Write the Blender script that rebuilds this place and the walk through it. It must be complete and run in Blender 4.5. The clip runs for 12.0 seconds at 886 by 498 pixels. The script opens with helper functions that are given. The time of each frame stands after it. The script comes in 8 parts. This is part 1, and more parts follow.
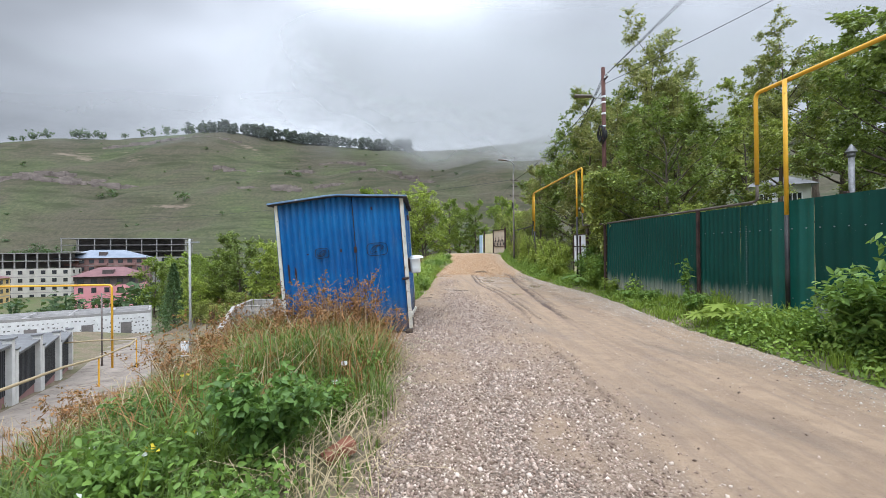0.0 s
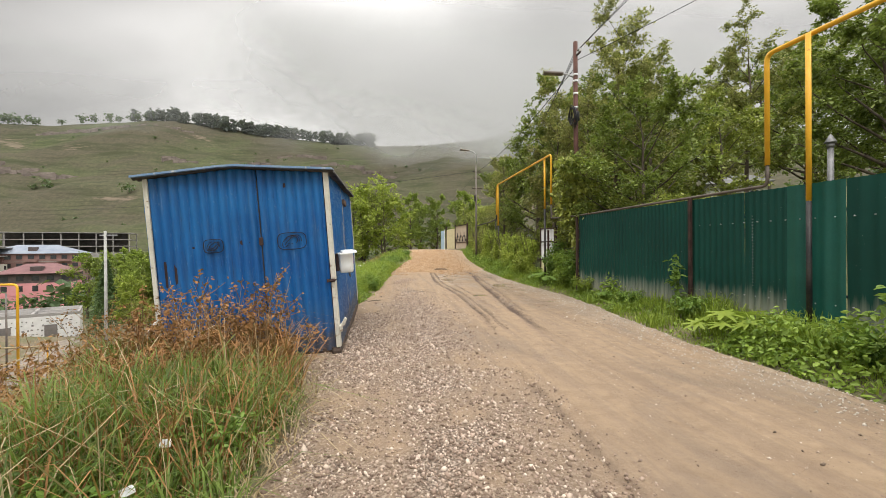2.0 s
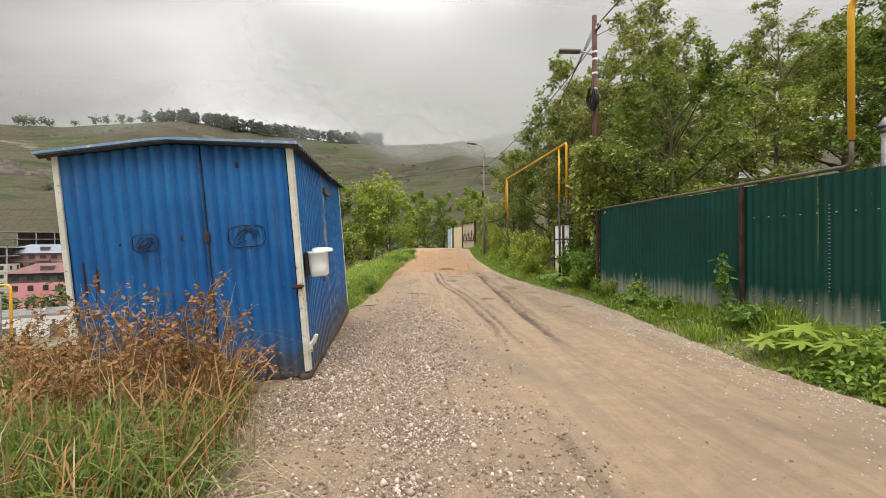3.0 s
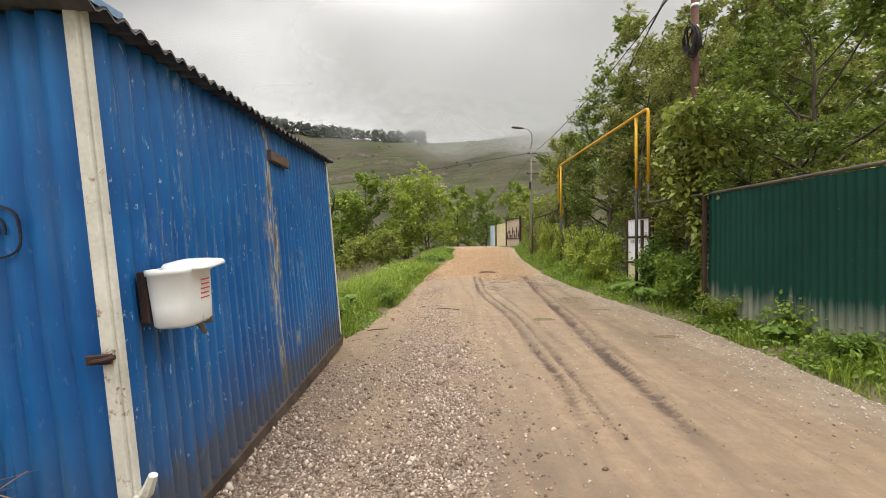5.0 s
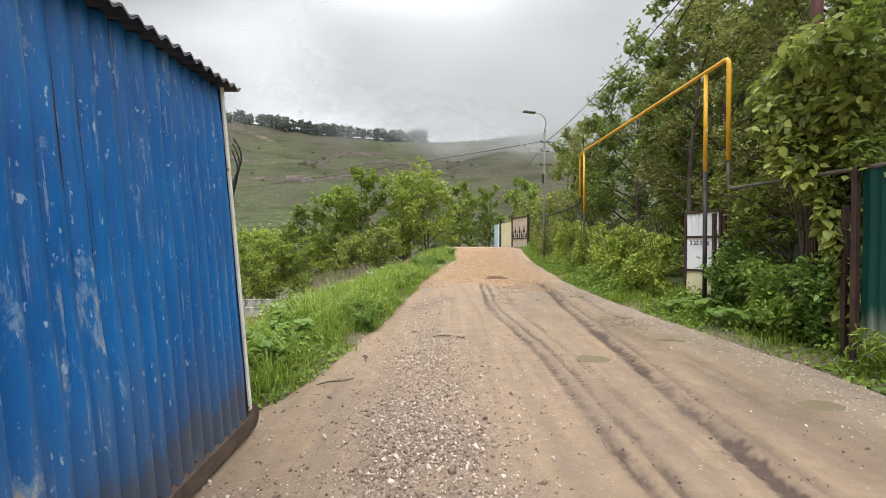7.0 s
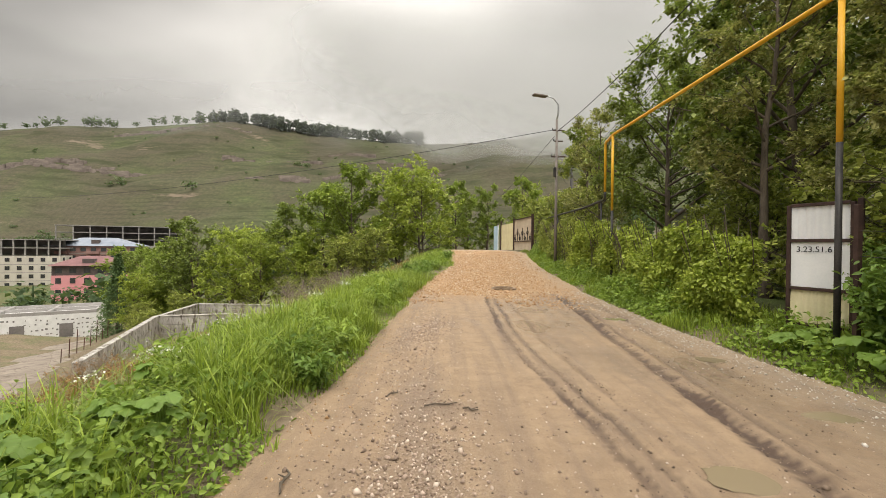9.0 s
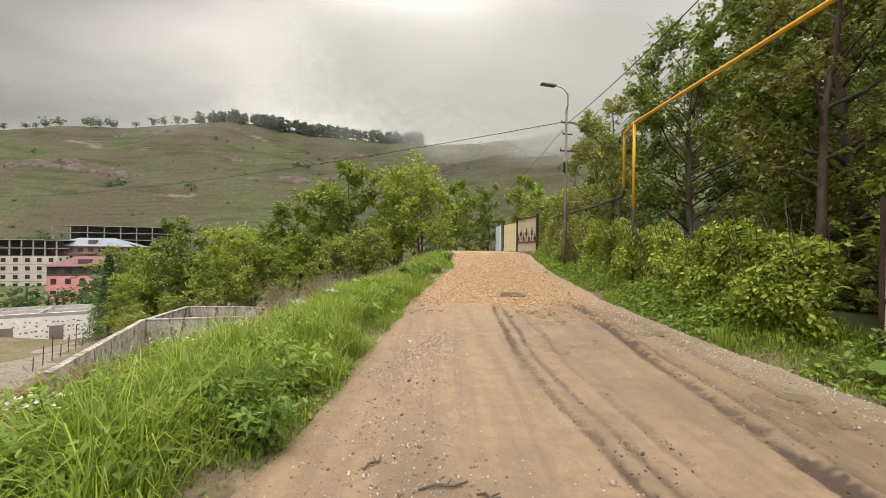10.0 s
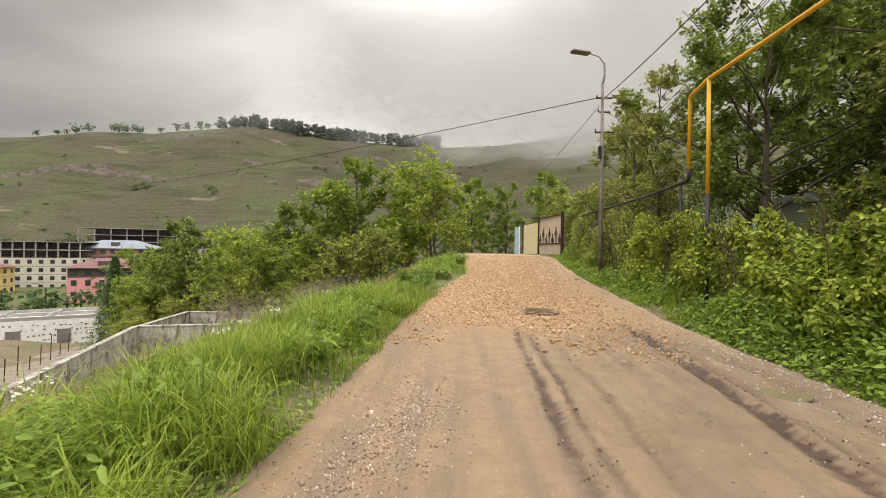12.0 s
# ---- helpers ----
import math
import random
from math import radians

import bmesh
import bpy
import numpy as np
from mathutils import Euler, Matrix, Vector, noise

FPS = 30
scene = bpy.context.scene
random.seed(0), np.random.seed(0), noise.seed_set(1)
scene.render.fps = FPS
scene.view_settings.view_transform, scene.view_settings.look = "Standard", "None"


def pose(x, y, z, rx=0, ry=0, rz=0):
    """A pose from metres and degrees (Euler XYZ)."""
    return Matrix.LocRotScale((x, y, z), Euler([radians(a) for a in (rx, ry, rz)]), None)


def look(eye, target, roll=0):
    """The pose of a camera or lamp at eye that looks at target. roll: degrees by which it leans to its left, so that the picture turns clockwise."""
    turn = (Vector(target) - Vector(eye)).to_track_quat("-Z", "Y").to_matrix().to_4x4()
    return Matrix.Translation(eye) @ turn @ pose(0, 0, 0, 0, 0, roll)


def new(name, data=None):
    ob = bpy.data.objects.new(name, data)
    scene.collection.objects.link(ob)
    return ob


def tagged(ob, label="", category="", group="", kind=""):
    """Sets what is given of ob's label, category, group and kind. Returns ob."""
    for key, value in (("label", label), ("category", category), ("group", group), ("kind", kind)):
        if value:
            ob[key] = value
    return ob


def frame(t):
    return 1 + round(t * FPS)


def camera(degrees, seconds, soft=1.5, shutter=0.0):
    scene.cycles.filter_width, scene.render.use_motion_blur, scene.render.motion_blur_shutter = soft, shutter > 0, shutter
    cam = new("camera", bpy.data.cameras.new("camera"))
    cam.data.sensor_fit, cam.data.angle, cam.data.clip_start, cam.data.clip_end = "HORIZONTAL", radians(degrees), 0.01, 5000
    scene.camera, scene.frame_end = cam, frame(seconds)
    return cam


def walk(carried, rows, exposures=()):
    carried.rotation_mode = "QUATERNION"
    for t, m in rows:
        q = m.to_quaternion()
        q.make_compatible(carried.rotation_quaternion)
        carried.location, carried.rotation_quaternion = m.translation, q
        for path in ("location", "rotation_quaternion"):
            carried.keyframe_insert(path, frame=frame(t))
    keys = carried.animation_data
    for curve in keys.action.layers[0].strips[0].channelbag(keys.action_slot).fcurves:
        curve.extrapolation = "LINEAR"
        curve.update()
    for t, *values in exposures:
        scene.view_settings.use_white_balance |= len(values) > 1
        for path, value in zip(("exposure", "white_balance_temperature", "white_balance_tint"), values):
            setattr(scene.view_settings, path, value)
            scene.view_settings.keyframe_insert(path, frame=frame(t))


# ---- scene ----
cam = camera(92.5, 12.0, 0.8)
PATH = [
    (0, (0.106, 0.174, 1.511), (0.152, 2.174, 1.523), -0.6),
    (0.5, (0.214, 0.503, 1.501), (0.353, 2.498, 1.512), -0.5),
    (1, (0.252, 0.95, 1.447), (0.437, 2.941, 1.454), -0.5),
    (1.5, (0.315, 1.512, 1.466), (0.525, 3.501, 1.466), -0.4),
    (2, (0.488, 2.084, 1.46), (0.707, 4.072, 1.454), -0.4),
    (2.5, (0.584, 2.704, 1.419), (0.797, 4.693, 1.411), -0.5),
    (3, (0.75, 3.383, 1.438), (0.931, 5.375, 1.427), -0.5),
    (3.2, (0.835, 3.666, 1.412), (0.999, 5.659, 1.399), -0.4),
    (4.8, (1.123, 6.011, 1.525), (1.106, 8.011, 1.507), -0.6),
    (5, (1.109, 6.305, 1.505), (1.088, 8.305, 1.484), -0.5),
    (5.5, (1.118, 7.002, 1.531), (1.087, 9.002, 1.51), -0.4),
    (6, (1.09, 7.706, 1.558), (1.066, 9.706, 1.534), -0.3),
    (6.5, (1.009, 8.415, 1.55), (0.989, 10.414, 1.527), -0.2),
    (7, (1.098, 9.109, 1.511), (1.074, 11.109, 1.489), 0.0),
    (7.2, (1.112, 9.368, 1.502), (1.085, 11.368, 1.493), 0.0),
    (8.8, (1.029, 11.589, 1.486), (1.029, 13.589, 1.475), 0.7),
    (9, (1.023, 11.863, 1.522), (1.023, 13.863, 1.511), 0.6),
    (9.5, (1.054, 12.542, 1.526), (1.057, 14.542, 1.518), 0.6),
    (10, (0.996, 13.166, 1.53), (0.997, 15.165, 1.523), 0.7),
    (10.5, (0.967, 13.784, 1.533), (0.955, 15.784, 1.527), 0.6),
    (11, (1.0, 14.426, 1.515), (0.961, 16.425, 1.513), 0.7),
    (11.5, (1.06, 15.177, 1.522), (0.998, 17.176, 1.523), 0.7),
    (12, (1.237, 15.878, 1.495), (1.157, 17.877, 1.5), 0.8),
]
# the clip's camera shifts its white balance on the way
WHITE = [(0.0, 0.06, 5600, 10), (0.5, 0.04, 6350, 10), (1.0, 0.0, 6750, 10), (2.0, 0.0, 6650, 10), (5.7, 0.0, 6650, 10), (6.5, 0.08, 6400, 10), (7.2, 0.15, 6100, 10), (8.0, 0.08, 6450, 10), (8.8, 0.0, 7000, 10), (12.0, 0.0, 7000, 10)]
walk(cam, [(t, look(eye, target, roll)) for t, eye, target, roll in PATH], WHITE)

# ---- world, sun ----
world = bpy.data.worlds.new("overcast")
scene.world = world
world.use_nodes = True
wn, wl = world.node_tree.nodes, world.node_tree.links
wn.clear()


def wnode(kind, **kw):
    n = wn.new(kind)
    for k, v in kw.items():
        n.inputs[k].default_value = v
    return n


SUN_EL, SUN_ROT = radians(52), radians(150)
sky = wn.new("ShaderNodeTexSky")
sky.sky_type = "NISHITA"
sky.sun_disc = False
sky.sun_elevation, sky.sun_rotation = SUN_EL, SUN_ROT
wtc = wn.new("ShaderNodeTexCoord")
sep = wn.new("ShaderNodeSeparateXYZ")
wl.new(wtc.outputs["Generated"], sep.inputs[0])
# overcast luminance rises towards the zenith
zen = wn.new("ShaderNodeFloatCurve")
zc = zen.mapping.curves[0].points
zc[0].location, zc[1].location = (0.0, 0.205), (1.0, 0.90)
for q in ((0.25, 0.215), (0.45, 0.245), (0.7, 0.55)):
    zc.new(*q)
zen.mapping.update()
wl.new(sep.outputs["Z"], zen.inputs["Value"])
zen3 = wn.new("ShaderNodeMath")
zen3.operation = "MULTIPLY"
zen3.inputs[1].default_value = 3.0
wl.new(zen.outputs[0], zen3.inputs[0])
# flattened direction, so that clouds stretch towards the horizon
flat = wn.new("ShaderNodeMath")
flat.operation = "ADD"
flat.inputs[1].default_value = 0.22
wl.new(sep.outputs["Z"], flat.inputs[0])
div = wn.new("ShaderNodeVectorMath")
div.operation = "DIVIDE"
comb = wn.new("ShaderNodeCombineXYZ")
for k in ("X", "Y", "Z"):
    wl.new(flat.outputs[0], comb.inputs[k])
wl.new(wtc.outputs["Generated"], div.inputs[0])
wl.new(comb.outputs[0], div.inputs[1])
wmap = wn.new("ShaderNodeMapping")
wmap.inputs["Location"].default_value = (-1.4, 2.3, 0.0)
wl.new(div.outputs[0], wmap.inputs["Vector"])
cl = wnode("ShaderNodeTexNoise", Scale=0.62, Detail=4.0, Roughness=0.5, Distortion=0.3)
wl.new(wmap.outputs[0], cl.inputs["Vector"])
clr = wn.new("ShaderNodeMapRange")
clr.interpolation_type = "SMOOTHSTEP"
clr.inputs["From Min"].default_value, clr.inputs["From Max"].default_value = 0.36, 0.64
clr.inputs["To Min"].default_value, clr.inputs["To Max"].default_value = 0.72, 1.78
wl.new(cl.outputs["Fac"], clr.inputs["Value"])
mul = wn.new("ShaderNodeMath")
mul.operation = "MULTIPLY"
# the cloud is thicker to the west
west = wn.new("ShaderNodeMapRange")
west.interpolation_type = "SMOOTHSTEP"
west.inputs["From Min"].default_value, west.inputs["From Max"].default_value = -0.75, 0.05
west.inputs["To Min"].default_value, west.inputs["To Max"].default_value = 0.64, 1.08
wl.new(sep.outputs["X"], west.inputs["Value"])
thick = wn.new("ShaderNodeMath")
thick.operation = "MULTIPLY"
wl.new(west.outputs[0], thick.inputs[0])
wl.new(clr.outputs[0], thick.inputs[1])
wl.new(zen3.outputs[0], mul.inputs[0])
wl.new(thick.outputs[0], mul.inputs[1])
bgc = wn.new("ShaderNodeBackground")
bgc.inputs["Color"].default_value = (1.0, 0.99, 0.975, 1)
wl.new(mul.outputs[0], bgc.inputs["Strength"])
bgs = wn.new("ShaderNodeBackground")
bgs.inputs["Strength"].default_value = 0.06
wl.new(sky.outputs[0], bgs.inputs["Color"])
mixw = wn.new("ShaderNodeMixShader")
mixw.inputs[0].default_value = 0.94
wl.new(bgs.outputs[0], mixw.inputs[1])
wl.new(bgc.outputs[0], mixw.inputs[2])
wout = wn.new("ShaderNodeOutputWorld")
wl.new(mixw.outputs[0], wout.inputs["Surface"])

sun_data = bpy.data.lights.new("sun", "SUN")
sun_data.energy, sun_data.angle, sun_data.color = 1.4, radians(25), (1.0, 0.97, 0.92)
sun_ob = new("sun", sun_data)
sun_ob.matrix_world = look((-20, -35, 62), (0, 8, 0))

# ---- materials ----


def mat_base(name, rough=0.8, metal=0.0, spec=0.3):
    m = bpy.data.materials.new(name)
    m.use_nodes = True
    nt = m.node_tree
    b = nt.nodes["Principled BSDF"]
    b.inputs["Roughness"].default_value = rough
    b.inputs["Metallic"].default_value = metal
    b.inputs["Specular IOR Level"].default_value = spec
    return m, nt, b


def nd(nt, kind, **kw):
    n = nt.nodes.new(kind)
    for k, v in kw.items():
        n.inputs[k.replace("_", " ")].default_value = v
    return n


def ramp(nt, src, stops):
    r = nt.nodes.new("ShaderNodeValToRGB")
    el = r.color_ramp.elements
    while len(el) < len(stops):
        el.new(0.5)
    for e, (p, c) in zip(el, stops):
        e.position = p
        e.color = (*c, 1) if len(c) == 3 else c
    nt.links.new(src, r.inputs[0])
    return r.outputs[0]


def mixc(nt, fac, a, b, blend="MIX"):
    m = nt.nodes.new("ShaderNodeMix")
    m.data_type, m.blend_type = "RGBA", blend
    for sock, v in ((m.inputs[0], fac), (m.inputs[6], a), (m.inputs[7], b)):
        if isinstance(v, (int, float)):
            sock.default_value = v
        elif isinstance(v, tuple):
            sock.default_value = (*v, 1) if len(v) == 3 else v
        else:
            nt.links.new(v, sock)
    return m.outputs[2]


def coords(nt, scale=(1, 1, 1), kind="Object"):
    tc = nt.nodes.new("ShaderNodeTexCoord")
    mp = nt.nodes.new("ShaderNodeMapping")
    mp.inputs["Scale"].default_value = scale
    nt.links.new(tc.outputs[kind], mp.inputs["Vector"])
    return mp.outputs[0]


def noise_tex(nt, vec, scale, detail=4.0, rough=0.55, dist=0.0):
    n = nd(nt, "ShaderNodeTexNoise", Scale=scale, Detail=detail, Roughness=rough, Distortion=dist)
    nt.links.new(vec, n.inputs["Vector"])
    return n.outputs["Fac"]


def bump(nt, b, height, strength=0.3, distance=0.02):
    n = nt.nodes.new("ShaderNodeBump")
    n.inputs["Strength"].default_value, n.inputs["Distance"].default_value = strength, distance
    nt.links.new(height, n.inputs["Height"])
    nt.links.new(n.outputs[0], b.inputs["Normal"])


def math_n(nt, op, a, b=0.0):
    m = nt.nodes.new("ShaderNodeMath")
    m.operation = op
    for sock, v in zip(m.inputs, (a, b)):
        if isinstance(v, (int, float)):
            sock.default_value = v
        else:
            nt.links.new(v, sock)
    return m.outputs[0]


def noisy(name, c1, c2, scale=3.0, fine=60.0, rough=0.8, metal=0.0, spec=0.3, stretch=(1, 1, 1), bmp=0.2, third=None, rough2=None):
    """Two colours mixed at a large and a fine scale, with grain relief; third = (colour, threshold) adds worn patches."""
    m, nt, b = mat_base(name, rough, metal, spec)
    v = coords(nt, stretch)
    n1, n2 = noise_tex(nt, v, scale, 5), noise_tex(nt, v, fine, 3)
    f = math_n(nt, "ADD", math_n(nt, "MULTIPLY", n1, 0.7), math_n(nt, "MULTIPLY", n2, 0.3))
    col = ramp(nt, f, [(0.36, c1), (0.64, c2)])
    if third:
        c3, th = third
        n3 = noise_tex(nt, v, scale * 2.3, 6, 0.65, 0.4)
        col = mixc(nt, ramp(nt, n3, [(th, (0, 0, 0)), (th + 0.06, (1, 1, 1))]), col, c3)
    nt.links.new(col, b.inputs["Base Color"])
    if rough2 is not None:
        r = nt.nodes.new("ShaderNodeMapRange")
        r.inputs["To Min"].default_value, r.inputs["To Max"].default_value = rough, rough2
        r.inputs["From Min"].default_value, r.inputs["From Max"].default_value = 0.35, 0.65
        nt.links.new(n1, r.inputs["Value"])
        nt.links.new(r.outputs[0], b.inputs["Roughness"])
    if bmp:
        bump(nt, b, f, bmp, 0.01)
    return m


def leaf_mat(name, dark, light, rough=0.5, trans=0.34):
    """Leaves: colour differs from leaf to leaf, some light comes through."""
    m, nt, b = mat_base(name, rough, 0, 0.35)
    g = nt.nodes.new("ShaderNodeNewGeometry")
    v = coords(nt)
    big = noise_tex(nt, v, 0.9, 2)
    f = math_n(nt, "ADD", math_n(nt, "MULTIPLY", g.outputs["Random Per Island"], 0.55), math_n(nt, "MULTIPLY", big, 0.45))
    col = ramp(nt, f, [(0.15, dark), (0.85, light)])
    nt.links.new(col, b.inputs["Base Color"])
    t = nt.nodes.new("ShaderNodeBsdfTranslucent")
    nt.links.new(mixc(nt, 0.5, col, (0.30, 0.42, 0.06)), t.inputs["Color"])
    ms = nt.nodes.new("ShaderNodeMixShader")
    ms.inputs[0].default_value = trans
    nt.links.new(b.outputs[0], ms.inputs[1])
    nt.links.new(t.outputs[0], ms.inputs[2])
    nt.links.new(ms.outputs[0], nt.nodes["Material Output"].inputs["Surface"])
    return m


M = {}
M["leaf_a"] = leaf_mat("leaf_mid_green", (0.058, 0.075, 0.016), (0.50, 0.54, 0.12), 0.45, 0.34)
M["leaf_b"] = leaf_mat("leaf_yellow_green", (0.14, 0.19, 0.028), (0.52, 0.60, 0.10), 0.5, 0.38)
M["leaf_c"] = leaf_mat("leaf_olive", (0.075, 0.08, 0.026), (0.52, 0.50, 0.18), 0.5, 0.34)
M["leaf_e"] = leaf_mat("leaf_bank_green", (0.05, 0.085, 0.012), (0.38, 0.48, 0.078), 0.5, 0.32)
M["leaf_d"] = leaf_mat("leaf_deep", (0.026, 0.042, 0.01), (0.32, 0.40, 0.085), 0.45, 0.28)
M["leaf_far"] = leaf_mat("leaf_distant", (0.05, 0.085, 0.04), (0.10, 0.15, 0.07), 0.8, 0.2)
# ridge pines: the haze of distance is mixed into this pale grey-green
M["pine_hazed"] = leaf_mat("pine_greyed_by_haze", (0.095, 0.115, 0.105), (0.15, 0.17, 0.15), 0.9, 0.1)
M["weed"] = leaf_mat("weed_leaf", (0.06, 0.12, 0.022), (0.24, 0.37, 0.07))
M["verge_leaf"] = leaf_mat("verge_leaf", (0.09, 0.16, 0.024), (0.34, 0.46, 0.08), 0.5, 0.36)
M["grass_slope"] = leaf_mat("grass_blade_slope", (0.12, 0.105, 0.05), (0.29, 0.26, 0.14), 0.7, 0.3)
M["nettle"] = leaf_mat("nettle_leaf", (0.04, 0.09, 0.02), (0.17, 0.29, 0.06), 0.5, 0.28)
M["grass"] = leaf_mat("grass_blade", (0.095, 0.15, 0.017), (0.39, 0.49, 0.068), 0.5, 0.38)
M["grass_bank"] = leaf_mat("grass_blade_bank", (0.04, 0.075, 0.014), (0.20, 0.28, 0.055), 0.5, 0.35)
M["grass_dull"] = leaf_mat("grass_blade_dull", (0.12, 0.15, 0.05), (0.32, 0.34, 0.14), 0.6, 0.35)
M["dry"] = leaf_mat("dry_stalk", (0.15, 0.06, 0.02), (0.40, 0.21, 0.085), 0.8, 0.15)
M["straw"] = leaf_mat("straw_stalk", (0.30, 0.22, 0.12), (0.52, 0.42, 0.26), 0.7, 0.15)
M["twig"] = leaf_mat("bare_twig", (0.16, 0.12, 0.09), (0.34, 0.28, 0.22), 0.8, 0.1)
M["flower"] = leaf_mat("white_flower", (0.70, 0.70, 0.64), (0.85, 0.85, 0.82), 0.7, 0.3)
M["flower_y"] = leaf_mat("yellow_flower", (0.7, 0.5, 0.03), (0.8, 0.62, 0.05), 0.7, 0.3)
M["bark"] = noisy("bark", (0.05, 0.038, 0.028), (0.16, 0.13, 0.10), 6, 50, 0.9, stretch=(1, 1, 0.25), bmp=0.6)
M["rust_pole"] = noisy("rust_brown_steel", (0.06, 0.026, 0.02), (0.125, 0.055, 0.042), 2.5, 40, 0.65, 0.2, bmp=0.15)
M["black_pipe"] = noisy("black_painted_pipe", (0.018, 0.018, 0.02), (0.06, 0.055, 0.052), 4, 60, 0.5, 0.2)
M["yellow_pipe"] = noisy("yellow_painted_pipe", (0.70, 0.36, 0.02), (0.80, 0.45, 0.035), 3, 70, 0.45, 0.0, 0.4, third=((0.45, 0.22, 0.03), 0.66))
M["dark_frame"] = noisy("dark_brown_steel", (0.035, 0.022, 0.02), (0.085, 0.05, 0.042), 5, 60, 0.6, 0.3)
M["galv"] = noisy("galvanised_steel", (0.30, 0.31, 0.32), (0.5, 0.51, 0.52), 5, 40, 0.45, 0.7)
M["dull_pipe"] = noisy("dull_brown_pipe", (0.075, 0.06, 0.05), (0.15, 0.125, 0.105), 3, 40, 0.6, 0.2)
M["dull_galv"] = noisy("weathered_zinc", (0.16, 0.16, 0.165), (0.30, 0.30, 0.31), 5, 40, 0.55, 0.4)
M["grey_steel"] = noisy("grey_brown_steel_post", (0.13, 0.11, 0.10), (0.24, 0.21, 0.19), 3, 40, 0.6, 0.3)
M["white_trim"] = noisy("worn_white_paint", (0.52, 0.50, 0.43), (0.70, 0.68, 0.60), 4, 50, 0.6, third=((0.26, 0.17, 0.10), 0.60))
M["wood"] = noisy("weathered_wood", (0.065, 0.042, 0.03), (0.16, 0.105, 0.075), 5, 60, 0.85, stretch=(1, 0.12, 1), bmp=0.5)
M["skid"] = noisy("muddy_brown_skid", (0.04, 0.028, 0.022), (0.11, 0.078, 0.06), 4, 40, 0.85, bmp=0.4)
M["roof_sheet"] = noisy("dark_worn_roof_sheet", (0.055, 0.052, 0.05), (0.13, 0.12, 0.115), 4, 40, 0.8)
M["wire"] = noisy("black_wire", (0.02, 0.02, 0.022), (0.035, 0.035, 0.038), 4, 40, 0.6, bmp=0)
M["plastic"] = noisy("white_plastic", (0.72, 0.75, 0.74), (0.80, 0.82, 0.81), 3, 80, 0.35, 0, 0.5, third=((0.55, 0.54, 0.5), 0.68), bmp=0.05)
M["red_print"] = noisy("red_print", (0.55, 0.06, 0.05), (0.65, 0.10, 0.08), 10, 80, 0.5)
M["ink"] = noisy("black_marker", (0.012, 0.012, 0.02), (0.03, 0.03, 0.04), 10, 80, 0.6)

# ---- mesh helpers ----


class Geo:
    """Gathers vertices and faces, for one mesh."""

    def __init__(self):
        self.v, self.f = [], []

    def add(self, verts, faces):
        o = len(self.v)
        self.v.extend(tuple(p) for p in verts)
        self.f.extend(tuple(i + o for i in f) for f in faces)
        return self

    def box(self, c, s, m=None, chamfer=0.0):
        x, y, z = (a / 2 for a in s)
        if chamfer <= 0:
            vs = [(sx * x, sy * y, sz * z) for sz in (-1, 1) for sy in (-1, 1) for sx in (-1, 1)]
            fs = [(0, 2, 3, 1), (4, 5, 7, 6), (0, 1, 5, 4), (2, 6, 7, 3), (0, 4, 6, 2), (1, 3, 7, 5)]
        else:
            bm = bmesh.new()
            bmesh.ops.create_cube(bm, size=1, matrix=Matrix.Diagonal((*s, 1)))
            bmesh.ops.bevel(bm, geom=bm.edges[:], offset=chamfer, segments=1, affect="EDGES")
            bm.verts.index_update()
            vs = [tuple(q.co) for q in bm.verts]
            fs = [tuple(q.index for q in f.verts) for f in bm.faces]
            bm.free()
        mm = Matrix.Translation(c) @ m if m is not None else Matrix.Translation(c)
        return self.add([mm @ Vector(p) for p in vs], fs)

    def tube(self, pts, r, n=8, cap=True):
        pts = [Vector(p) for p in pts]
        rs = r if isinstance(r, (list, tuple, np.ndarray)) else [r] * len(pts)
        vs, fs = [], []
        ref = None
        for i, p in enumerate(pts):
            d = (pts[min(i + 1, len(pts) - 1)] - pts[max(i - 1, 0)]).normalized()
            if ref is None:
                ref = d.orthogonal().normalized()
            ref = (ref - d * ref.dot(d)).normalized()
            q = d.cross(ref)
            for k in range(n):
                a = 2 * math.pi * k / n
                vs.append(p + (ref * math.cos(a) + q * math.sin(a)) * rs[i])
        for i in range(len(pts) - 1):
            for k in range(n):
                a, b = i * n + k, i * n + (k + 1) % n
                fs.append((a, b, b + n, a + n))
        if cap:
            fs.append(tuple(range(n - 1, -1, -1)))
            fs.append(tuple((len(pts) - 1) * n + k for k in range(n)))
        return self.add(vs, fs)

    def mesh(self, name, smooth=False):
        me = bpy.data.meshes.new(name)
        me.from_pydata(self.v, [], self.f)
        if smooth:
            me.shade_smooth()
        me.update()
        return me


def np_mesh(name, V, F, smooth=False):
    V = np.ascontiguousarray(V, np.float32)
    F = np.ascontiguousarray(F, np.int32)
    me = bpy.data.meshes.new(name)
    k = F.shape[1]
    me.vertices.add(len(V))
    me.vertices.foreach_set("co", V.ravel())
    me.loops.add(F.size)
    me.loops.foreach_set("vertex_index", F.ravel())
    me.polygons.add(len(F))
    me.polygons.foreach_set("loop_start", np.arange(0, F.size, k, dtype=np.int32))
    me.update(calc_edges=True)
    if smooth:
        me.shade_smooth()
    return me


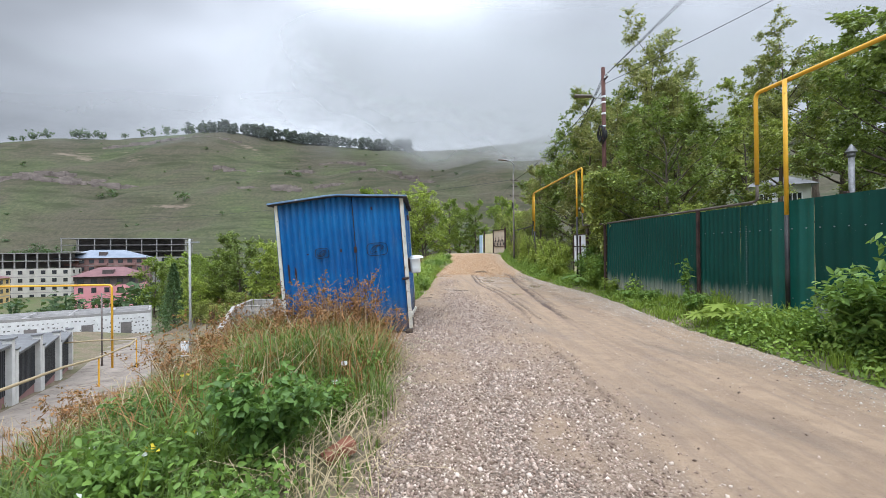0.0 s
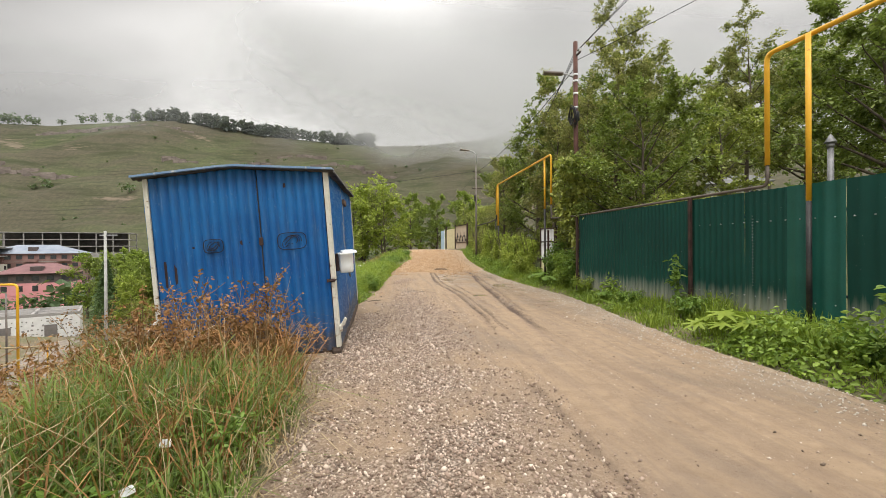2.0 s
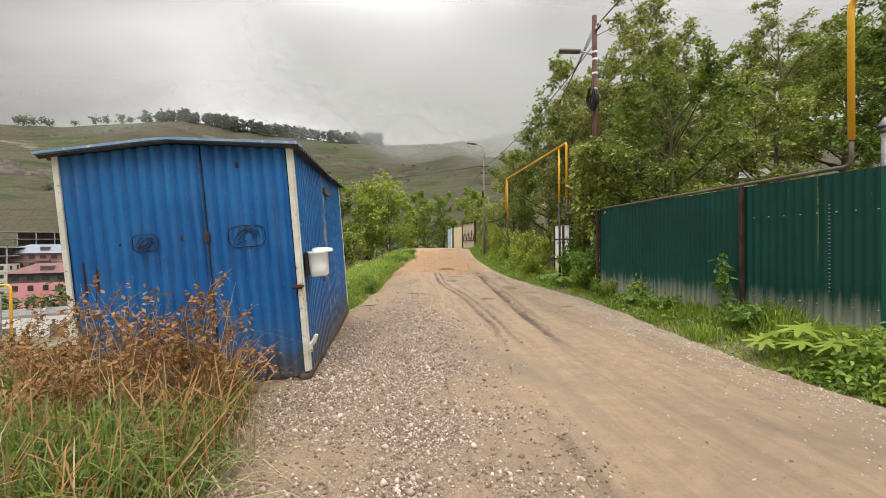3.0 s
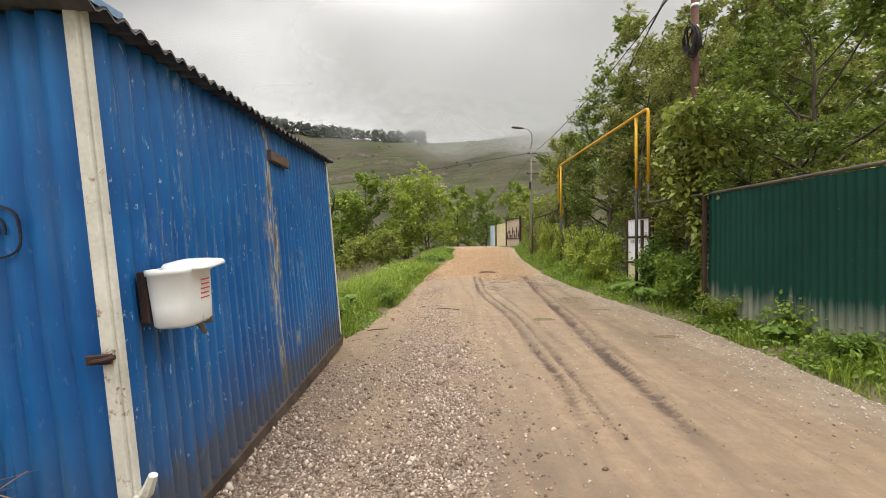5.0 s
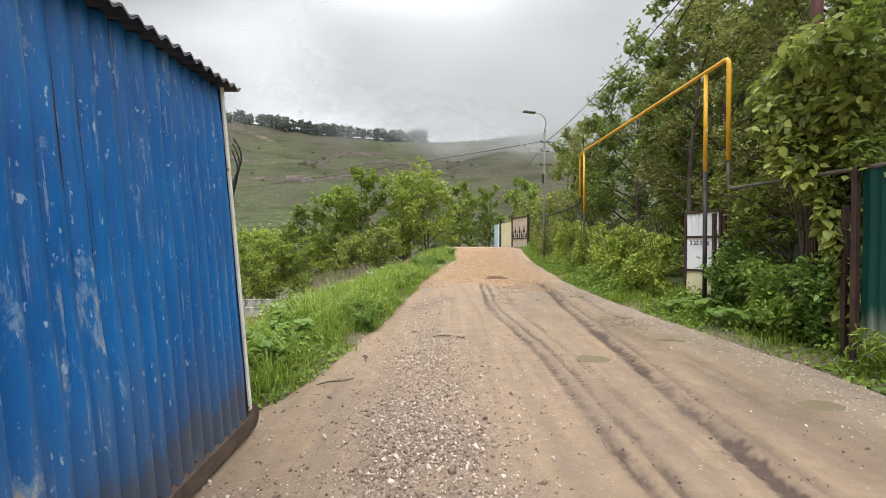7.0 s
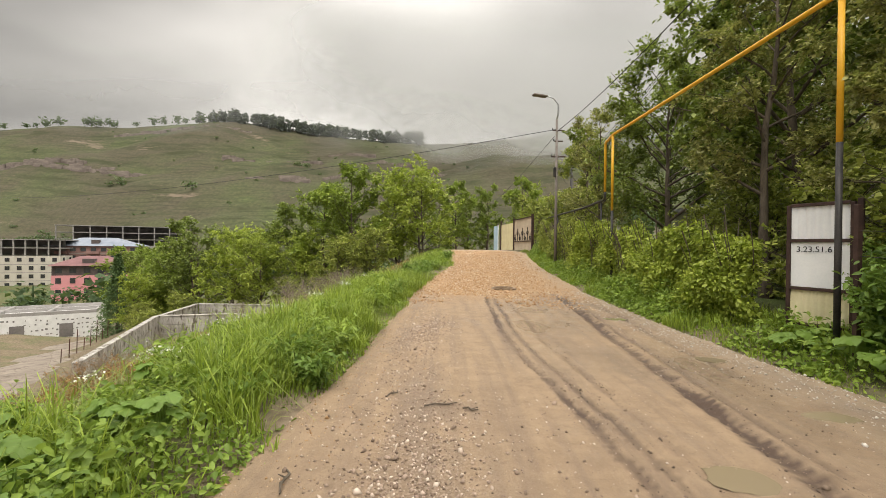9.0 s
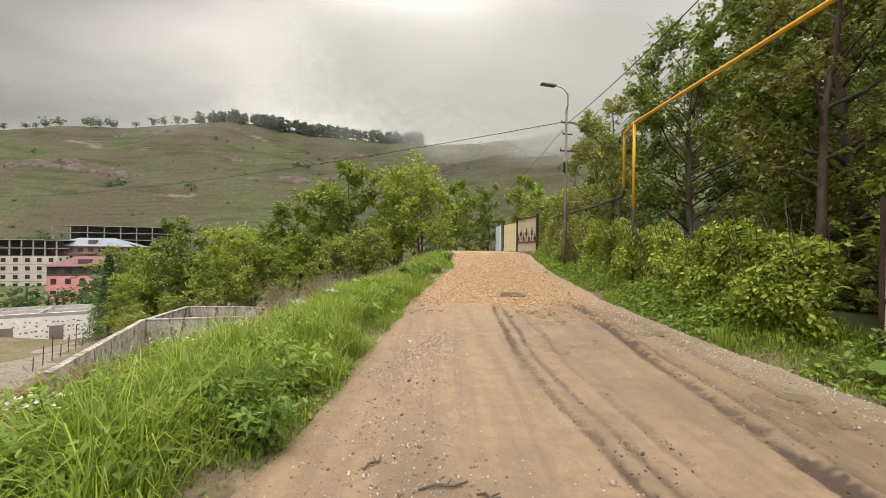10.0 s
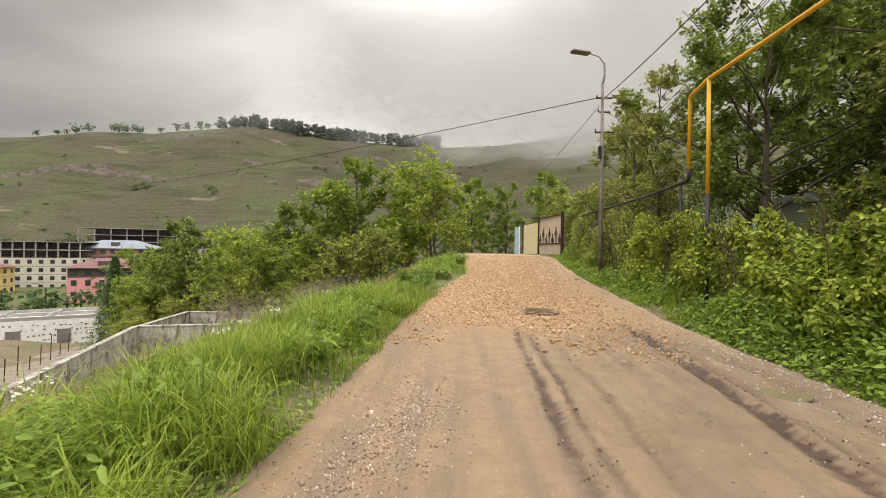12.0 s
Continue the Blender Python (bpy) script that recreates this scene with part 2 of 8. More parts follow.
def part(name, geo, material, parent=None, label="", smooth=False):
    me = geo.mesh(name, smooth) if isinstance(geo, Geo) else geo
    if material is not None and not me.materials:
        me.materials.append(M[material] if isinstance(material, str) else material)
    ob = new(name, me)
    if parent is not None:
        ob.parent = parent
    if label:
        ob["label"] = label
    return ob


def thing(name, at, label, category, group="", kind="", rot=(0, 0, 0)):
    ob = new(name)
    ob.empty_display_size = 0.2
    ob.matrix_world = pose(*at, *rot)
    return tagged(ob, label, category, group, kind)


def grid_faces(nx, ny):
    i = np.arange(nx * ny).reshape(ny, nx)
    return np.stack([i[:-1, :-1], i[:-1, 1:], i[1:, 1:], i[1:, :-1]], -1).reshape(-1, 4)


def vnoise(x, y, s, seed=0):
    """Smooth value noise on arrays."""
    x, y = np.asarray(x, float) / s + 37.3 * seed, np.asarray(y, float) / s + 11.7 * seed
    xi, yi = np.floor(x).astype(np.int64), np.floor(y).astype(np.int64)
    fx, fy = x - xi, y - yi
    fx, fy = fx * fx * (3 - 2 * fx), fy * fy * (3 - 2 * fy)

    def h(a, b):
        n = (a * 374761393 + b * 668265263 + seed * 1442695) & 0x7FFFFFFF
        n = ((n ^ (n >> 13)) * 1274126177) & 0x7FFFFFFF
        return ((n ^ (n >> 16)) & 0xFFFF) / 65535.0

    return (h(xi, yi) * (1 - fx) + h(xi + 1, yi) * fx) * (1 - fy) + (h(xi, yi + 1) * (1 - fx) + h(xi + 1, yi + 1) * fx) * fy - 0.5


def fbm(x, y, s, seed=0, octaves=4):
    return sum(vnoise(x, y, s / 2**k, seed + k) / 2**k for k in range(octaves))


# ---- the lie of the land ----
def road_l(y):
    return np.interp(y, [-30, 6.4, 7.5, 12.3, 13.2, 14.5, 17, 21, 24.5, 28.7, 31, 36, 47, 70], [-0.5, -0.35, -0.75, -0.85, -0.5, -0.3, -0.08, 0.15, 0.38, 1.1, 1.5, 1.6, 1.7, 2.0])


def road_r(y):
    return np.interp(y, [-30, 5, 8, 12, 14, 17, 20, 23, 26, 30, 35.4, 38, 46, 70], [5.0, 5.03, 5.0, 5.35, 5.45, 5.2, 5.0, 5.0, 5.1, 5.3, 5.75, 6.2, 5.7, 5.8])


def road_z(y):
    return np.interp(y, [-30, 0, 13, 17, 24, 30, 36, 41, 46, 56, 70, 100], [-0.3, -0.1, 0, 0.07, 0.27, 0.62, 1.05, 1.26, 1.28, 0.9, 0.0, -2.0])


LANE = [(-7.5, -12, -2.2), (-9.2, 4, -3.0), (-13.2, 15, -4.3), (-22, 30, -6.6), (-38, 55, -9.6), (-48, 75, -11.2), (-56, 95, -12)]


def land(x, y):
    x, y = np.asarray(x, float), np.asarray(y, float)
    zr, xl, xr = road_z(y), road_l(y), road_r(y)
    d, e = xl - x, x - xr
    left = np.interp(d, [0, 0.5, 1.2, 2, 3, 4, 6, 12, 18, 30, 60, 100, 160, 320, 900], [0, 0.05, 0.0, -0.15, -0.52, -0.95, -1.75, -3.55, -5.2, -7.4, -10, -13, -15, -15, -12])
    right = np.interp(e, [0, 0.35, 1.2, 3, 10, 30, 80, 200, 500], [0, 0.07, 0.26, 0.4, 1.1, 4.2, 13, 36, 80])
    z = zr * np.interp(d, [0, 10], [1, 0.25]) + np.where(d > 0, left, 0) + np.where(e > 0, right, 0)
    z = np.where((d <= 0.0) & (e <= 0.0), z - 0.10 * np.clip(np.minimum(-d, -e) / 0.25, 0, 1), z)
    z = z + 0.05 * fbm(x, y, 1.2, 3) * np.clip(np.maximum(d, e), 0, 1)
    # made-up ground under the cabin
    pad = np.clip((x + 3.9) / 0.7, 0, 1) * np.clip((y - 7.0) / 0.8, 0, 1) * np.clip((13.4 - y) / 0.8, 0, 1) * (d > 0)
    z = z * (1 - pad) + pad * np.maximum(z, np.interp(y, [8, 12.5], [-0.10, 0.06]))
    # the lower lane lies level across
    best, lz = np.full(x.shape, 1e9), np.zeros(x.shape)
    for (ax, ay, az), (bx, by, bz) in zip(LANE[:-1], LANE[1:]):
        t = np.clip(((x - ax) * (bx - ax) + (y - ay) * (by - ay)) / ((bx - ax) ** 2 + (by - ay) ** 2), 0, 1)
        q = np.hypot(x - ax - t * (bx - ax), y - ay - t * (by - ay))
        lz = np.where(q < best, az + t * (bz - az), lz)
        best = np.minimum(best, q)
    w = np.clip((6.5 - best) / 4.0, 0, 1)
    w = w * w * (3 - 2 * w) * np.clip((d - 4) / 4, 0, 1)
    z = z * (1 - w) + lz * w
    # the valley, and the hill across it
    far = np.clip((y - 70) / 120, 0, 1)
    far = far * far * (3 - 2 * far)
    z = z * (1 - far) + far * np.interp(x, [-400, -100, -20, 60, 200, 500], [-15, -15, -13, -6, 20, 60])
    ridge = np.interp(x, [-1500, -836, -623, -470, -378, -300, -239, -90, 17, 177, 400, 900], [195, 212, 216, 222, 227, 221, 210, 194, 186, 180, 200, 240])
    foot = np.interp(x, [-900, -300, 0, 200], [320, 330, 300, 260])
    s = np.clip((y - foot) / (800 - foot), 0, 1)
    prof = np.interp(s, [0, 0.12, 0.3, 0.5, 0.56, 0.75, 0.93, 1], [0, 0.05, 0.2, 0.43, 0.52, 0.74, 0.95, 1.0])
    hill = (ridge + 15) * prof
    rough = fbm(x, y, 150, 9, 5) * 26 + 5 * np.sin(z * 0 + hill * 0.55 + 5 * fbm(x, y, 220, 4)) * 0.45
    z = z + hill + rough * np.clip(s * 5, 0, 1) * np.clip((1.02 - s) * 6, 0.25, 1)
    return z - np.clip((y - 810) * 0.25, 0, 250)


def land1(x, y):
    return float(land(np.array([x]), np.array([y]))[0])


def graded(a, b, step, lo, hi, grow=1.13, top=9.0):
    """Coordinates that are dense from a to b and widen outwards to lo and hi."""
    mid = list(np.arange(a, b + 1e-6, step))
    out, s = [mid[-1]], step
    while out[-1] < hi:
        s = min(s * grow, top)
        out.append(out[-1] + s)
    inn, s = [mid[0]], step
    while inn[-1] > lo:
        s = min(s * grow, top)
        inn.append(inn[-1] - s)
    return np.array(inn[:0:-1] + mid + out[1:])


def build_ground():
    gx = graded(-8, 9, 0.25, -1250, 520)
    gy = graded(-6, 45, 0.25, -60, 1000)
    X, Y = np.meshgrid(gx, gy)
    Z = land(X, Y)
    me = np_mesh("ground", np.stack([X, Y, Z], -1).reshape(-1, 3), grid_faces(len(gx), len(gy)), True)
    at = me.attributes.new("bare", "FLOAT", "POINT")
    off = road_l(Y) - X
    plot = np.clip((off - 6) / 5, 0, 1) * np.clip((Y - 14) / 8, 0, 1) * np.clip((95 - Y) / 20, 0, 1) + 0.55 * np.clip((off - 2.0) / 2, 0, 1) * np.clip((60 - Y) / 10, 0, 1)
    plot = np.maximum(plot, 1.4 * np.clip(1.2 - np.maximum(off, X - road_r(Y)) / 0.45, 0, 1) * (Y < 70))
    at.data.foreach_set("value", np.clip(plot, 0, 1).astype(np.float32).ravel())
    m, nt, b = mat_base("verge_soil_and_turf", 0.9)
    v = coords(nt)
    n1, n2, n3 = noise_tex(nt, v, 0.35, 4), noise_tex(nt, v, 6, 5), noise_tex(nt, v, 60, 3)
    soil = ramp(nt, n2, [(0.3, (0.07, 0.055, 0.03)), (0.7, (0.15, 0.125, 0.075))])
    turf = ramp(nt, n3, [(0.3, (0.045, 0.075, 0.018)), (0.7, (0.12, 0.15, 0.045))])
    c = mixc(nt, ramp(nt, n1, [(0.4, (0.25, 0.25, 0.25)), (0.6, (0.9, 0.9, 0.9))]), soil, turf)
    bare_at = nt.nodes.new("ShaderNodeAttribute")
    bare_at.attribute_name = "bare"
    dug = ramp(nt, n2, [(0.3, (0.12, 0.09, 0.06)), (0.7, (0.25, 0.195, 0.135))])
    c = mixc(nt, math_n(nt, "MULTIPLY", bare_at.outputs["Fac"], ramp(nt, noise_tex(nt, v, 0.5, 5), [(0.38, (0.35, 0.35, 0.35)), (0.58, (0.95, 0.95, 0.95))])), c, dug)
    nt.links.new(c, b.inputs["Base Color"])
    bump(nt, b, n3, 0.5, 0.04)
    me.materials.append(m)
    # hillside pasture: greens, olive-brown scrub, terrace lines, pale rock ledges
    m, nt, b = mat_base("hill_pasture", 0.95, 0, 0.1)
    v = coords(nt)
    vs = coords(nt, (0.30, 1, 1.8))
    n1, n2, n3 = noise_tex(nt, v, 0.006, 5, 0.6, 0.5), noise_tex(nt, vs, 0.035, 6, 0.65), noise_tex(nt, v, 0.25, 4, 0.7)
    green = ramp(nt, n3, [(0.3, (0.056, 0.07, 0.033)), (0.7, (0.10, 0.117, 0.052))])
    scrub = ramp(nt, n3, [(0.3, (0.06, 0.056, 0.038)), (0.7, (0.10, 0.09, 0.06))])
    c = mixc(nt, ramp(nt, n1, [(0.46, (0, 0, 0)), (0.64, (1, 1, 1))]), scrub, green)
    c = mixc(nt, ramp(nt, n2, [(0.36, (0.85, 0.85, 0.85)), (0.50, (0, 0, 0))]), c, (0.045, 0.052, 0.026))
    c = mixc(nt, ramp(nt, noise_tex(nt, vs, 0.02, 7, 0.7), [(0.62, (0, 0, 0)), (0.66, (0.8, 0.8, 0.8))]), c, (0.19, 0.15, 0.115))
    hz = nt.nodes.new("ShaderNodeSeparateXYZ")
    nt.links.new(v, hz.inputs[0])
    step = math_n(nt, "SINE", math_n(nt, "ADD", math_n(nt, "MULTIPLY", hz.outputs["Z"], 1.15), math_n(nt, "MULTIPLY", noise_tex(nt, v, 0.012, 4), 26.0)))
    where = ramp(nt, noise_tex(nt, v, 0.008, 3), [(0.48, (0, 0, 0)), (0.62, (0.42, 0.42, 0.42))])
    c = mixc(nt, math_n(nt, "MULTIPLY", ramp(nt, step, [(0.35, (0, 0, 0)), (0.85, (1, 1, 1))]), where), c, (0.038, 0.042, 0.024))
    nt.links.new(c, b.inputs["Base Color"])
    bump(nt, b, n2, 0.5, 3.0)
    me.materials.append(m)
    cy = 0.5 * (Y[:-1, :-1] + Y[1:, 1:])
    me.polygons.foreach_set("material_index", (cy > 230).astype(np.int32).ravel())
    me.update()
    tagged(part("ground", me, None), "grassy bank, valley floor and green terraced hillside", "ground", kind="structure")


build_ground()

# ---- road ----
RUTS = [  # y and x along the wheel track, half width, depth, mud
    ((9.0, 11, 13, 15, 17, 19, 21.5, 23.5), (3.02, 3.14, 3.28, 3.45, 3.60, 3.74, 3.95, 4.03), 0.085, 0.040, 1.75),
    ((9.0, 11, 13.5, 15.4, 17.4, 19.5, 21.3, 23.0), (2.18, 2.34, 2.34, 2.30, 2.08, 2.02, 2.08, 2.16), 0.05, 0.018, 1.2),
    ((9.0, 12, 13.5, 15.4, 17.4, 19.5, 22.5), (2.42, 2.54, 2.55, 2.50, 2.28, 2.22, 2.30), 0.04, 0.014, 1.0),
    ((12, 15, 18, 22.5), (2.80, 2.76, 2.58, 2.60), 0.05, 0.014, 0.5),
    ((11, 14, 17, 20, 22.5), (3.34, 3.60, 3.84, 4.02, 4.20), 0.05, 0.016, 0.55),
    ((3.5, 5, 7.6), (1.94, 1.92, 1.94), 0.05, 0.014, 0.5),
    ((9.0, 12, 15.5, 17.5), (4.0, 4.0, 4.12, 4.2), 0.16, 0.016, 0.3),
    ((-2, 5, 10), (3.3, 3.15, 3.1), 0.2, 0.012, 0.18),
    ((15.5, 18, 22), (4.35, 4.45, 4.6), 0.08, 0.02, 0.4),
]
PUDDLES = [(4.49, 15.63, 0.26, 0.17), (4.63, 13.14, 0.27, 0.19), (2.98, 14.64, 0.24, 0.20), (4.37, 20.1, 0.30, 0.20), (4.54, 17.39, 0.22, 0.15)]


def rut_depth(x, y):
    """How deep the wheel tracks press, and how muddy they are."""
    z, mud = np.zeros_like(x), np.zeros_like(x)
    for ys, xs, w, dep, wet in RUTS:
        c = np.interp(y, ys, xs) + 0.05 * fbm(x * 0, y, 1.5, 31)
        fade = np.clip((y - ys[0]) / 1.2, 0, 1) * np.clip((ys[-1] - y) / 1.0, 0, 1)
        fade = fade * np.clip(0.9 + 0.9 * fbm(x * 0, y, 1.3, int(ys[0] * 3)), 0.55, 1)
        k = np.abs(x - c) / w
        z = z - dep * fade * np.exp(-(k**2) * 1.2) + 0.35 * dep * fade * np.exp(-((k - 1.7) ** 2) * 3)
        if dep > 0.025:
            z = z + 0.22 * dep * fade * np.exp(-(k**2)) * np.sin(y * 34 + 14 * np.abs(x - c) + 4 * fbm(x, y, 0.6, 33))
        mud = np.maximum(mud, wet * fade * np.clip(1.3 - k + 1.3 * fbm(x, y, 0.12, 35) + 0.3 * np.sin(y * 62 + 20 * np.abs(x - c)), 0, 1))
    return z, mud


def stone_bands(x, y):
    """Share of loose crushed stone: two bands by the cabin that thin out past it."""
    w = 0.25 * fbm(x, y, 1.6, 24) + 0.10 * np.sin(y * 0.6)
    b1 = 1.1 * np.exp(-(((x + w + 0.18) / 0.52) ** 2)) * np.clip((12.2 - y) / 3.0, 0, 1)
    b2 = 1.1 * np.exp(-(((x + w - 0.98) / 0.47) ** 2)) * np.clip((16.0 - y) / 4.5, 0, 1)
    b3 = 0.35 * np.exp(-(((x + w - 1.65) / 0.35) ** 2)) * np.clip((9.0 - y) / 5.0, 0, 1)
    return np.clip((b1 + b2 + b3) * np.clip(0.85 + 1.3 * fbm(x, y, 0.5, 26), 0.15, 1.2), 0, 1)


def road_surface(x, y):
    z = road_z(y) + 0.012 * fbm(x, y + 0.7 * x, 2.5, 21) + 0.012 * fbm(x + 0.4 * y, y - 0.6 * x, 0.35, 22, 4) + rut_depth(x, y)[0]
    for px_, py_, a, b in PUDDLES:
        q = ((x - px_) / a) ** 2 + ((y - py_) / b) ** 2 + 0.8 * fbm(x, y, 0.4, 40)
        z = z - 0.035 * np.clip(1.25 - q * 0.8, 0, 1)
    # loose stone heaped a little
    z = z + 0.03 * np.clip(1 - ((x - 2.3 - 0.05 * (y - 28)) / 2.6) ** 2, 0, 1) * np.clip((y - 21.5) / 1.2, 0, 1) * np.clip((40 - y) / 3, 0, 1)
    d, e = road_l(y) - x, x - road_r(y)
    return z - 0.10 * np.clip(np.maximum(d, e) / 0.4 + 0.35 * fbm(x, y, 0.7, 23), -0.15, 2)


def build_road():
    ys = np.concatenate([np.arange(-6, 24, 0.05), np.arange(24, 50, 0.11), np.arange(50, 70, 0.8)])
    us = np.linspace(0, 1, 190)
    Y = np.repeat(ys[:, None], len(us), 1)
    L, R = road_l(Y) - 0.45, road_r(Y) + 0.4
    X = L + (R - L) * us[None, :]
    Z = road_surface(X, Y)
    me = np_mesh("road", np.stack([X, Y, Z], -1).reshape(-1, 3), grid_faces(len(us), len(ys)), True)
    at = me.attributes.new("grit", "FLOAT", "POINT")
    at.data.foreach_set("value", stone_bands(X, Y).astype(np.float32).ravel())
    at = me.attributes.new("damp", "FLOAT", "POINT")
    damp = np.exp(-(((X - 2.75 - 0.03 * (Y - 19)) / 0.75) ** 2) - ((Y - 19.6) / 2.6) ** 2) * np.clip(0.9 + 1.6 * fbm(X, Y, 0.8, 27), 0, 1.3)
    damp = damp + 0.7 * np.exp(-(((X - 4.2) / 0.5) ** 2) - ((Y - 16.5) / 4.0) ** 2) * np.clip(0.5 + 2.2 * fbm(X, Y, 0.9, 28), 0, 1)
    at.data.foreach_set("value", np.clip(damp, 0, 1).astype(np.float32).ravel())
    at = me.attributes.new("mud", "FLOAT", "POINT")
    at.data.foreach_set("value", rut_depth(X, Y)[1].astype(np.float32).ravel())
    m, nt, b = mat_base("wet_sandy_track", 0.75, 0, 0.35)
    v = coords(nt)
    sx = nt.nodes.new("ShaderNodeSeparateXYZ")
    nt.links.new(v, sx.inputs[0])
    big, mid, fine = noise_tex(nt, v, 0.45, 4, 0.6, 0.3), noise_tex(nt, v, 5, 8, 0.7, 0.4), noise_tex(nt, v, 110, 4, 0.75)
    streak = noise_tex(nt, coords(nt, (6, 0.35, 1)), 1.0, 5, 0.6)
    mud = ramp(nt, mid, [(0.3, (0.29, 0.202, 0.125)), (0.7, (0.44, 0.315, 0.20))])
    mud = mixc(nt, ramp(nt, streak, [(0.42, (0.0, 0.0, 0.0)), (0.68, (0.55, 0.55, 0.55))]), mud, (0.19, 0.14, 0.105))
    # stone grit: cells of grey, pink and white; dark ones paint the shaded gaps
    vor = nt.nodes.new("ShaderNodeTexVoronoi")
    vor.inputs["Scale"].default_value = 62
    nt.links.new(v, vor.inputs["Vector"])
    grey = nt.nodes.new("ShaderNodeRGBToBW")
    nt.links.new(vor.outputs["Color"], grey.inputs[0])
    grit = ramp(nt, grey.outputs[0], [(0.15, (0.07, 0.05, 0.038)), (0.5, (0.20, 0.15, 0.115)), (0.85, (0.46, 0.38, 0.31))])
    ochre = ramp(nt, grey.outputs[0], [(0.15, (0.30, 0.17, 0.08)), (0.5, (0.43, 0.26, 0.13)), (0.85, (0.55, 0.40, 0.25))])
    xw = math_n(nt, "ADD", sx.outputs["X"], math_n(nt, "MULTIPLY", math_n(nt, "SUBTRACT", big, 0.5), 3.2))
    grit_at = nt.nodes.new("ShaderNodeAttribute")
    grit_at.attribute_name = "grit"
    gr = math_n(nt, "ADD", math_n(nt, "MULTIPLY", grit_at.outputs["Fac"], 0.85), 0.04)
    c = mixc(nt, gr, mud, grit)
    yw = math_n(nt, "ADD", sx.outputs["Y"], math_n(nt, "MULTIPLY", math_n(nt, "SUBTRACT", big, 0.5), 5.0))
    og = ramp(nt, math_n(nt, "DIVIDE", yw, 60.0), [(0.355, (0, 0, 0)), (0.385, (0.85, 0.85, 0.85)), (0.66, (0.8, 0.8, 0.8)), (0.75, (0.2, 0.2, 0.2))])
    c = mixc(nt, og, c, ochre)
    # pale dried margin towards the right-hand verge
    edge = ramp(nt, math_n(nt, "DIVIDE", xw, 6.0), [(0.72, (0, 0, 0)), (0.84, (0.55, 0.55, 0.55))])
    c = mixc(nt, math_n(nt, "MULTIPLY", edge, mid), c, (0.46, 0.40, 0.32))
    # wet hollows
    wet = ramp(nt, noise_tex(nt, coords(nt, (1, 0.45, 1)), 0.8, 5, 0.6, 0.4), [(0.52, (0, 0, 0)), (0.68, (0.6, 0.6, 0.6))])
    c = mixc(nt, wet, c, (0.185, 0.135, 0.10))
    c = mixc(nt, math_n(nt, "MULTIPLY", fine, 0.35), c, (0.15, 0.11, 0.085))
    fleck = noise_tex(nt, v, 38, 5, 0.8)
    c = mixc(nt, ramp(nt, fleck, [(0.60, (0, 0, 0)), (0.68, (0.6, 0.6, 0.6))]), c, (0.13, 0.092, 0.066))
    c = mixc(nt, ramp(nt, fleck, [(0.30, (0.6, 0.6, 0.6)), (0.37, (0, 0, 0))]), c, (0.55, 0.47, 0.37))
    mud_at = nt.nodes.new("ShaderNodeAttribute")
    mud_at.attribute_name = "mud"
    mudf = math_n(nt, "MULTIPLY", mud_at.outputs["Fac"], math_n(nt, "ADD", mid, 0.35))
    c = mixc(nt, mudf, c, (0.10, 0.067, 0.05))
    nt.links.new(c, b.inputs["Base Color"])
    r = nt.nodes.new("ShaderNodeMapRange")
    r.inputs["To Min"].default_value, r.inputs["To Max"].default_value = 0.8, 0.22
    damp_at = nt.nodes.new("ShaderNodeAttribute")
    damp_at.attribute_name = "damp"
    nt.links.new(math_n(nt, "ADD", wet, damp_at.outputs["Fac"]), r.inputs["Value"])
    nt.links.new(r.outputs[0], b.inputs["Roughness"])
    h = math_n(nt, "ADD", math_n(nt, "MULTIPLY", grey.outputs[0], 0.6), fine)
    bump(nt, b, math_n(nt, "ADD", h, math_n(nt, "MULTIPLY", mid, 1.5)), 0.75, 0.017)
    me.materials.append(m)
    tagged(part("road", me, None), "wet sandy gravel track with ruts", "road", kind="structure")


build_road()


def lane_ribbon():
    pts = []
    for (ax, ay, az), (bx, by, bz) in zip(LANE[:-1], LANE[1:]):
        for k in range(14):
            t = k / 14
            pts.append((ax + t * (bx - ax), ay + t * (by - ay)))
    V = []
    for i, (x, y) in enumerate(pts):
        nx, ny = pts[min(i + 1, len(pts) - 1)][0] - pts[max(i - 1, 0)][0], pts[min(i + 1, len(pts) - 1)][1] - pts[max(i - 1, 0)][1]
        k = math.hypot(nx, ny)
        for s in np.linspace(-2.3, 2.3, 9):
            px_, py_ = x + ny / k * s, y - nx / k * s
            V.append((px_, py_, land1(px_, py_) + 0.06))
    M["lane"] = noisy("grey_brown_lane", (0.17, 0.14, 0.115), (0.30, 0.255, 0.21), 0.7, 12, 0.75, third=((0.12, 0.095, 0.072), 0.56), bmp=0.4)
    tagged(part("lower_lane", np_mesh("lower_lane", np.array(V), grid_faces(9, len(pts)), True), "lane"), "pale concrete lane running downhill", "road", kind="structure")


lane_ribbon()

# ---- blue metal cabin ----
CAB_L, CAB_W, CAB_H = 4.16, 2.35, 2.50


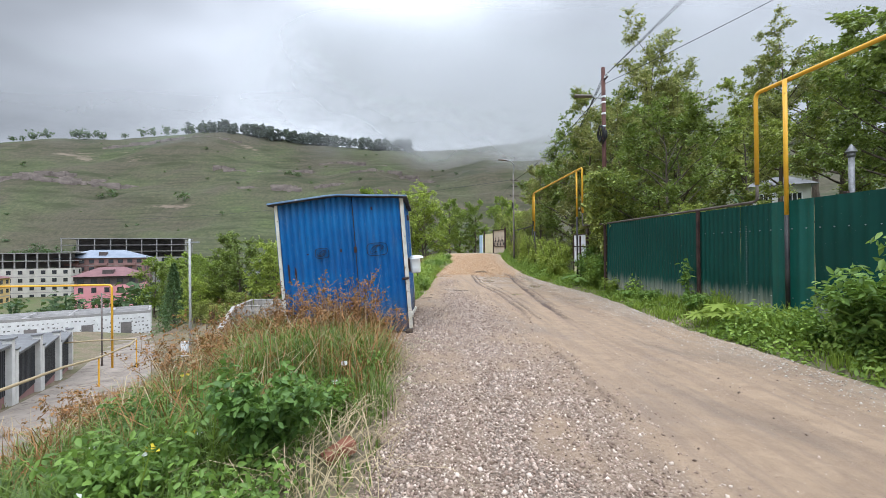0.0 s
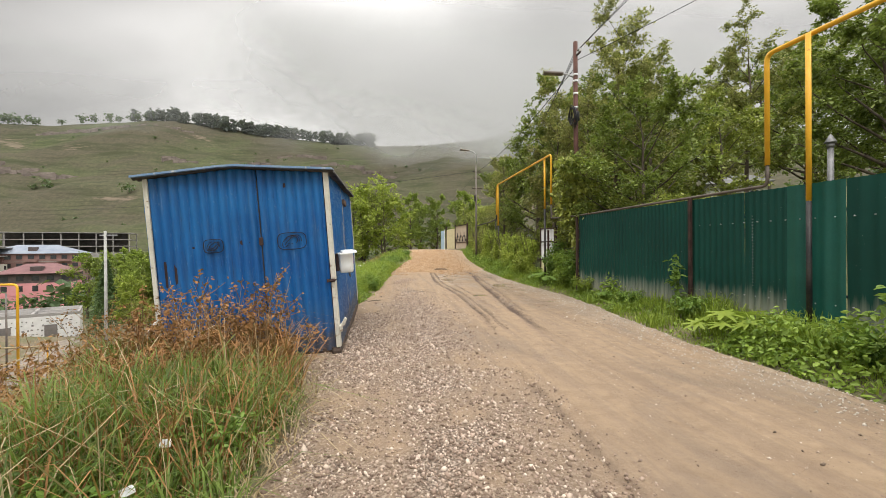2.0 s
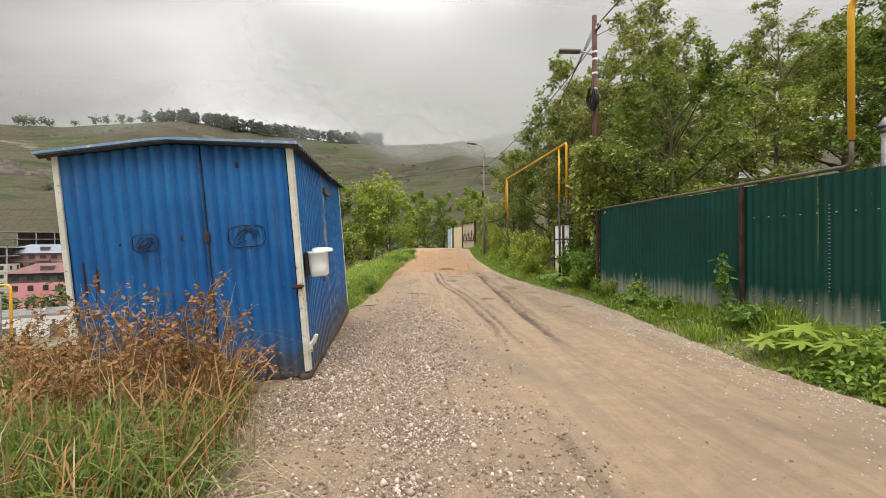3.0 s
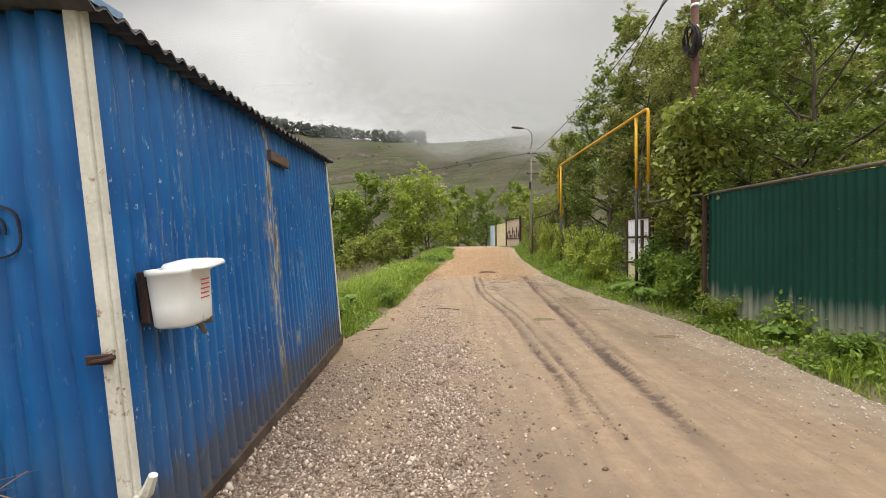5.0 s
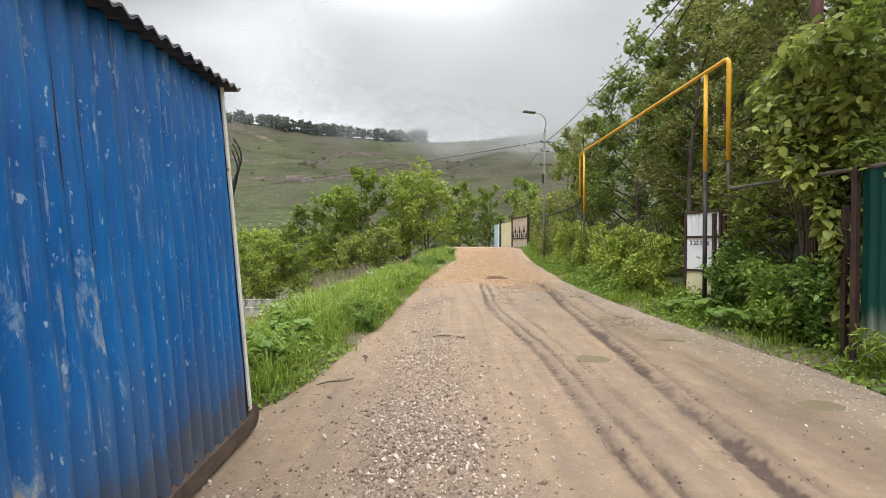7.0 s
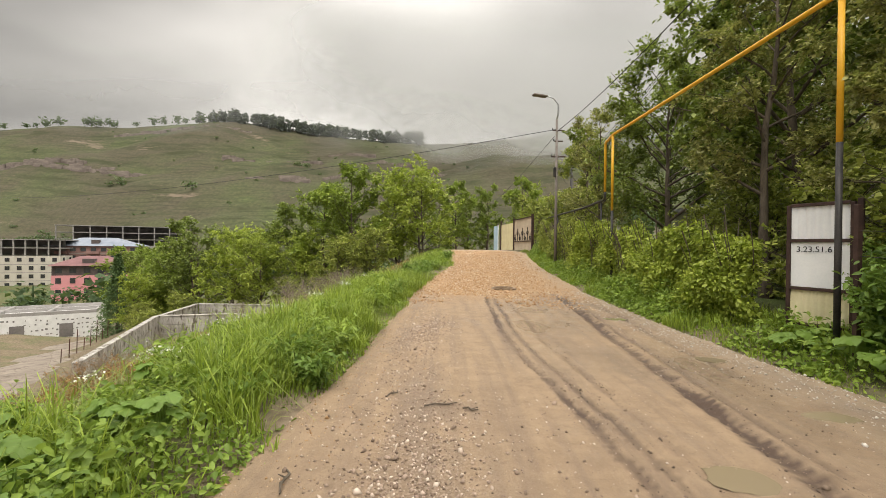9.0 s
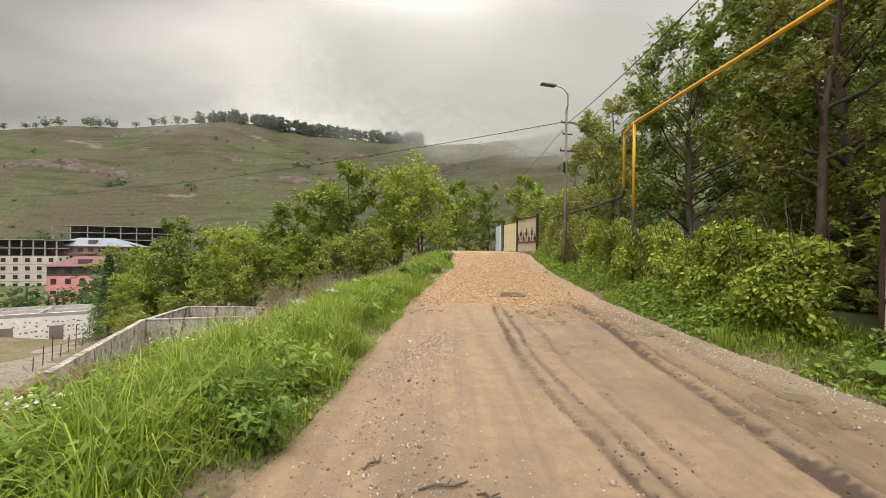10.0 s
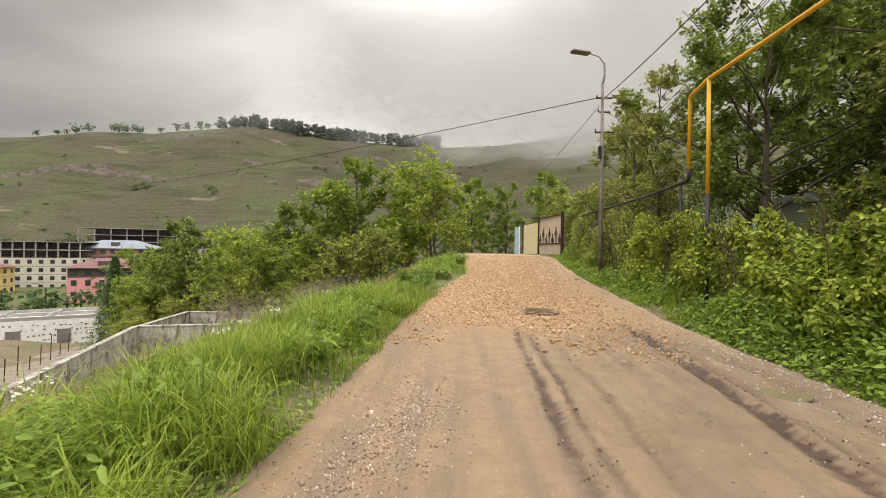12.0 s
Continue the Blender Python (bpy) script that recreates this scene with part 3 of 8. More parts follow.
def blue_paint():
    """Blue paint on ribbed sheet: streaks, chips to grey and buff undercoat, grime at the foot."""
    m, nt, b = mat_base("chipped_blue_paint", 0.5, 0.0, 0.35)
    v = coords(nt)
    vv = coords(nt, (5, 5, 0.5))
    n1, n2 = noise_tex(nt, v, 1.2, 4), noise_tex(nt, vv, 2.2, 5, 0.6)
    c = ramp(nt, n1, [(0.32, (0.005, 0.085, 0.285)), (0.68, (0.012, 0.145, 0.40))])
    c = mixc(nt, ramp(nt, n2, [(0.52, (0, 0, 0)), (0.75, (0.5, 0.5, 0.5))]), c, (0.07, 0.15, 0.27))
    sx = nt.nodes.new("ShaderNodeSeparateXYZ")
    nt.links.new(v, sx.inputs[0])
    # worn most on the side towards the road: local x near the side wall, and along its middle
    side = math_n(nt, "GREATER_THAN", sx.outputs["X"], CAB_W - 0.075)
    chips = noise_tex(nt, coords(nt, (3, 3, 0.8)), 2.2, 9, 0.74, 0.6)
    where = noise_tex(nt, v, 1.4, 3, 0.5)
    th = math_n(nt, "ADD", chips, math_n(nt, "MULTIPLY", math_n(nt, "SUBTRACT", math_n(nt, "MULTIPLY", side, where), 0.26), 0.22))
    c = mixc(nt, ramp(nt, th, [(0.655, (0, 0, 0)), (0.70, (0.5, 0.5, 0.5))]), c, (0.26, 0.36, 0.46))
    c = mixc(nt, ramp(nt, th, [(0.72, (0, 0, 0)), (0.75, (0.8, 0.8, 0.8))]), c, (0.42, 0.37, 0.29))
    specks = noise_tex(nt, coords(nt, (1, 1, 0.45)), 26, 3, 0.6)
    c = mixc(nt, math_n(nt, "MULTIPLY", ramp(nt, specks, [(0.645, (0, 0, 0)), (0.69, (0.8, 0.8, 0.8))]), math_n(nt, "ADD", math_n(nt, "MULTIPLY", side, 0.75), 0.12)), c, (0.40, 0.50, 0.60))
    scr = noise_tex(nt, coords(nt, (30, 30, 1.6)), 1.6, 6, 0.75)
    c = mixc(nt, math_n(nt, "MULTIPLY", ramp(nt, scr, [(0.60, (0, 0, 0)), (0.66, (0.6, 0.6, 0.6))]), math_n(nt, "ADD", math_n(nt, "MULTIPLY", side, 0.75), 0.25)), c, (0.30, 0.37, 0.45))
    c = mixc(nt, ramp(nt, scr, [(0.30, (0.75, 0.75, 0.75)), (0.42, (0, 0, 0))]), c, (0.008, 0.04, 0.13))
    # long bare strips under the plank: y from 1.95 to 2.25 along the wall
    yy = math_n(nt, "ADD", sx.outputs["Y"], math_n(nt, "MULTIPLY", math_n(nt, "SUBTRACT", noise_tex(nt, coords(nt, (1, 1, 0.8)), 3.0, 6, 0.7), 0.5), 0.34))
    band = ramp(nt, math_n(nt, "DIVIDE", yy, 4.0), [(0.466, (0, 0, 0)), (0.476, (1, 1, 1)), (0.512, (1, 1, 1)), (0.522, (0, 0, 0))])
    band = math_n(nt, "MULTIPLY", band, math_n(nt, "GREATER_THAN", sx.outputs["X"], 1.1))
    bandc = ramp(nt, noise_tex(nt, coords(nt, (14, 14, 1.2)), 2.0, 4), [(0.36, (0.10, 0.095, 0.09)), (0.44, (0.26, 0.235, 0.20)), (0.51, (0.48, 0.44, 0.37)), (0.54, (0.05, 0.15, 0.34)), (0.68, (0.02, 0.14, 0.38))])
    c = mixc(nt, math_n(nt, "MULTIPLY", band, 0.9), c, bandc)
    # grime splashed at the foot
    gz = math_n(nt, "ADD", sx.outputs["Z"], math_n(nt, "MULTIPLY", noise_tex(nt, coords(nt, (9, 9, 0.6)), 1.5, 5), -0.45))
    c = mixc(nt, ramp(nt, gz, [(-0.02, (0.8, 0.8, 0.8)), (0.10, (0.35, 0.35, 0.35)), (0.55, (0, 0, 0))]), c, (0.075, 0.072, 0.068))
    nt.links.new(c, b.inputs["Base Color"])
    rr = nt.nodes.new("ShaderNodeMapRange")
    rr.inputs["To Min"].default_value, rr.inputs["To Max"].default_value = 0.26, 0.6
    nt.links.new(n2, rr.inputs["Value"])
    nt.links.new(rr.outputs[0], b.inputs["Roughness"])
    bump(nt, b, th, 0.15, 0.004)
    return m


M["blue"] = blue_paint()
M["blue_roof"] = noisy("blue_roof_edge", (0.13, 0.24, 0.42), (0.26, 0.36, 0.50), 4, 50, 0.5, third=((0.5, 0.52, 0.53), 0.58))


def ribbed(length, pitch=0.115, depth=0.034, dents=0.004, seed=0, height=2.4, rows=14, top=None):
    """A ribbed sheet in the xz plane, facing -y; top(x) gives the height of its upper edge."""
    prof = []
    n = int(length / pitch)
    p = length / n
    for k in range(n):
        a = k * p
        prof += [(a, 0), (a + 0.50 * p, 0), (a + 0.62 * p, depth), (a + 0.88 * p, depth)]
    prof.append((length, 0))
    xs, ds = np.array([q[0] for q in prof]), np.array([q[1] for q in prof])
    us = np.linspace(0, 1, rows)
    X = np.repeat(xs[None], rows, 0)
    tops = np.array([top(q) for q in xs]) if top else np.full(len(xs), height)
    Z = us[:, None] * tops[None]
    Y = np.repeat(ds[None], rows, 0) + dents * 6 * fbm(X, Z, 0.7, 50 + seed, 3)
    return np.stack([X, Y, Z], -1).reshape(-1, 3), grid_faces(len(xs), rows)


def blue_cabin():
    # origin: the lower corner by the road; x to the road, y along it
    t = new("blue_metal_cabin")
    t.matrix_world = Matrix.Translation((-0.31, 8.22, 0.03)) @ pose(0, 0, 0, 2.1, -3.8, 1.7) @ Matrix.Translation((-CAB_W, 0, 0))
    tagged(t, "blue ribbed-metal cabin on a skid, paint chipped", "cabin")
    ridge = lambda x: CAB_H + 0.10 * (1 - abs(x - CAB_W * 0.47) / (CAB_W * 0.53))
    gap = 1.42
    for name, x0, x1, sd in (("door", 0.06, gap - 0.006, 1), ("door", gap + 0.006, CAB_W - 0.06, 2)):
        V, F = ribbed(x1 - x0, seed=sd, top=lambda q: ridge(q + x0))
        V[:, 0] += x0
        part(name, np_mesh(name, V, F), "blue", t, "blue ribbed door leaf with faded scribbles")
    V, F = ribbed(CAB_L, seed=3, height=CAB_H)
    W = np.stack([CAB_W - V[:, 1], V[:, 0], V[:, 2]], -1)
    part("side_wall", np_mesh("side_wall", W, F), "blue", t, "blue ribbed wall with long bare scratches")
    W = np.stack([V[:, 1], CAB_L - V[:, 0], V[:, 2]], -1)
    part("side_wall", np_mesh("side_wall", W, F), "blue", t)
    V, F = ribbed(CAB_W, seed=4, top=lambda q: ridge(CAB_W - q))
    W = np.stack([CAB_W - V[:, 0], CAB_L - V[:, 1], V[:, 2]], -1)
    part("back_wall", np_mesh("back_wall", W, F), "blue", t)
    part("inner_frame", Geo().box((CAB_W / 2, CAB_L / 2, 1.2), (CAB_W - 0.09, CAB_L - 0.09, 2.36)), "dark_frame", t)
    # corner boards
    for x, y in ((0.03, -0.012), (CAB_W - 0.02, -0.012), (CAB_W - 0.02, CAB_L + 0.012)):
        g = Geo()
        g.box((x, y, CAB_H / 2 + 0.03), (0.055, 0.03, CAB_H - 0.02), chamfer=0.004)
        if x > 1:
            g.box((CAB_W + 0.014, y + (0.026 if y < 1 else -0.026), CAB_H / 2 + 0.03), (0.016, 0.04, CAB_H - 0.04), chamfer=0.003)
        part("corner_board", g, "white_trim", t, "worn white corner board")
    # black strip over the seam stands for the dark gap between the leaves
    g = Geo()
    g.box((gap, -0.010, 1.22), (0.012, 0.02, 2.42))
    part("door_gap_strip", g, "wire", t, "thin black strip standing for the dark gap between the doors")
    # roof: wavy sheet over a blue fascia
    xs = np.linspace(-0.10, CAB_W + 0.10, 15)
    ys = np.arange(-0.10, CAB_L + 0.14, 0.022)
    X, Y = np.meshgrid(xs, ys)
    Z = CAB_H + 0.015 + 0.115 * (1 - np.abs(X - CAB_W * 0.47) / (CAB_W * 0.55)) + 0.018 * np.sin(Y * 2 * math.pi / 0.115) + 0.02 * fbm(X, Y, 0.9, 61)
    top = np.stack([X, Y, Z], -1).reshape(-1, 3)
    n = len(top)
    F = grid_faces(len(xs), len(ys))
    rim = []
    for j in range(len(ys) - 1):
        for i in (0, len(xs) - 1):
            a, c = j * len(xs) + i, (j + 1) * len(xs) + i
            rim.append((a, c, c + n, a + n))
    for i in range(len(xs) - 1):
        for j in (0, len(ys) - 1):
            a, c = j * len(xs) + i, j * len(xs) + i + 1
            rim.append((a, c, c + n, a + n))
    part("roof", np_mesh("roof", np.concatenate([top, top - (0, 0, 0.014)]), np.concatenate([F, F[:, ::-1] + n, np.array(rim)])), "roof_sheet", t, "dark wavy roof sheet with ragged edge")
    g = Geo()
    k = 12
    for i in range(k):
        a, c = -0.09 + (CAB_W + 0.18) * i / k, -0.09 + (CAB_W + 0.18) * (i + 1) / k
        za, zc = ridge(a) + 0.035, ridge(c) + 0.035
        v0 = [(a, -0.14, za - 0.012), (c, -0.14, zc - 0.012), (c, -0.14, zc + 0.014), (a, -0.14, za + 0.014), (a, 0.15, za - 0.01), (c, 0.15, zc - 0.01), (c, 0.15, zc + 0.03), (a, 0.15, za + 0.03)]
        g.add(v0, [(0, 1, 2, 3), (3, 2, 6, 7), (0, 4, 5, 1), (5, 4, 7, 6), (0, 3, 7, 4), (1, 5, 6, 2)])
    part("roof_edge", g, "blue_roof", t, "blue folded sheet along the front eave")
    # skid
    for x in (0.10, CAB_W - 0.055):
        g = Geo()
        g.box((x, CAB_L / 2, -0.06), (0.13, CAB_L + 0.10, 0.17), chamfer=0.03)
        g.tube([(x - 0.06, CAB_L + 0.05, -0.03), (x + 0.06, CAB_L + 0.05, -0.03)], 0.10, 12)
        part("skid", g, "skid", t, "muddy brown skid beam")
    part("floor_frame", Geo().box((CAB_W / 2, CAB_L / 2, 0.0), (CAB_W - 0.03, CAB_L - 0.03, 0.06)), "skid", t)
    # plank, hasp, wires
    part("plank", Geo().box((CAB_W + 0.03, 2.21, 2.22), (0.045, 0.46, 0.095), pose(0, 0, 0, -2, 0, 0), 0.006), "wood", t, "short weathered plank nailed on")
    g = Geo()
    g.tube([(CAB_W - 0.10, -0.03, 0.98), (CAB_W - 0.02, -0.06, 0.99), (CAB_W + 0.03, -0.05, 1.0)], 0.011)
    g.box((CAB_W - 0.05, -0.035, 0.99), (0.11, 0.02, 0.045), chamfer=0.004)
    part("hasp", g, "dark_frame", t, "dark steel door hasp")
    g = Geo()
    g.box((gap, -0.03, 1.60), (0.05, 0.03, 0.11), chamfer=0.005)
    part("latch", g, "dark_frame", t)
    g = Geo()
    g.tube([(CAB_W + 0.02, 0.02, 0.32), (CAB_W + 0.07, 0.0, 0.36), (CAB_W + 0.11, -0.01, 0.44)], [0.03, 0.028, 0.02], 6)
    g.box((CAB_W + 0.03, 0.0, 0.30), (0.05, 0.05, 0.10), chamfer=0.01)
    part("drain_stub", g, "white_trim", t, "broken white plastic stub")
    g = Geo()
    for q in range(3):
        g.tube([(CAB_W + 0.03 + 0.05 * math.sin(a * 0.9) * (0.6 + 0.2 * q), CAB_L + 0.03 + 0.02 * q, 2.05 - 0.08 * a + 0.05 * q) for a in np.linspace(0, 6, 14)], 0.006, 5)
    part("cable_loop", g, "wire", t, "hanging black cable")
    # two faded marker scribbles on the doors
    rnd = random.Random(5)
    for cx, cz, w, h in ((0.80, 1.58, 0.25, 0.18), (1.82, 1.58, 0.38, 0.23)):
        g = Geo()
        loop = [(cx + w / 2 * math.copysign(abs(math.cos(a)) ** 0.5, math.cos(a)), -0.016, cz + h / 2 * math.copysign(abs(math.sin(a)) ** 0.6, math.sin(a))) for a in np.linspace(0, 6.4, 30)]
        g.tube(loop, 0.006, 4)
        for _ in range(7):
            a, r = rnd.uniform(0, 6.3), rnd.uniform(0.2, 0.45)
            g.tube([(cx + w * r * math.cos(a + s) * 0.8, -0.016, cz + h * r * math.sin(a + s * 1.4) * 0.8) for s in np.linspace(0, rnd.uniform(1, 4), 9)], 0.0045, 4)
        part("scribble", g, "ink", t, "black marker scribble")
    return t


CABIN = blue_cabin()


def wash_tank():
    """White plastic wall washbasin tank with a loose lid and a tap, hung on the cabin."""
    t = new("wash_tank")
    t.matrix_world = CABIN.matrix_world @ pose(CAB_W + 0.035, 0.275, 1.065) @ Matrix.Diagonal((0.9, 0.93, 1.06, 1))
    tagged(t, "white plastic wash tank, lid ajar, on the cabin", "wash tank")
    bm = bmesh.new()
    segs = 24
    prof = [(0.80, 0.0), (0.92, 0.015), (0.95, 0.10), (1.0, 0.245), (1.05, 0.25), (1.05, 0.275), (1.0, 0.275), (0.96, 0.26), (0.86, 0.06), (0.6, 0.035)]
    rings = []
    for r, z in prof:
        ring = []
        for k in range(segs):
            a = 2 * math.pi * k / segs
            cx, cy = math.copysign(abs(math.cos(a)) ** 0.45, math.cos(a)), math.copysign(abs(math.sin(a)) ** 0.45, math.sin(a))
            ring.append(bm.verts.new((0.13 + 0.115 * r * cx, 0.155 * r * cy, z)))
        rings.append(ring)
    for ra, rb in zip(rings[:-1], rings[1:]):
        for k in range(segs):
            bm.faces.new((ra[k], ra[(k + 1) % segs], rb[(k + 1) % segs], rb[k]))
    bm.faces.new(rings[0][::-1])
    bm.faces.new(rings[-1])
    me = bpy.data.meshes.new("tank")
    bm.to_mesh(me)
    bm.free()
    me.shade_smooth()
    part("tank", me, "plastic", t)
    g = Geo()
    pts = []
    for r, z in ((0.0, 0.0), (0.6, 0.0), (1.0, -0.008), (1.06, -0.022), (1.06, -0.03), (0.95, -0.02), (0.0, -0.012)):
        for k in range(segs):
            a = 2 * math.pi * k / segs
            pts.append((0.125 * r * math.copysign(abs(math.cos(a)) ** 0.5, math.cos(a)), 0.165 * r * math.copysign(abs(math.sin(a)) ** 0.5, math.sin(a)), z))
    g.add(pts, [(i * segs + k, i * segs + (k + 1) % segs, (i + 1) * segs + (k + 1) % segs, (i + 1) * segs + k) for i in range(6) for k in range(segs)])
    lid = part("lid", g, "plastic", t, "loose white lid", True)
    lid.matrix_basis = pose(0.175, 0.075, 0.302, 3, 3, 8)
    g = Geo()
    g.tube([(0.16, 0.06, 0.01), (0.16, 0.10, -0.03), (0.17, 0.12, -0.075)], [0.02, 0.016, 0.012], 8)
    g.tube([(0.15, 0.09, -0.01), (0.22, 0.12, -0.005)], [0.012, 0.016], 6)
    part("tap", g, "grey_steel", t, "grey tap")
    g = Geo()
    g.box((0.0, 0, 0.15), (0.05, 0.26, 0.24), chamfer=0.006)
    part("bracket", g, "dark_frame", t, "dark wall bracket")
    for k in range(5):
        part("print_bar", Geo().box((0.241 + 0.0025 * k, 0.03, 0.12 + 0.022 * k), (0.003, 0.085 - 0.008 * (k % 2), 0.006)), "red_print", t, "red printed line")


wash_tank()

# ---- green fence and pipes ----
FENCE_DIR = Vector((-0.1074, 0.9942, 0))


def on_fence(y, off=0.0, z=0.0):
    """A place on the fence's line; off > 0 is towards the road."""
    return (5.82 + (14.0 - y) * 0.108 - off, y, z)


def green_paint():
    m, nt, b = mat_base("green_coated_sheet", 0.55, 0.0, 0.25)
    v = coords(nt)
    c = ramp(nt, noise_tex(nt, v, 0.8, 4), [(0.3, (0.003, 0.038, 0.029)), (0.7, (0.005, 0.057, 0.042))])
    sx = nt.nodes.new("ShaderNodeSeparateXYZ")
    nt.links.new(v, sx.inputs[0])
    up = math_n(nt, "ADD", sx.outputs["Z"], math_n(nt, "MULTIPLY", noise_tex(nt, coords(nt, (14, 1, 0.5)), 1.0, 5, 0.65), -0.75))
    c = mixc(nt, ramp(nt, up, [(0.0, (0.9, 0.9, 0.9)), (0.38, (0, 0, 0))]), c, (0.27, 0.28, 0.22))
    c = mixc(nt, ramp(nt, noise_tex(nt, v, 30, 3), [(0.72, (0, 0, 0)), (0.75, (0.5, 0.5, 0.5))]), c, (0.4, 0.45, 0.42))
    nt.links.new(c, b.inputs["Base Color"])
    bump(nt, b, noise_tex(nt, v, 2.5, 3), 0.12, 0.02)
    return m


M["green"] = green_paint()
M["green_pale"] = noisy("paler_green_sheet", (0.006, 0.07, 0.052), (0.012, 0.095, 0.072), 1.5, 40, 0.45, 0, 0.4, bmp=0.05)


def green_fence():
    t = new("green_fence")
    t.matrix_world = pose(*on_fence(14.0), 0, 0, math.degrees(math.atan2(-FENCE_DIR.y, -FENCE_DIR.x)))
    tagged(t, "green ribbed sheet-metal fence on steel posts", "fence")
    # local x runs from the far end back along the track
    a = 0.0
    for w, tone, wave in ((4.18, "green", 0.115), (1.15, "green", 0.115), (0.72, "green", 0.115), (0.80, "green_pale", 0.16), (1.1, "green", 0.20), (1.1, "green", 0.20), (1.1, "green", 0.20), (1.1, "green", 0.20), (1.1, "green", 0.20), (4.4, "green", 0.2), (4.4, "green", 0.2)):
        V, F = ribbed(w - 0.004, wave, 0.014, 0.003, int(a * 10), 2.12, 8)
        V[:, 1] = -V[:, 1] - (0.014 if tone == "green_pale" else 0)
        V[:, 0] += a
        V[:, 2] += 0.24
        part("sheet", np_mesh("sheet", V, F), tone, t)
        a += w
    for x in (-0.03, 4.2, 7.3, 10.2, 13.2, 16.2, 19.2):
        g = Geo().box((x, -0.055 if x < 5 else 0.06, 1.2), (0.06, 0.06, 2.4), chamfer=0.004)
        part("post", g, "dark_frame", t, "dark brown steel post")
    for z in (0.75, 1.95):
        part("rail", Geo().box((10.9, 0.05, z), (21.9, 0.04, 0.04)), "dark_frame", t)
    g = Geo()
    rnd = random.Random(3)
    for z in (0.62, 1.85):
        for k in range(46):
            x = 4.4 + k * 0.23 + rnd.uniform(-0.02, 0.02)
            g.tube([(x, 0.0, z), (x, -0.024, z)], 0.009, 6)
    for k in range(24):
        g.tube([(5.48, 0.0, 0.8 + k * 0.05), (5.48, -0.024, 0.8 + k * 0.05)], 0.006, 5)
    part("screw_line", g, "galv", t, "pale screw heads", True)["kind"] = "stuff"


green_fence()


def bend(a, b, c, r=0.12, n=5):
    """Points of a rounded pipe bend at b."""
    a, b, c = Vector(a), Vector(b), Vector(c)
    p, q = b + (a - b).normalized() * r, b + (c - b).normalized() * r
    return [p.lerp(b, t).lerp(b.lerp(q, t), t) for t in np.linspace(0, 1, n)]


def pipe_path(pts, r=0.12):
    out = [Vector(pts[0])]
    for a, b, c in zip(pts[:-2], pts[1:-1], pts[2:]):
        out += bend(a, b, c, r)
    return out + [Vector(pts[-1])]


def gas_pipe():
    t = new("gas_pipe")
    t.matrix_world = pose(0, 0, 0)
    tagged(t, "yellow gas pipe raised over gateways, dark stretches between", "gas pipe")
    R = 0.038
    # near portal
    part("overhead_pipe", Geo().tube(pipe_path([on_fence(8.3, 0.0, 2.75), on_fence(8.3, 0, 4.53), on_fence(-14, 0, 4.72)]), R, 10), "yellow_pipe", t, "yellow painted pipe", True)
    # dark pipe along the fence's top, with the foot of both risers
    part("low_pipe", Geo().tube(pipe_path([on_fence(8.3, 0.0, 2.75), on_fence(8.3, 0, 2.42), on_fence(14.0, 0, 2.38), (5.90, 16.45, 2.46), (5.90, 16.45, 2.95)], 0.1), R * 0.7, 10), "dull_pipe", t, "dull brown pipe on the fence", True)
    part("overhead_pipe", Geo().tube(pipe_path([(5.90, 16.45, 2.95), (5.90, 16.45, 4.70), (5.83, 23.96, 4.76), (5.98, 24.9, 4.76), (5.98, 24.9, 3.25)]), R, 10), "yellow_pipe", t, "yellow painted pipe", True)
    part("low_pipe", Geo().tube(pipe_path([(5.98, 24.9, 3.25), (5.98, 24.9, 3.02), (6.25, 27.6, 3.02), (6.9, 34, 3.2), (7.3, 38, 3.3)], 0.12), R, 10), "black_pipe", t, "black pipe on thin posts", True)
    for y, x, top, cut in ((7.6, on_fence(7.6, 0.09)[0], 4.52, 2.10), (17.1, 5.90, 4.68, 2.86), (23.96, 5.83, 4.74, 2.60)):
        z0 = land1(x, y) - 0.1
        part("upper_post", Geo().tube([(x, y, cut), (x, y, top)], 0.036, 10), "yellow_pipe", t, "yellow upper post", True)
        part("lower_post", Geo().tube([(x, y, z0), (x, y, cut)], 0.037, 10), "black_pipe", t, "black lower post", True)
    for x, y, z in ((6.02, 25.3, 3.02), (6.42, 29.3, 3.06), (6.85, 33.5, 3.18)):
        part("low_post", Geo().tube([(x, y, land1(x, y) - 0.1), (x, y, z)], 0.03, 8), "black_pipe", t, "", True)


gas_pipe()

# ---- growth ----
RNG = np.random.default_rng(7)


def unit(v):
    return v / np.maximum(np.linalg.norm(v, axis=-1, keepdims=True), 1e-9)


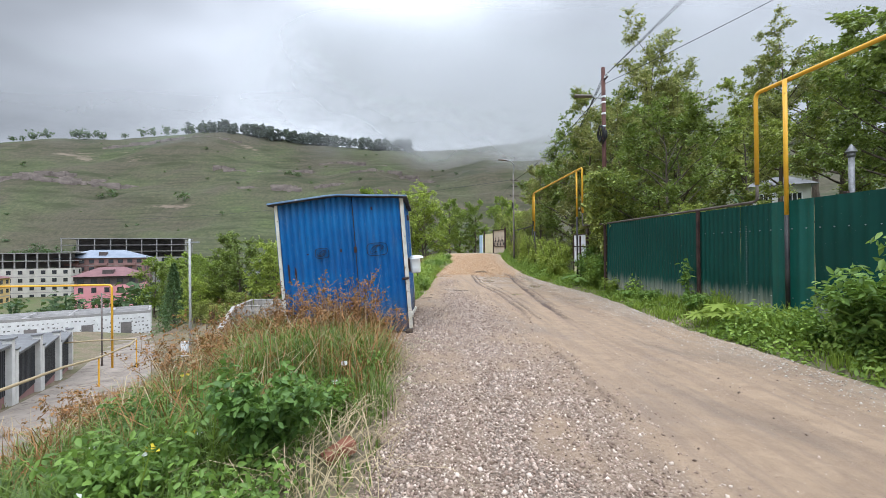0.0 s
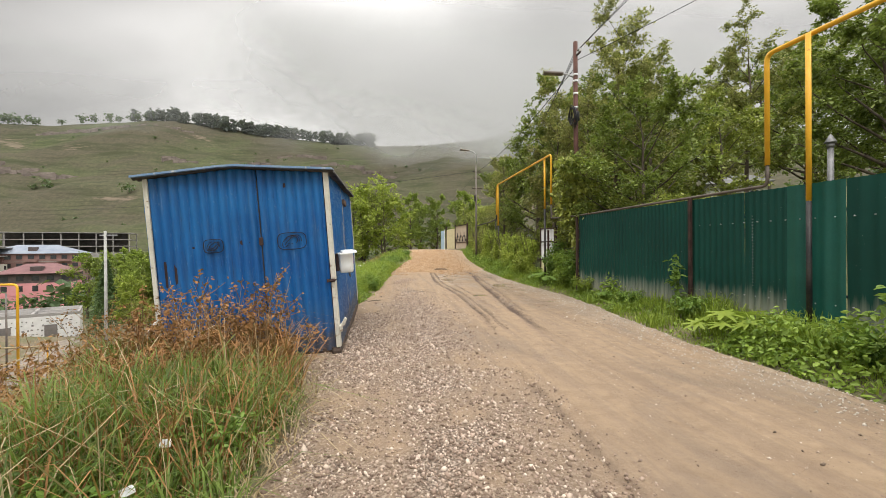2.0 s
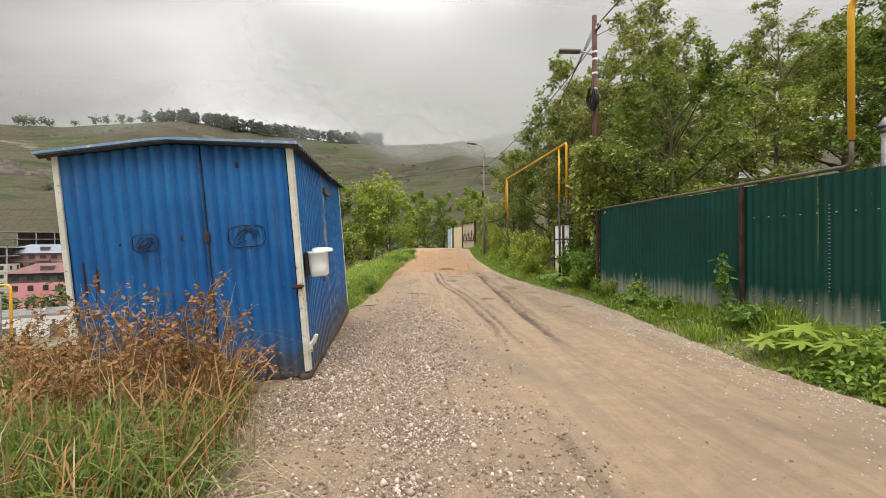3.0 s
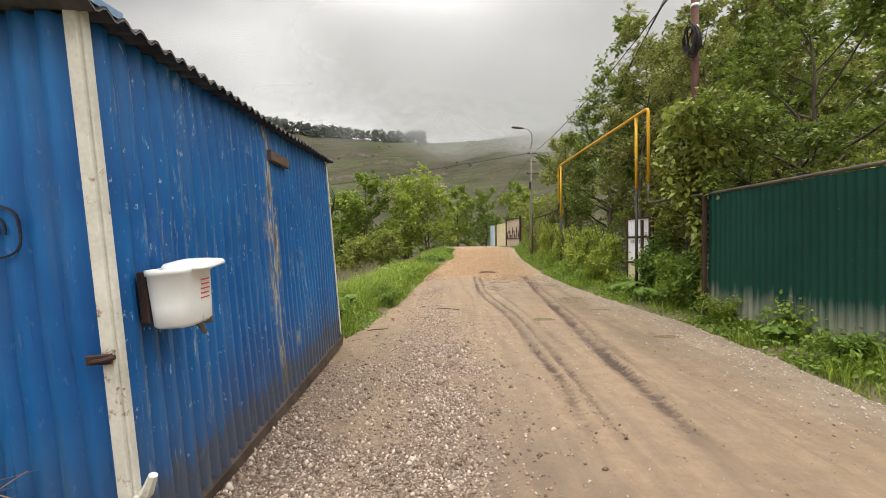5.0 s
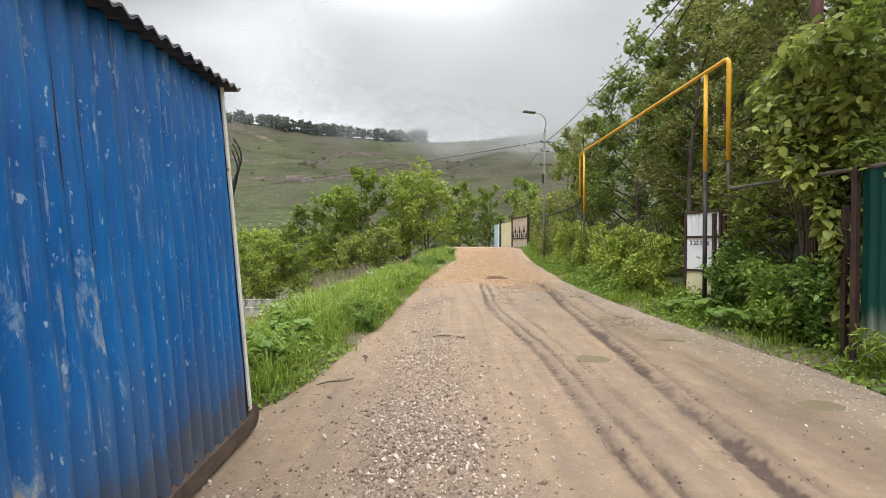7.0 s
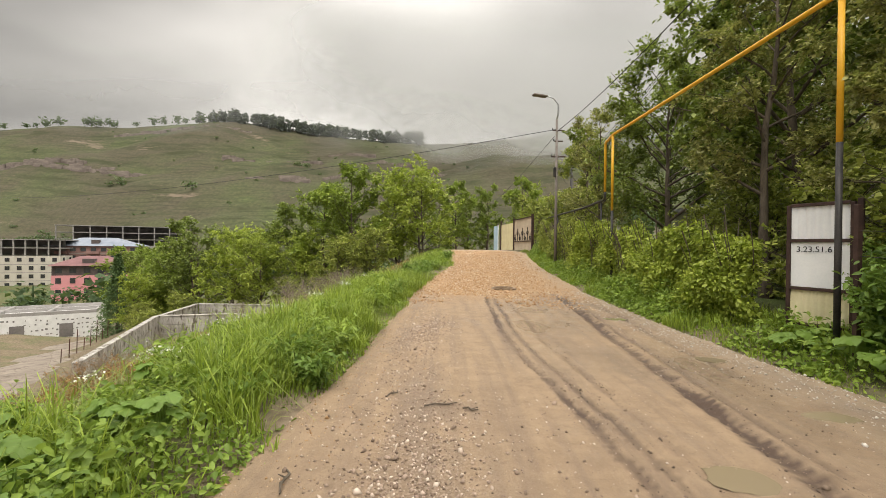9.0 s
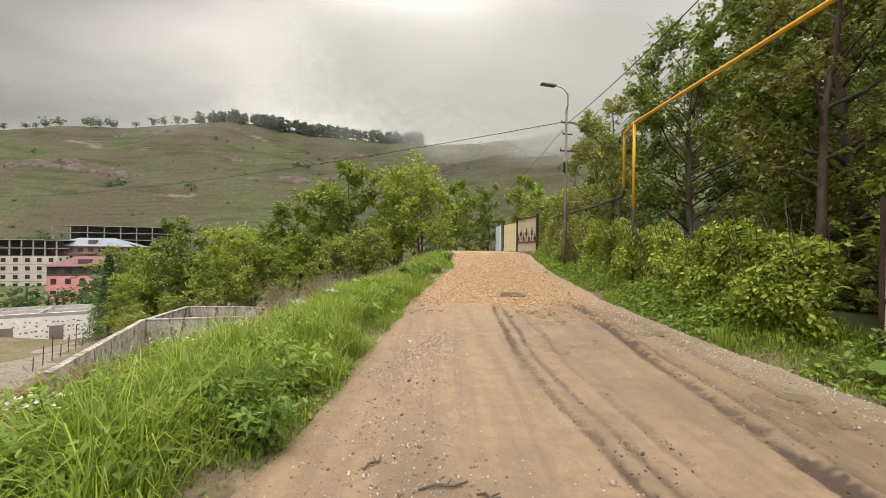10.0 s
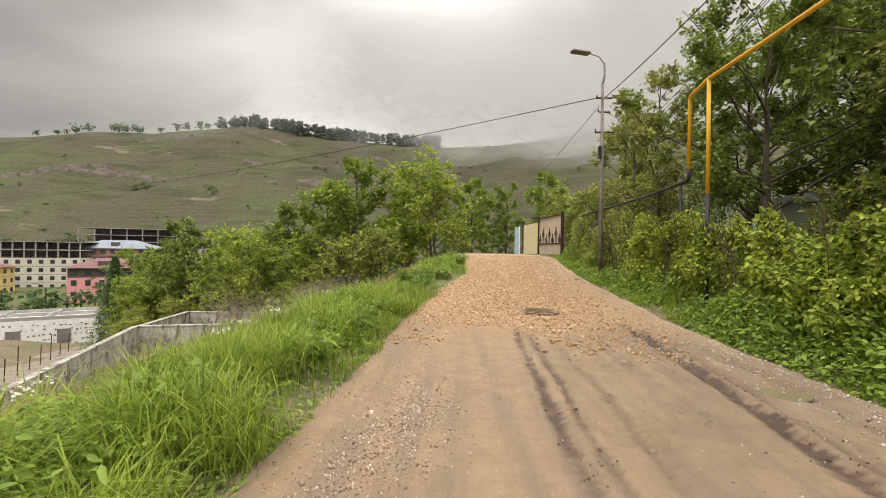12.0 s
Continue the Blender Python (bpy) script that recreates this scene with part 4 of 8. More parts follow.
def leaf_cards(P, size, rng, aspect=0.5, droop=0.0, along=None, jitter=0.35, fold=0.25, oval=False):
    """One folded four-cornered leaf at each place; returns vertices and faces."""
    n = len(P)
    d = rng.normal(size=(n, 3)) * (1, 1, 0.6)
    d[:, 2] -= droop
    if along is not None:
        d = d * 0.6 + along
    d = unit(d)
    up = unit(rng.normal(size=(n, 3)) * 0.55 + (0, 0, 1))
    s = unit(np.cross(d, up))
    nrm = np.cross(s, d)
    L = (size * (1 + jitter * rng.uniform(-1, 1, n)))[:, None]
    w = L * aspect * 0.5
    if oval:  # a pointed oval blade, folded along its midrib, its tip bent down
        p1, p2, tip = P + d * L * 0.28, P + d * L * 0.66 - nrm * L * 0.03, P + d * L - nrm * L * 0.12
        V = np.stack([P, p1 + s * w * 0.9 + nrm * w * fold, p2 + s * w * 0.75 + nrm * w * fold, tip, p2 - s * w * 0.75 + nrm * w * fold, p1 - s * w * 0.9 + nrm * w * fold], 1).reshape(-1, 3)
        o = np.arange(n)[:, None] * 6
        return V, np.concatenate([o + (0, 1, 2, 3), o + (0, 3, 4, 5)])
    mid = P + d * L * 0.45
    V = np.stack([P, mid + s * w + nrm * w * fold, P + d * L, mid - s * w + nrm * w * fold], 1).reshape(-1, 3)
    F = np.arange(4 * n).reshape(n, 4)
    return V, F


def merge(parts):
    Vs, Fs, o = [], [], 0
    for V, F in parts:
        Vs.append(V)
        Fs.append(F + o)
        o += len(V)
    return np.concatenate(Vs), np.concatenate(Fs)


def np_tubes(paths, radii, n=6):
    """Many tapering tubes (paths: k x m x 3, radii: k x m) as one set."""
    P, R = np.asarray(paths, float), np.asarray(radii, float)
    k, m, _ = P.shape
    d = unit(np.gradient(P, axis=1))
    ref = np.where(np.abs(d[..., 2:3]) > 0.9, np.array([1.0, 0, 0]), np.array([0, 0, 1.0]))
    a = unit(np.cross(d, ref))
    b = np.cross(d, a)
    th = np.linspace(0, 2 * math.pi, n, endpoint=False)
    V = P[:, :, None] + (a[:, :, None] * np.cos(th)[None, None, :, None] + b[:, :, None] * np.sin(th)[None, None, :, None]) * R[:, :, None, None]
    i = np.arange(k * m * n).reshape(k, m, n)
    j = np.roll(i, -1, 2)
    F = np.stack([i[:, :-1], j[:, :-1], j[:, 1:], i[:, 1:]], -1).reshape(-1, 4)
    return V.reshape(-1, 3), F


def tree_meshes(name, seed, height, trunk_r, spread, base, leaves, leaf=0.13, limbs=13, droop=0.2, lean=0.0, clump=0.42, rise=0.5, stems=1, bare=0.0):
    rng = np.random.default_rng(seed)
    wood, tips = [], []
    for s in range(stems):
        az = rng.uniform(0, 6.28)
        off = np.array([math.cos(az), math.sin(az), 0]) * (0.0 if stems == 1 else 0.25)
        t = np.linspace(0, 1, 9)
        hh = height * (1 - 0.15 * s / max(stems, 1))
        wob = np.cumsum(rng.normal(0, 0.035, (9, 2)), 0) * height * 0.25
        out = np.array([math.cos(az), math.sin(az)]) * (lean + (0.22 if stems > 1 else 0)) * height * 0.5
        trunk = np.stack([off[0] + wob[:, 0] + out[0] * t**1.4, off[1] + wob[:, 1] + out[1] * t**1.4, hh * t - 0.25], -1)
        rad = trunk_r / math.sqrt(stems) * (1 - 0.88 * t) * (1 + 0.5 * np.exp(-t * 14))
        wood.append(np_tubes(trunk[None], rad[None], 9))
        L1, R1, L2, R2 = [], [], [], []
        for k in range(limbs):
            u = base + (0.97 - base) * (k + rng.uniform(0, 1)) / limbs
            p0 = np.array([np.interp(u, t, trunk[:, i]) for i in range(3)])
            a = 2.4 * k + rng.uniform(-0.5, 0.5)
            shape = math.sqrt(max(0.22, 1 - ((u - base - 0.28) / (1.03 - base)) ** 2 * 1.25))
            ln = spread * shape * rng.uniform(0.7, 1.15)
            el = rise * rng.uniform(0.5, 1.4) + 0.5 * (u - base)
            dirn = np.array([math.cos(a) * math.cos(el), math.sin(a) * math.cos(el), math.sin(el)])
            q = np.linspace(0, 1, 6)
            side = np.array([-math.sin(a), math.cos(a), 0]) * rng.uniform(-0.25, 0.25)
            path = p0 + q[:, None] * dirn * ln + (q**2)[:, None] * (side * ln + np.array([0, 0, (rng.uniform(-0.3, 0.25)) * ln])) + rng.normal(0, 0.02 * ln, (6, 3)) * q[:, None]
            r0 = max(0.012, np.interp(u, t, rad) * 0.55)
            L1.append(path)
            R1.append(r0 * (1 - 0.85 * q) + 0.004)
            for w in range(7):
                f = rng.uniform(0.3, 1.0)
                b0 = np.array([np.interp(f, q, path[:, i]) for i in range(3)])
                dv = unit(dirn * 0.7 + rng.normal(0, 0.65, 3) + np.array([0, 0, 0.15]))
                tl = ln * rng.uniform(0.22, 0.5) * (1.2 - 0.5 * f)
                qq = np.linspace(0, 1, 4)
                tw = b0 + qq[:, None] * dv * tl - (qq**2)[:, None] * np.array([0, 0, 0.25 * droop * tl])
                L2.append(tw)
                R2.append(0.010 * (1 - 0.7 * qq) * (height / 8) ** 0.5)
                tips.append(tw)
        wood.append(np_tubes(np.array(L1), np.array(R1), 5))
        wood.append(np_tubes(np.array(L2), np.array(R2), 3))
    # leafy sprays: thin shoots off the twigs, leaves set along them to both sides
    tips = np.array(tips)
    ids = np.flatnonzero(rng.uniform(0, 1, len(tips)) > bare)
    wts = rng.uniform(0.2, 1.8, len(ids))
    per = 11
    k = leaves // per
    pick = rng.choice(ids, k, p=wts / wts.sum())
    f = rng.uniform(0.1, 1.0, k) * 2.99
    i0 = f.astype(int)
    fr = (f - i0)[:, None]
    root = tips[pick, i0] * (1 - fr) + tips[pick, i0 + 1] * fr
    way = unit(unit(tips[pick, 3] - tips[pick, 0]) + rng.normal(0, 0.75, (k, 3)) * (1, 1, 0.7) - np.array([0, 0, 0.25 * droop]))
    long = clump * rng.uniform(0.7, 2.0, k)
    q = np.linspace(0, 1, 4)
    shoots = root[:, None] + q[None, :, None] * (way * long[:, None])[:, None] - (q**2)[None, :, None] * np.array([0, 0, 1.0]) * (0.35 * droop * long)[:, None, None]
    wood.append(np_tubes(shoots[: k // 8], np.full((k // 8, 4), 0.0045) * (1.2 - q[None]), 3))
    g = rng.uniform(0.15, 1.0, (k, per)) * 2.99
    j0 = g.astype(int)
    gr = (g - j0)[..., None]
    rows = np.arange(k)[:, None]
    P = (shoots[rows, j0] * (1 - gr) + shoots[rows, j0 + 1] * gr).reshape(-1, 3) + rng.normal(0, 0.2 * leaf, (k * per, 3))
    P[:, 2] = np.maximum(P[:, 2], 0.15)
    V, F = leaf_cards(P, leaf, rng, 0.58, droop, along=np.repeat(way, per, 0) * 0.5)
    wv, wf = merge(wood)
    return np_mesh(name + "_trunk", wv, wf, True), np_mesh(name + "_crown", V, F)


def tree_thing(name, meshes, at, label, mats=("bark", "leaf_a"), rz=0.0, scale=1.0, group="", category="tree"):
    t = thing(name, at, label, category, group)
    t.matrix_world = pose(*at, 0, 0, rz) @ Matrix.Diagonal((scale, scale, scale, 1))
    for nm, me, mt in zip(("trunk", "crown"), meshes, mats):
        if not me.materials:
            me.materials.append(M[mt])
        ob = new(nm, me)
        ob.parent = t
    return t


KINDS = {
    "ash": (tree_meshes("ash", 11, 9.5, 0.16, 3.0, 0.20, 23000, 0.12, 18, 0.35, clump=0.34), ("bark", "leaf_a")),
    "locust": (tree_meshes("locust", 12, 10.5, 0.14, 2.7, 0.26, 20000, 0.115, 18, 0.5, clump=0.32), ("bark", "leaf_c")),
    "apple": (tree_meshes("apple", 13, 6.5, 0.13, 3.1, 0.20, 21000, 0.118, 18, 0.2, clump=0.30), ("bark", "leaf_d")),
    "willow": (tree_meshes("willow", 14, 7.5, 0.14, 3.3, 0.10, 15000, 0.175, 17, 0.4, stems=2, clump=0.34), ("bark", "leaf_b")),
    "elm": (tree_meshes("elm", 15, 8.5, 0.15, 2.6, 0.15, 15000, 0.165, 18, 0.3, clump=0.34), ("bark", "leaf_a")),
    "pear": (tree_meshes("pear", 16, 7.0, 0.10, 1.9, 0.25, 7500, 0.11, 14, 0.1, rise=0.8, clump=0.26), ("bark", "leaf_c")),
    "bush": (tree_meshes("bush", 17, 3.2, 0.06, 1.8, 0.05, 6500, 0.145, 14, 0.2, stems=3, clump=0.26), ("bark", "leaf_a")),
    "walnut": (tree_meshes("walnut", 18, 8.0, 0.18, 3.6, 0.22, 23000, 0.148, 18, 0.45, clump=0.34), ("bark", "leaf_d")),
}
FAR = {
    "ash": (tree_meshes("far_ash", 21, 9.5, 0.16, 3.0, 0.12, 11000, 0.215, 18, 0.35, clump=0.40), ("bark", "leaf_e")),
    "willow": (tree_meshes("far_willow", 24, 7.5, 0.14, 3.3, 0.06, 10500, 0.215, 17, 0.4, stems=2, clump=0.42), ("bark", "leaf_b")),
    "elm": (tree_meshes("far_elm", 25, 8.5, 0.15, 2.7, 0.10, 11000, 0.215, 18, 0.3, clump=0.40), ("bark", "leaf_e")),
    "walnut": (tree_meshes("far_walnut", 28, 8.0, 0.18, 3.5, 0.12, 11000, 0.225, 18, 0.45, clump=0.44), ("bark", "leaf_d")),
}
LABELS = {
    "ash": "tall leafy ash tree with mid-green crown", "locust": "tall thin-crowned locust tree, dull green leaves", "apple": "old spreading apple tree, dark green leaves",
    "willow": "broad yellow-green willow with several stems", "elm": "leafy elm tree of fresh mid-green", "pear": "slender sparse pear tree with upright twigs",
    "bush": "dense leafy green shrub", "walnut": "large dark-crowned walnut tree",
}


def plant(kind, x, y, scale=1.0, rz=0.0, dz=0.0, group=""):
    meshes, mats = FAR.get(kind, KINDS[kind]) if y > 48 else KINDS[kind]
    return tree_thing(kind + ("" if kind == "bush" else "_tree"), meshes, (x, y, land1(x, y) + dz), LABELS[kind], mats, rz, scale, group, "shrub" if kind == "bush" else "tree")


# beyond the bend, and on the bank
for k, x, y, s, r in (("willow", -0.9, 50, 1.02, 20), ("willow", -3.4, 53, 1.12, 140), ("elm", -7.2, 51, 1.2, 60), ("ash", -8.4, 54, 1.0, 130), ("ash", -4.2, 57, 0.9, 10), ("elm", 2.3, 58, 0.85, 200), ("walnut", 4.2, 66, 0.8, 80),
                      ("bush", -4.6, 46.5, 1.15, 0), ("bush", -7.6, 46.8, 1.3, 90), ("elm", -10.8, 53, 1.15, 250), ("walnut", -13.8, 55.5, 1.05, 30), ("ash", -17, 58, 0.85, 70), ("willow", -20.5, 55, 1.05, 210),
                      ("walnut", -25.5, 57, 0.98, 130), ("elm", -29.5, 62, 0.85, 300), ("willow", -16.5, 52.6, 0.95, 45), ("walnut", -35, 70, 0.8, 190), ("ash", -11.5, 64, 1.05, 160), ("elm", 0.6, 72, 1.0, 33),
                      ("willow", -30.5, 59, 0.6, 77), ("elm", -23, 64, 0.95, 260), ("ash", -39, 84, 0.8, 20), ("elm", -28, 76, 0.95, 110), ("willow", -12.2, 51.4, 0.8, 300), ("elm", -58, 90, 1.35, 15), ("ash", -53.5, 88, 1.15, 95), ("walnut", -49, 84, 1.3, 200), ("elm", -45.5, 82, 1.2, 310), ("ash", -56, 95, 1.3, 170), ("elm", -42, 78, 1.1, 45)):
    plant(k, x, y, s, r, group="trees below the bank")


for k, h, x, y, z, r in (("elm", 8.5, -31.5, 60.5, -0.4, 40), ("ash", 9.5, -34.5, 65, -0.9, 140), ("elm", 8.5, -28.6, 58.5, 0.3, 220), ("walnut", 8.0, -27.0, 60.5, 2.6, 10), ("willow", 7.5, -30.5, 56.0, -2.2, 90)):
    plant(k, x, y, (z - land1(x, y)) / h, r, group="trees below the bank")


def spruce_tree(x, y, h, seed):
    rng = np.random.default_rng(seed)
    t = thing("spruce_tree", (x, y, land1(x, y)), "dark conical spruce tree below the bank", "tree")
    part("trunk", Geo().tube([(0, 0, -0.2), (0, 0, h * 0.5), (0, 0, h)], [h * 0.022, h * 0.014, 0.01], 8), "bark", t)
    n = 9000
    u = rng.uniform(0.04, 1, n)
    tier = 1 - 0.35 * ((u * 13) % 1)
    a = rng.uniform(0, 6.283, n)
    r = h * 0.29 * (1.02 - u) * tier * np.sqrt(rng.uniform(0.1, 1, n)) * (1 + 0.25 * np.sin(a * 5 + u * 9))
    P = np.stack([r * np.cos(a), r * np.sin(a), h * u - 0.25 * r], -1)
    V, F = leaf_cards(P, 0.30, rng, 0.35, 0.35, along=0.8 * np.stack([np.cos(a), np.sin(a), 0 * a - 0.2], -1))
    part("crown", np_mesh("crown", V, F), "spruce", t)


M["spruce"] = leaf_mat("spruce_needles", (0.045, 0.085, 0.03), (0.14, 0.22, 0.08), 0.6, 0.15)
spruce_tree(-36.6, 61.0, 0.3 - land1(-36.6, 61.0), 5)
spruce_tree(-33.4, 64.5, -1.0 - land1(-33.4, 64.5), 6)
# along the right-hand gardens
for k, x, y, s, r in (("locust", 9.6, 18.6, 0.92, 15), ("ash", 12.2, 20.5, 0.80, 75), ("locust", 10.6, 18.0, 0.72, 190), ("apple", 8.3, 14.4, 0.80, 50), ("ash", 17.0, 12.0, 0.72, 120), ("walnut", 11.6, 7.8, 0.78, 270), ("locust", 7.4, 16.6, 0.58, 100), ("locust", 7.6, 20.4, 0.70, 40),
                      ("walnut", 18, 15, 0.95, 60), ("elm", 12.0, 16.0, 0.62, 80), ("ash", 20.5, 21, 0.9, 240), ("walnut", 10.0, 22.4, 0.95, 100), ("apple", 12.6, 24.0, 1.05, 310), ("apple", 8.9, 27.2, 0.98, 170),
                      ("pear", 7.7, 30.0, 0.88, 0), ("pear", 8.6, 34, 0.92, 110), ("apple", 11.5, 31.0, 1.0, 45), ("locust", 15.5, 29.0, 0.8, 290), ("elm", 9.8, 38, 0.72, 230), ("elm", 8.6, 52, 0.72, 20),
                      ("ash", 13, 44, 0.72, 95), ("willow", 10.8, 58, 0.8, 15), ("walnut", 13.4, 28.6, 1.0, 140), ("walnut", 16.0, 31.5, 1.1, 250), ("locust", 19.0, 22.5, 0.98, 60), ("elm", 33, 43, 1.5, 133), ("walnut", 38, 41, 1.6, 70), ("walnut", 27, 26, 1.2, 20), ("walnut", 21.5, 17.6, 1.0, 200), ("apple", 26, 20, 1.3, 80), ("ash", 6.5, 64, 0.8, 133)):
    plant(k, x, y, s, r, group="garden trees")
for x, y, s, r in ((7.8, 17.2, 0.8, 10), (8.0, 19.6, 0.75, 80), (8.2, 21.6, 0.7, 150), (8.6, 24.2, 0.6, 30), (9.0, 32.5, 0.8, 200), (9.2, 36.4, 0.95, 300), (7.6, 13.2, 0.7, 45),
                   (9.4, 19.4, 0.9, 75), (14.5, 29.5, 1.3, 15), (12.6, 26.6, 0.95, 60), (8.8, 41, 1.0, 40), (8.4, 44.5, 1.0, 190)):
    plant("bush", x, y, s, r, group="garden shrubs")


for x, y, s, r in ((-25, 49, 0.6, 120), (-28.5, 54, 0.8, 10), (-31.5, 57, 0.7, 80), (-24, 51.5, 0.9, 150), (-22.8, 45.5, 0.6, 33)):
    plant("bush", x, y, s, r, group="scrub by the lane")


def leaf_mass(name, P, size, label, category, mat, twigs=None, aspect=0.6, droop=0.5, seed=1, group=""):
    """A shrub-like thing from places of leaves, and paths of stems."""
    rng = np.random.default_rng(seed)
    t = thing(name, tuple(P.min(0) * (0, 0, 1) + P.mean(0) * (1, 1, 0)), label, category, group)
    o = np.array(t.matrix_world.translation)
    V, F = leaf_cards(P - o, size, rng, aspect, droop, oval=True)
    part("foliage", np_mesh("foliage", V, F), mat, t)["kind"] = "stuff"
    if twigs is not None:
        pv, pf = np_tubes(np.array(twigs) - o, np.full((len(twigs), len(twigs[0])), 0.008), 4)
        part("stem_work", np_mesh("stem_work", pv, pf), "bark", t)["kind"] = "stuff"
    return t


def hedge(y0, y1, n, seed, label, mat, top=1.95, depth=0.75):
    rng = np.random.default_rng(seed)
    y = rng.uniform(y0, y1, n)
    u = rng.uniform(0, 1, n) ** 0.6
    base = road_r(y) + 0.55
    z0 = land(base, y)
    hmax = top - 0.25 + 0.9 * fbm(y, y * 0, 1.1, seed) + 0.03 * (y - y0)
    face = depth * (0.35 + 0.9 * fbm(y, u * 2, 0.7, seed + 3)) * np.sqrt(np.clip(1.1 - (u - 0.35) ** 2 * 2, 0.1, 1))
    x = base + 0.45 - face * np.sqrt(rng.uniform(0.1, 1, n)) + rng.normal(0, 0.06, n)
    P = np.stack([x, y, z0 + u * hmax + rng.normal(0, 0.05, n)], -1)
    k = int((y1 - y0) * 9)
    ys = rng.uniform(y0, y1, k)
    xs = road_r(ys) + 0.95 + rng.normal(0, 0.1, k)
    zs = land(xs, ys)
    q = np.linspace(0, 1, 5)
    tw = np.stack([xs[:, None] - 0.5 * q[None] ** 2 * rng.uniform(-0.2, 1, (k, 1)), ys[:, None] + q[None] * rng.normal(0, 0.25, (k, 1)), zs[:, None] + q[None] * rng.uniform(1.2, 2.0, (k, 1))], -1)
    return leaf_mass("hedge", P, 0.078, label, "hedge", mat, tw, 0.62, 0.7, seed)


hedge(18.6, 22.6, 20000, 71, "overgrown creeper-covered garden hedge, light green", "leaf_b")
hedge(22.3, 27.5, 20000, 72, "overgrown garden hedge of light green creeper", "leaf_b")
hedge(27.0, 38.0, 20000, 73, "long unclipped green hedge", "leaf_a", 1.9)

# ---- street furniture and gardens ----
M["board_white"] = noisy("off_white_sheet", (0.74, 0.76, 0.78), (0.84, 0.85, 0.86), 3, 40, 0.45, third=((0.58, 0.58, 0.56), 0.66))
M["board_cream"] = noisy("cream_sheet", (0.62, 0.55, 0.34), (0.72, 0.66, 0.44), 3, 40, 0.5, third=((0.42, 0.34, 0.2), 0.68))
M["concrete"] = noisy("board_marked_concrete", (0.22, 0.20, 0.175), (0.50, 0.48, 0.44), 1.6, 14, 0.9, stretch=(1, 1, 0.35), third=((0.13, 0.11, 0.09), 0.54), bmp=0.4)
M["house_white"] = noisy("whitewashed_wall", (0.55, 0.54, 0.51), (0.72, 0.71, 0.68), 1.2, 30, 0.85)
M["glass_dark"] = noisy("dark_window_glass", (0.02, 0.024, 0.028), (0.05, 0.055, 0.06), 1.5, 10, 0.12, 0, 0.6, bmp=0)
M["roof_grey"] = noisy("grey_slate_sheet", (0.11, 0.11, 0.112), (0.19, 0.19, 0.19), 1.2, 20, 0.7)
M["pole_grey"] = noisy("pale_weathered_pole", (0.30, 0.30, 0.29), (0.46, 0.46, 0.44), 3, 40, 0.8)
M["foam"] = noisy("white_foam_blocks", (0.62, 0.62, 0.61), (0.76, 0.76, 0.75), 1.5, 20, 0.8)
M["spot"] = noisy("dark_mortar_spots", (0.14, 0.13, 0.13), (0.25, 0.24, 0.23), 3, 20, 0.9)
M["pink"] = noisy("pink_render", (0.60, 0.25, 0.27), (0.68, 0.31, 0.33), 0.3, 5, 0.85)
M["roof_red"] = noisy("red_brown_roof", (0.15, 0.075, 0.075), (0.22, 0.115, 0.115), 0.6, 6, 0.7)
M["attic_dark"] = noisy("dark_attic_wall", (0.07, 0.055, 0.055), (0.13, 0.105, 0.10), 0.6, 6, 0.8)
M["block_white"] = noisy("pale_block_wall", (0.46, 0.43, 0.38), (0.58, 0.55, 0.49), 0.3, 5, 0.9)
M["frame_grey"] = noisy("grey_concrete_frame", (0.24, 0.23, 0.22), (0.36, 0.345, 0.33), 0.4, 5, 0.9)
M["brick_red"] = noisy("red_brown_brickwork", (0.21, 0.12, 0.11), (0.30, 0.18, 0.165), 0.4, 8, 0.9)
M["roof_blue"] = noisy("blue_grey_metal_roof", (0.17, 0.20, 0.25), (0.26, 0.29, 0.34), 0.3, 5, 0.6, 0.0)
M["yellow_wall"] = noisy("yellow_render", (0.60, 0.42, 0.17), (0.68, 0.50, 0.24), 0.3, 5, 0.85)
M["anthracite"] = noisy("anthracite_ribbed_panel", (0.018, 0.02, 0.024), (0.04, 0.043, 0.05), 1.5, 20, 0.5)
# block grey darkened to carry the shade of interiors
M["inner_grey"] = noisy("shaded_block_partition", (0.13, 0.12, 0.115), (0.22, 0.20, 0.19), 0.4, 5, 0.9)
M["brick"] = noisy("broken_red_brick", (0.19, 0.075, 0.045), (0.31, 0.135, 0.085), 8, 60, 0.9, third=((0.4, 0.33, 0.27), 0.62), bmp=0.6)
M["iron"] = noisy("cast_iron_cover", (0.15, 0.10, 0.065), (0.30, 0.22, 0.15), 6, 60, 0.7, 0.4, bmp=0.4)
M["beige_sheet"] = noisy("beige_sheet", (0.46, 0.38, 0.29), (0.56, 0.48, 0.38), 2, 30, 0.55)
M["blue_pale"] = noisy("pale_blue_sheet", (0.30, 0.42, 0.52), (0.40, 0.52, 0.62), 2, 30, 0.55)


def wave_panel(w, h, pitch, depth, seed=0):
    V, F = ribbed(w, pitch, depth, 0.002, seed, h, 5)
    n = len(V)
    return np.concatenate([V, V + (0, 0.006, 0)]), np.concatenate([F, F[:, ::-1] + n])


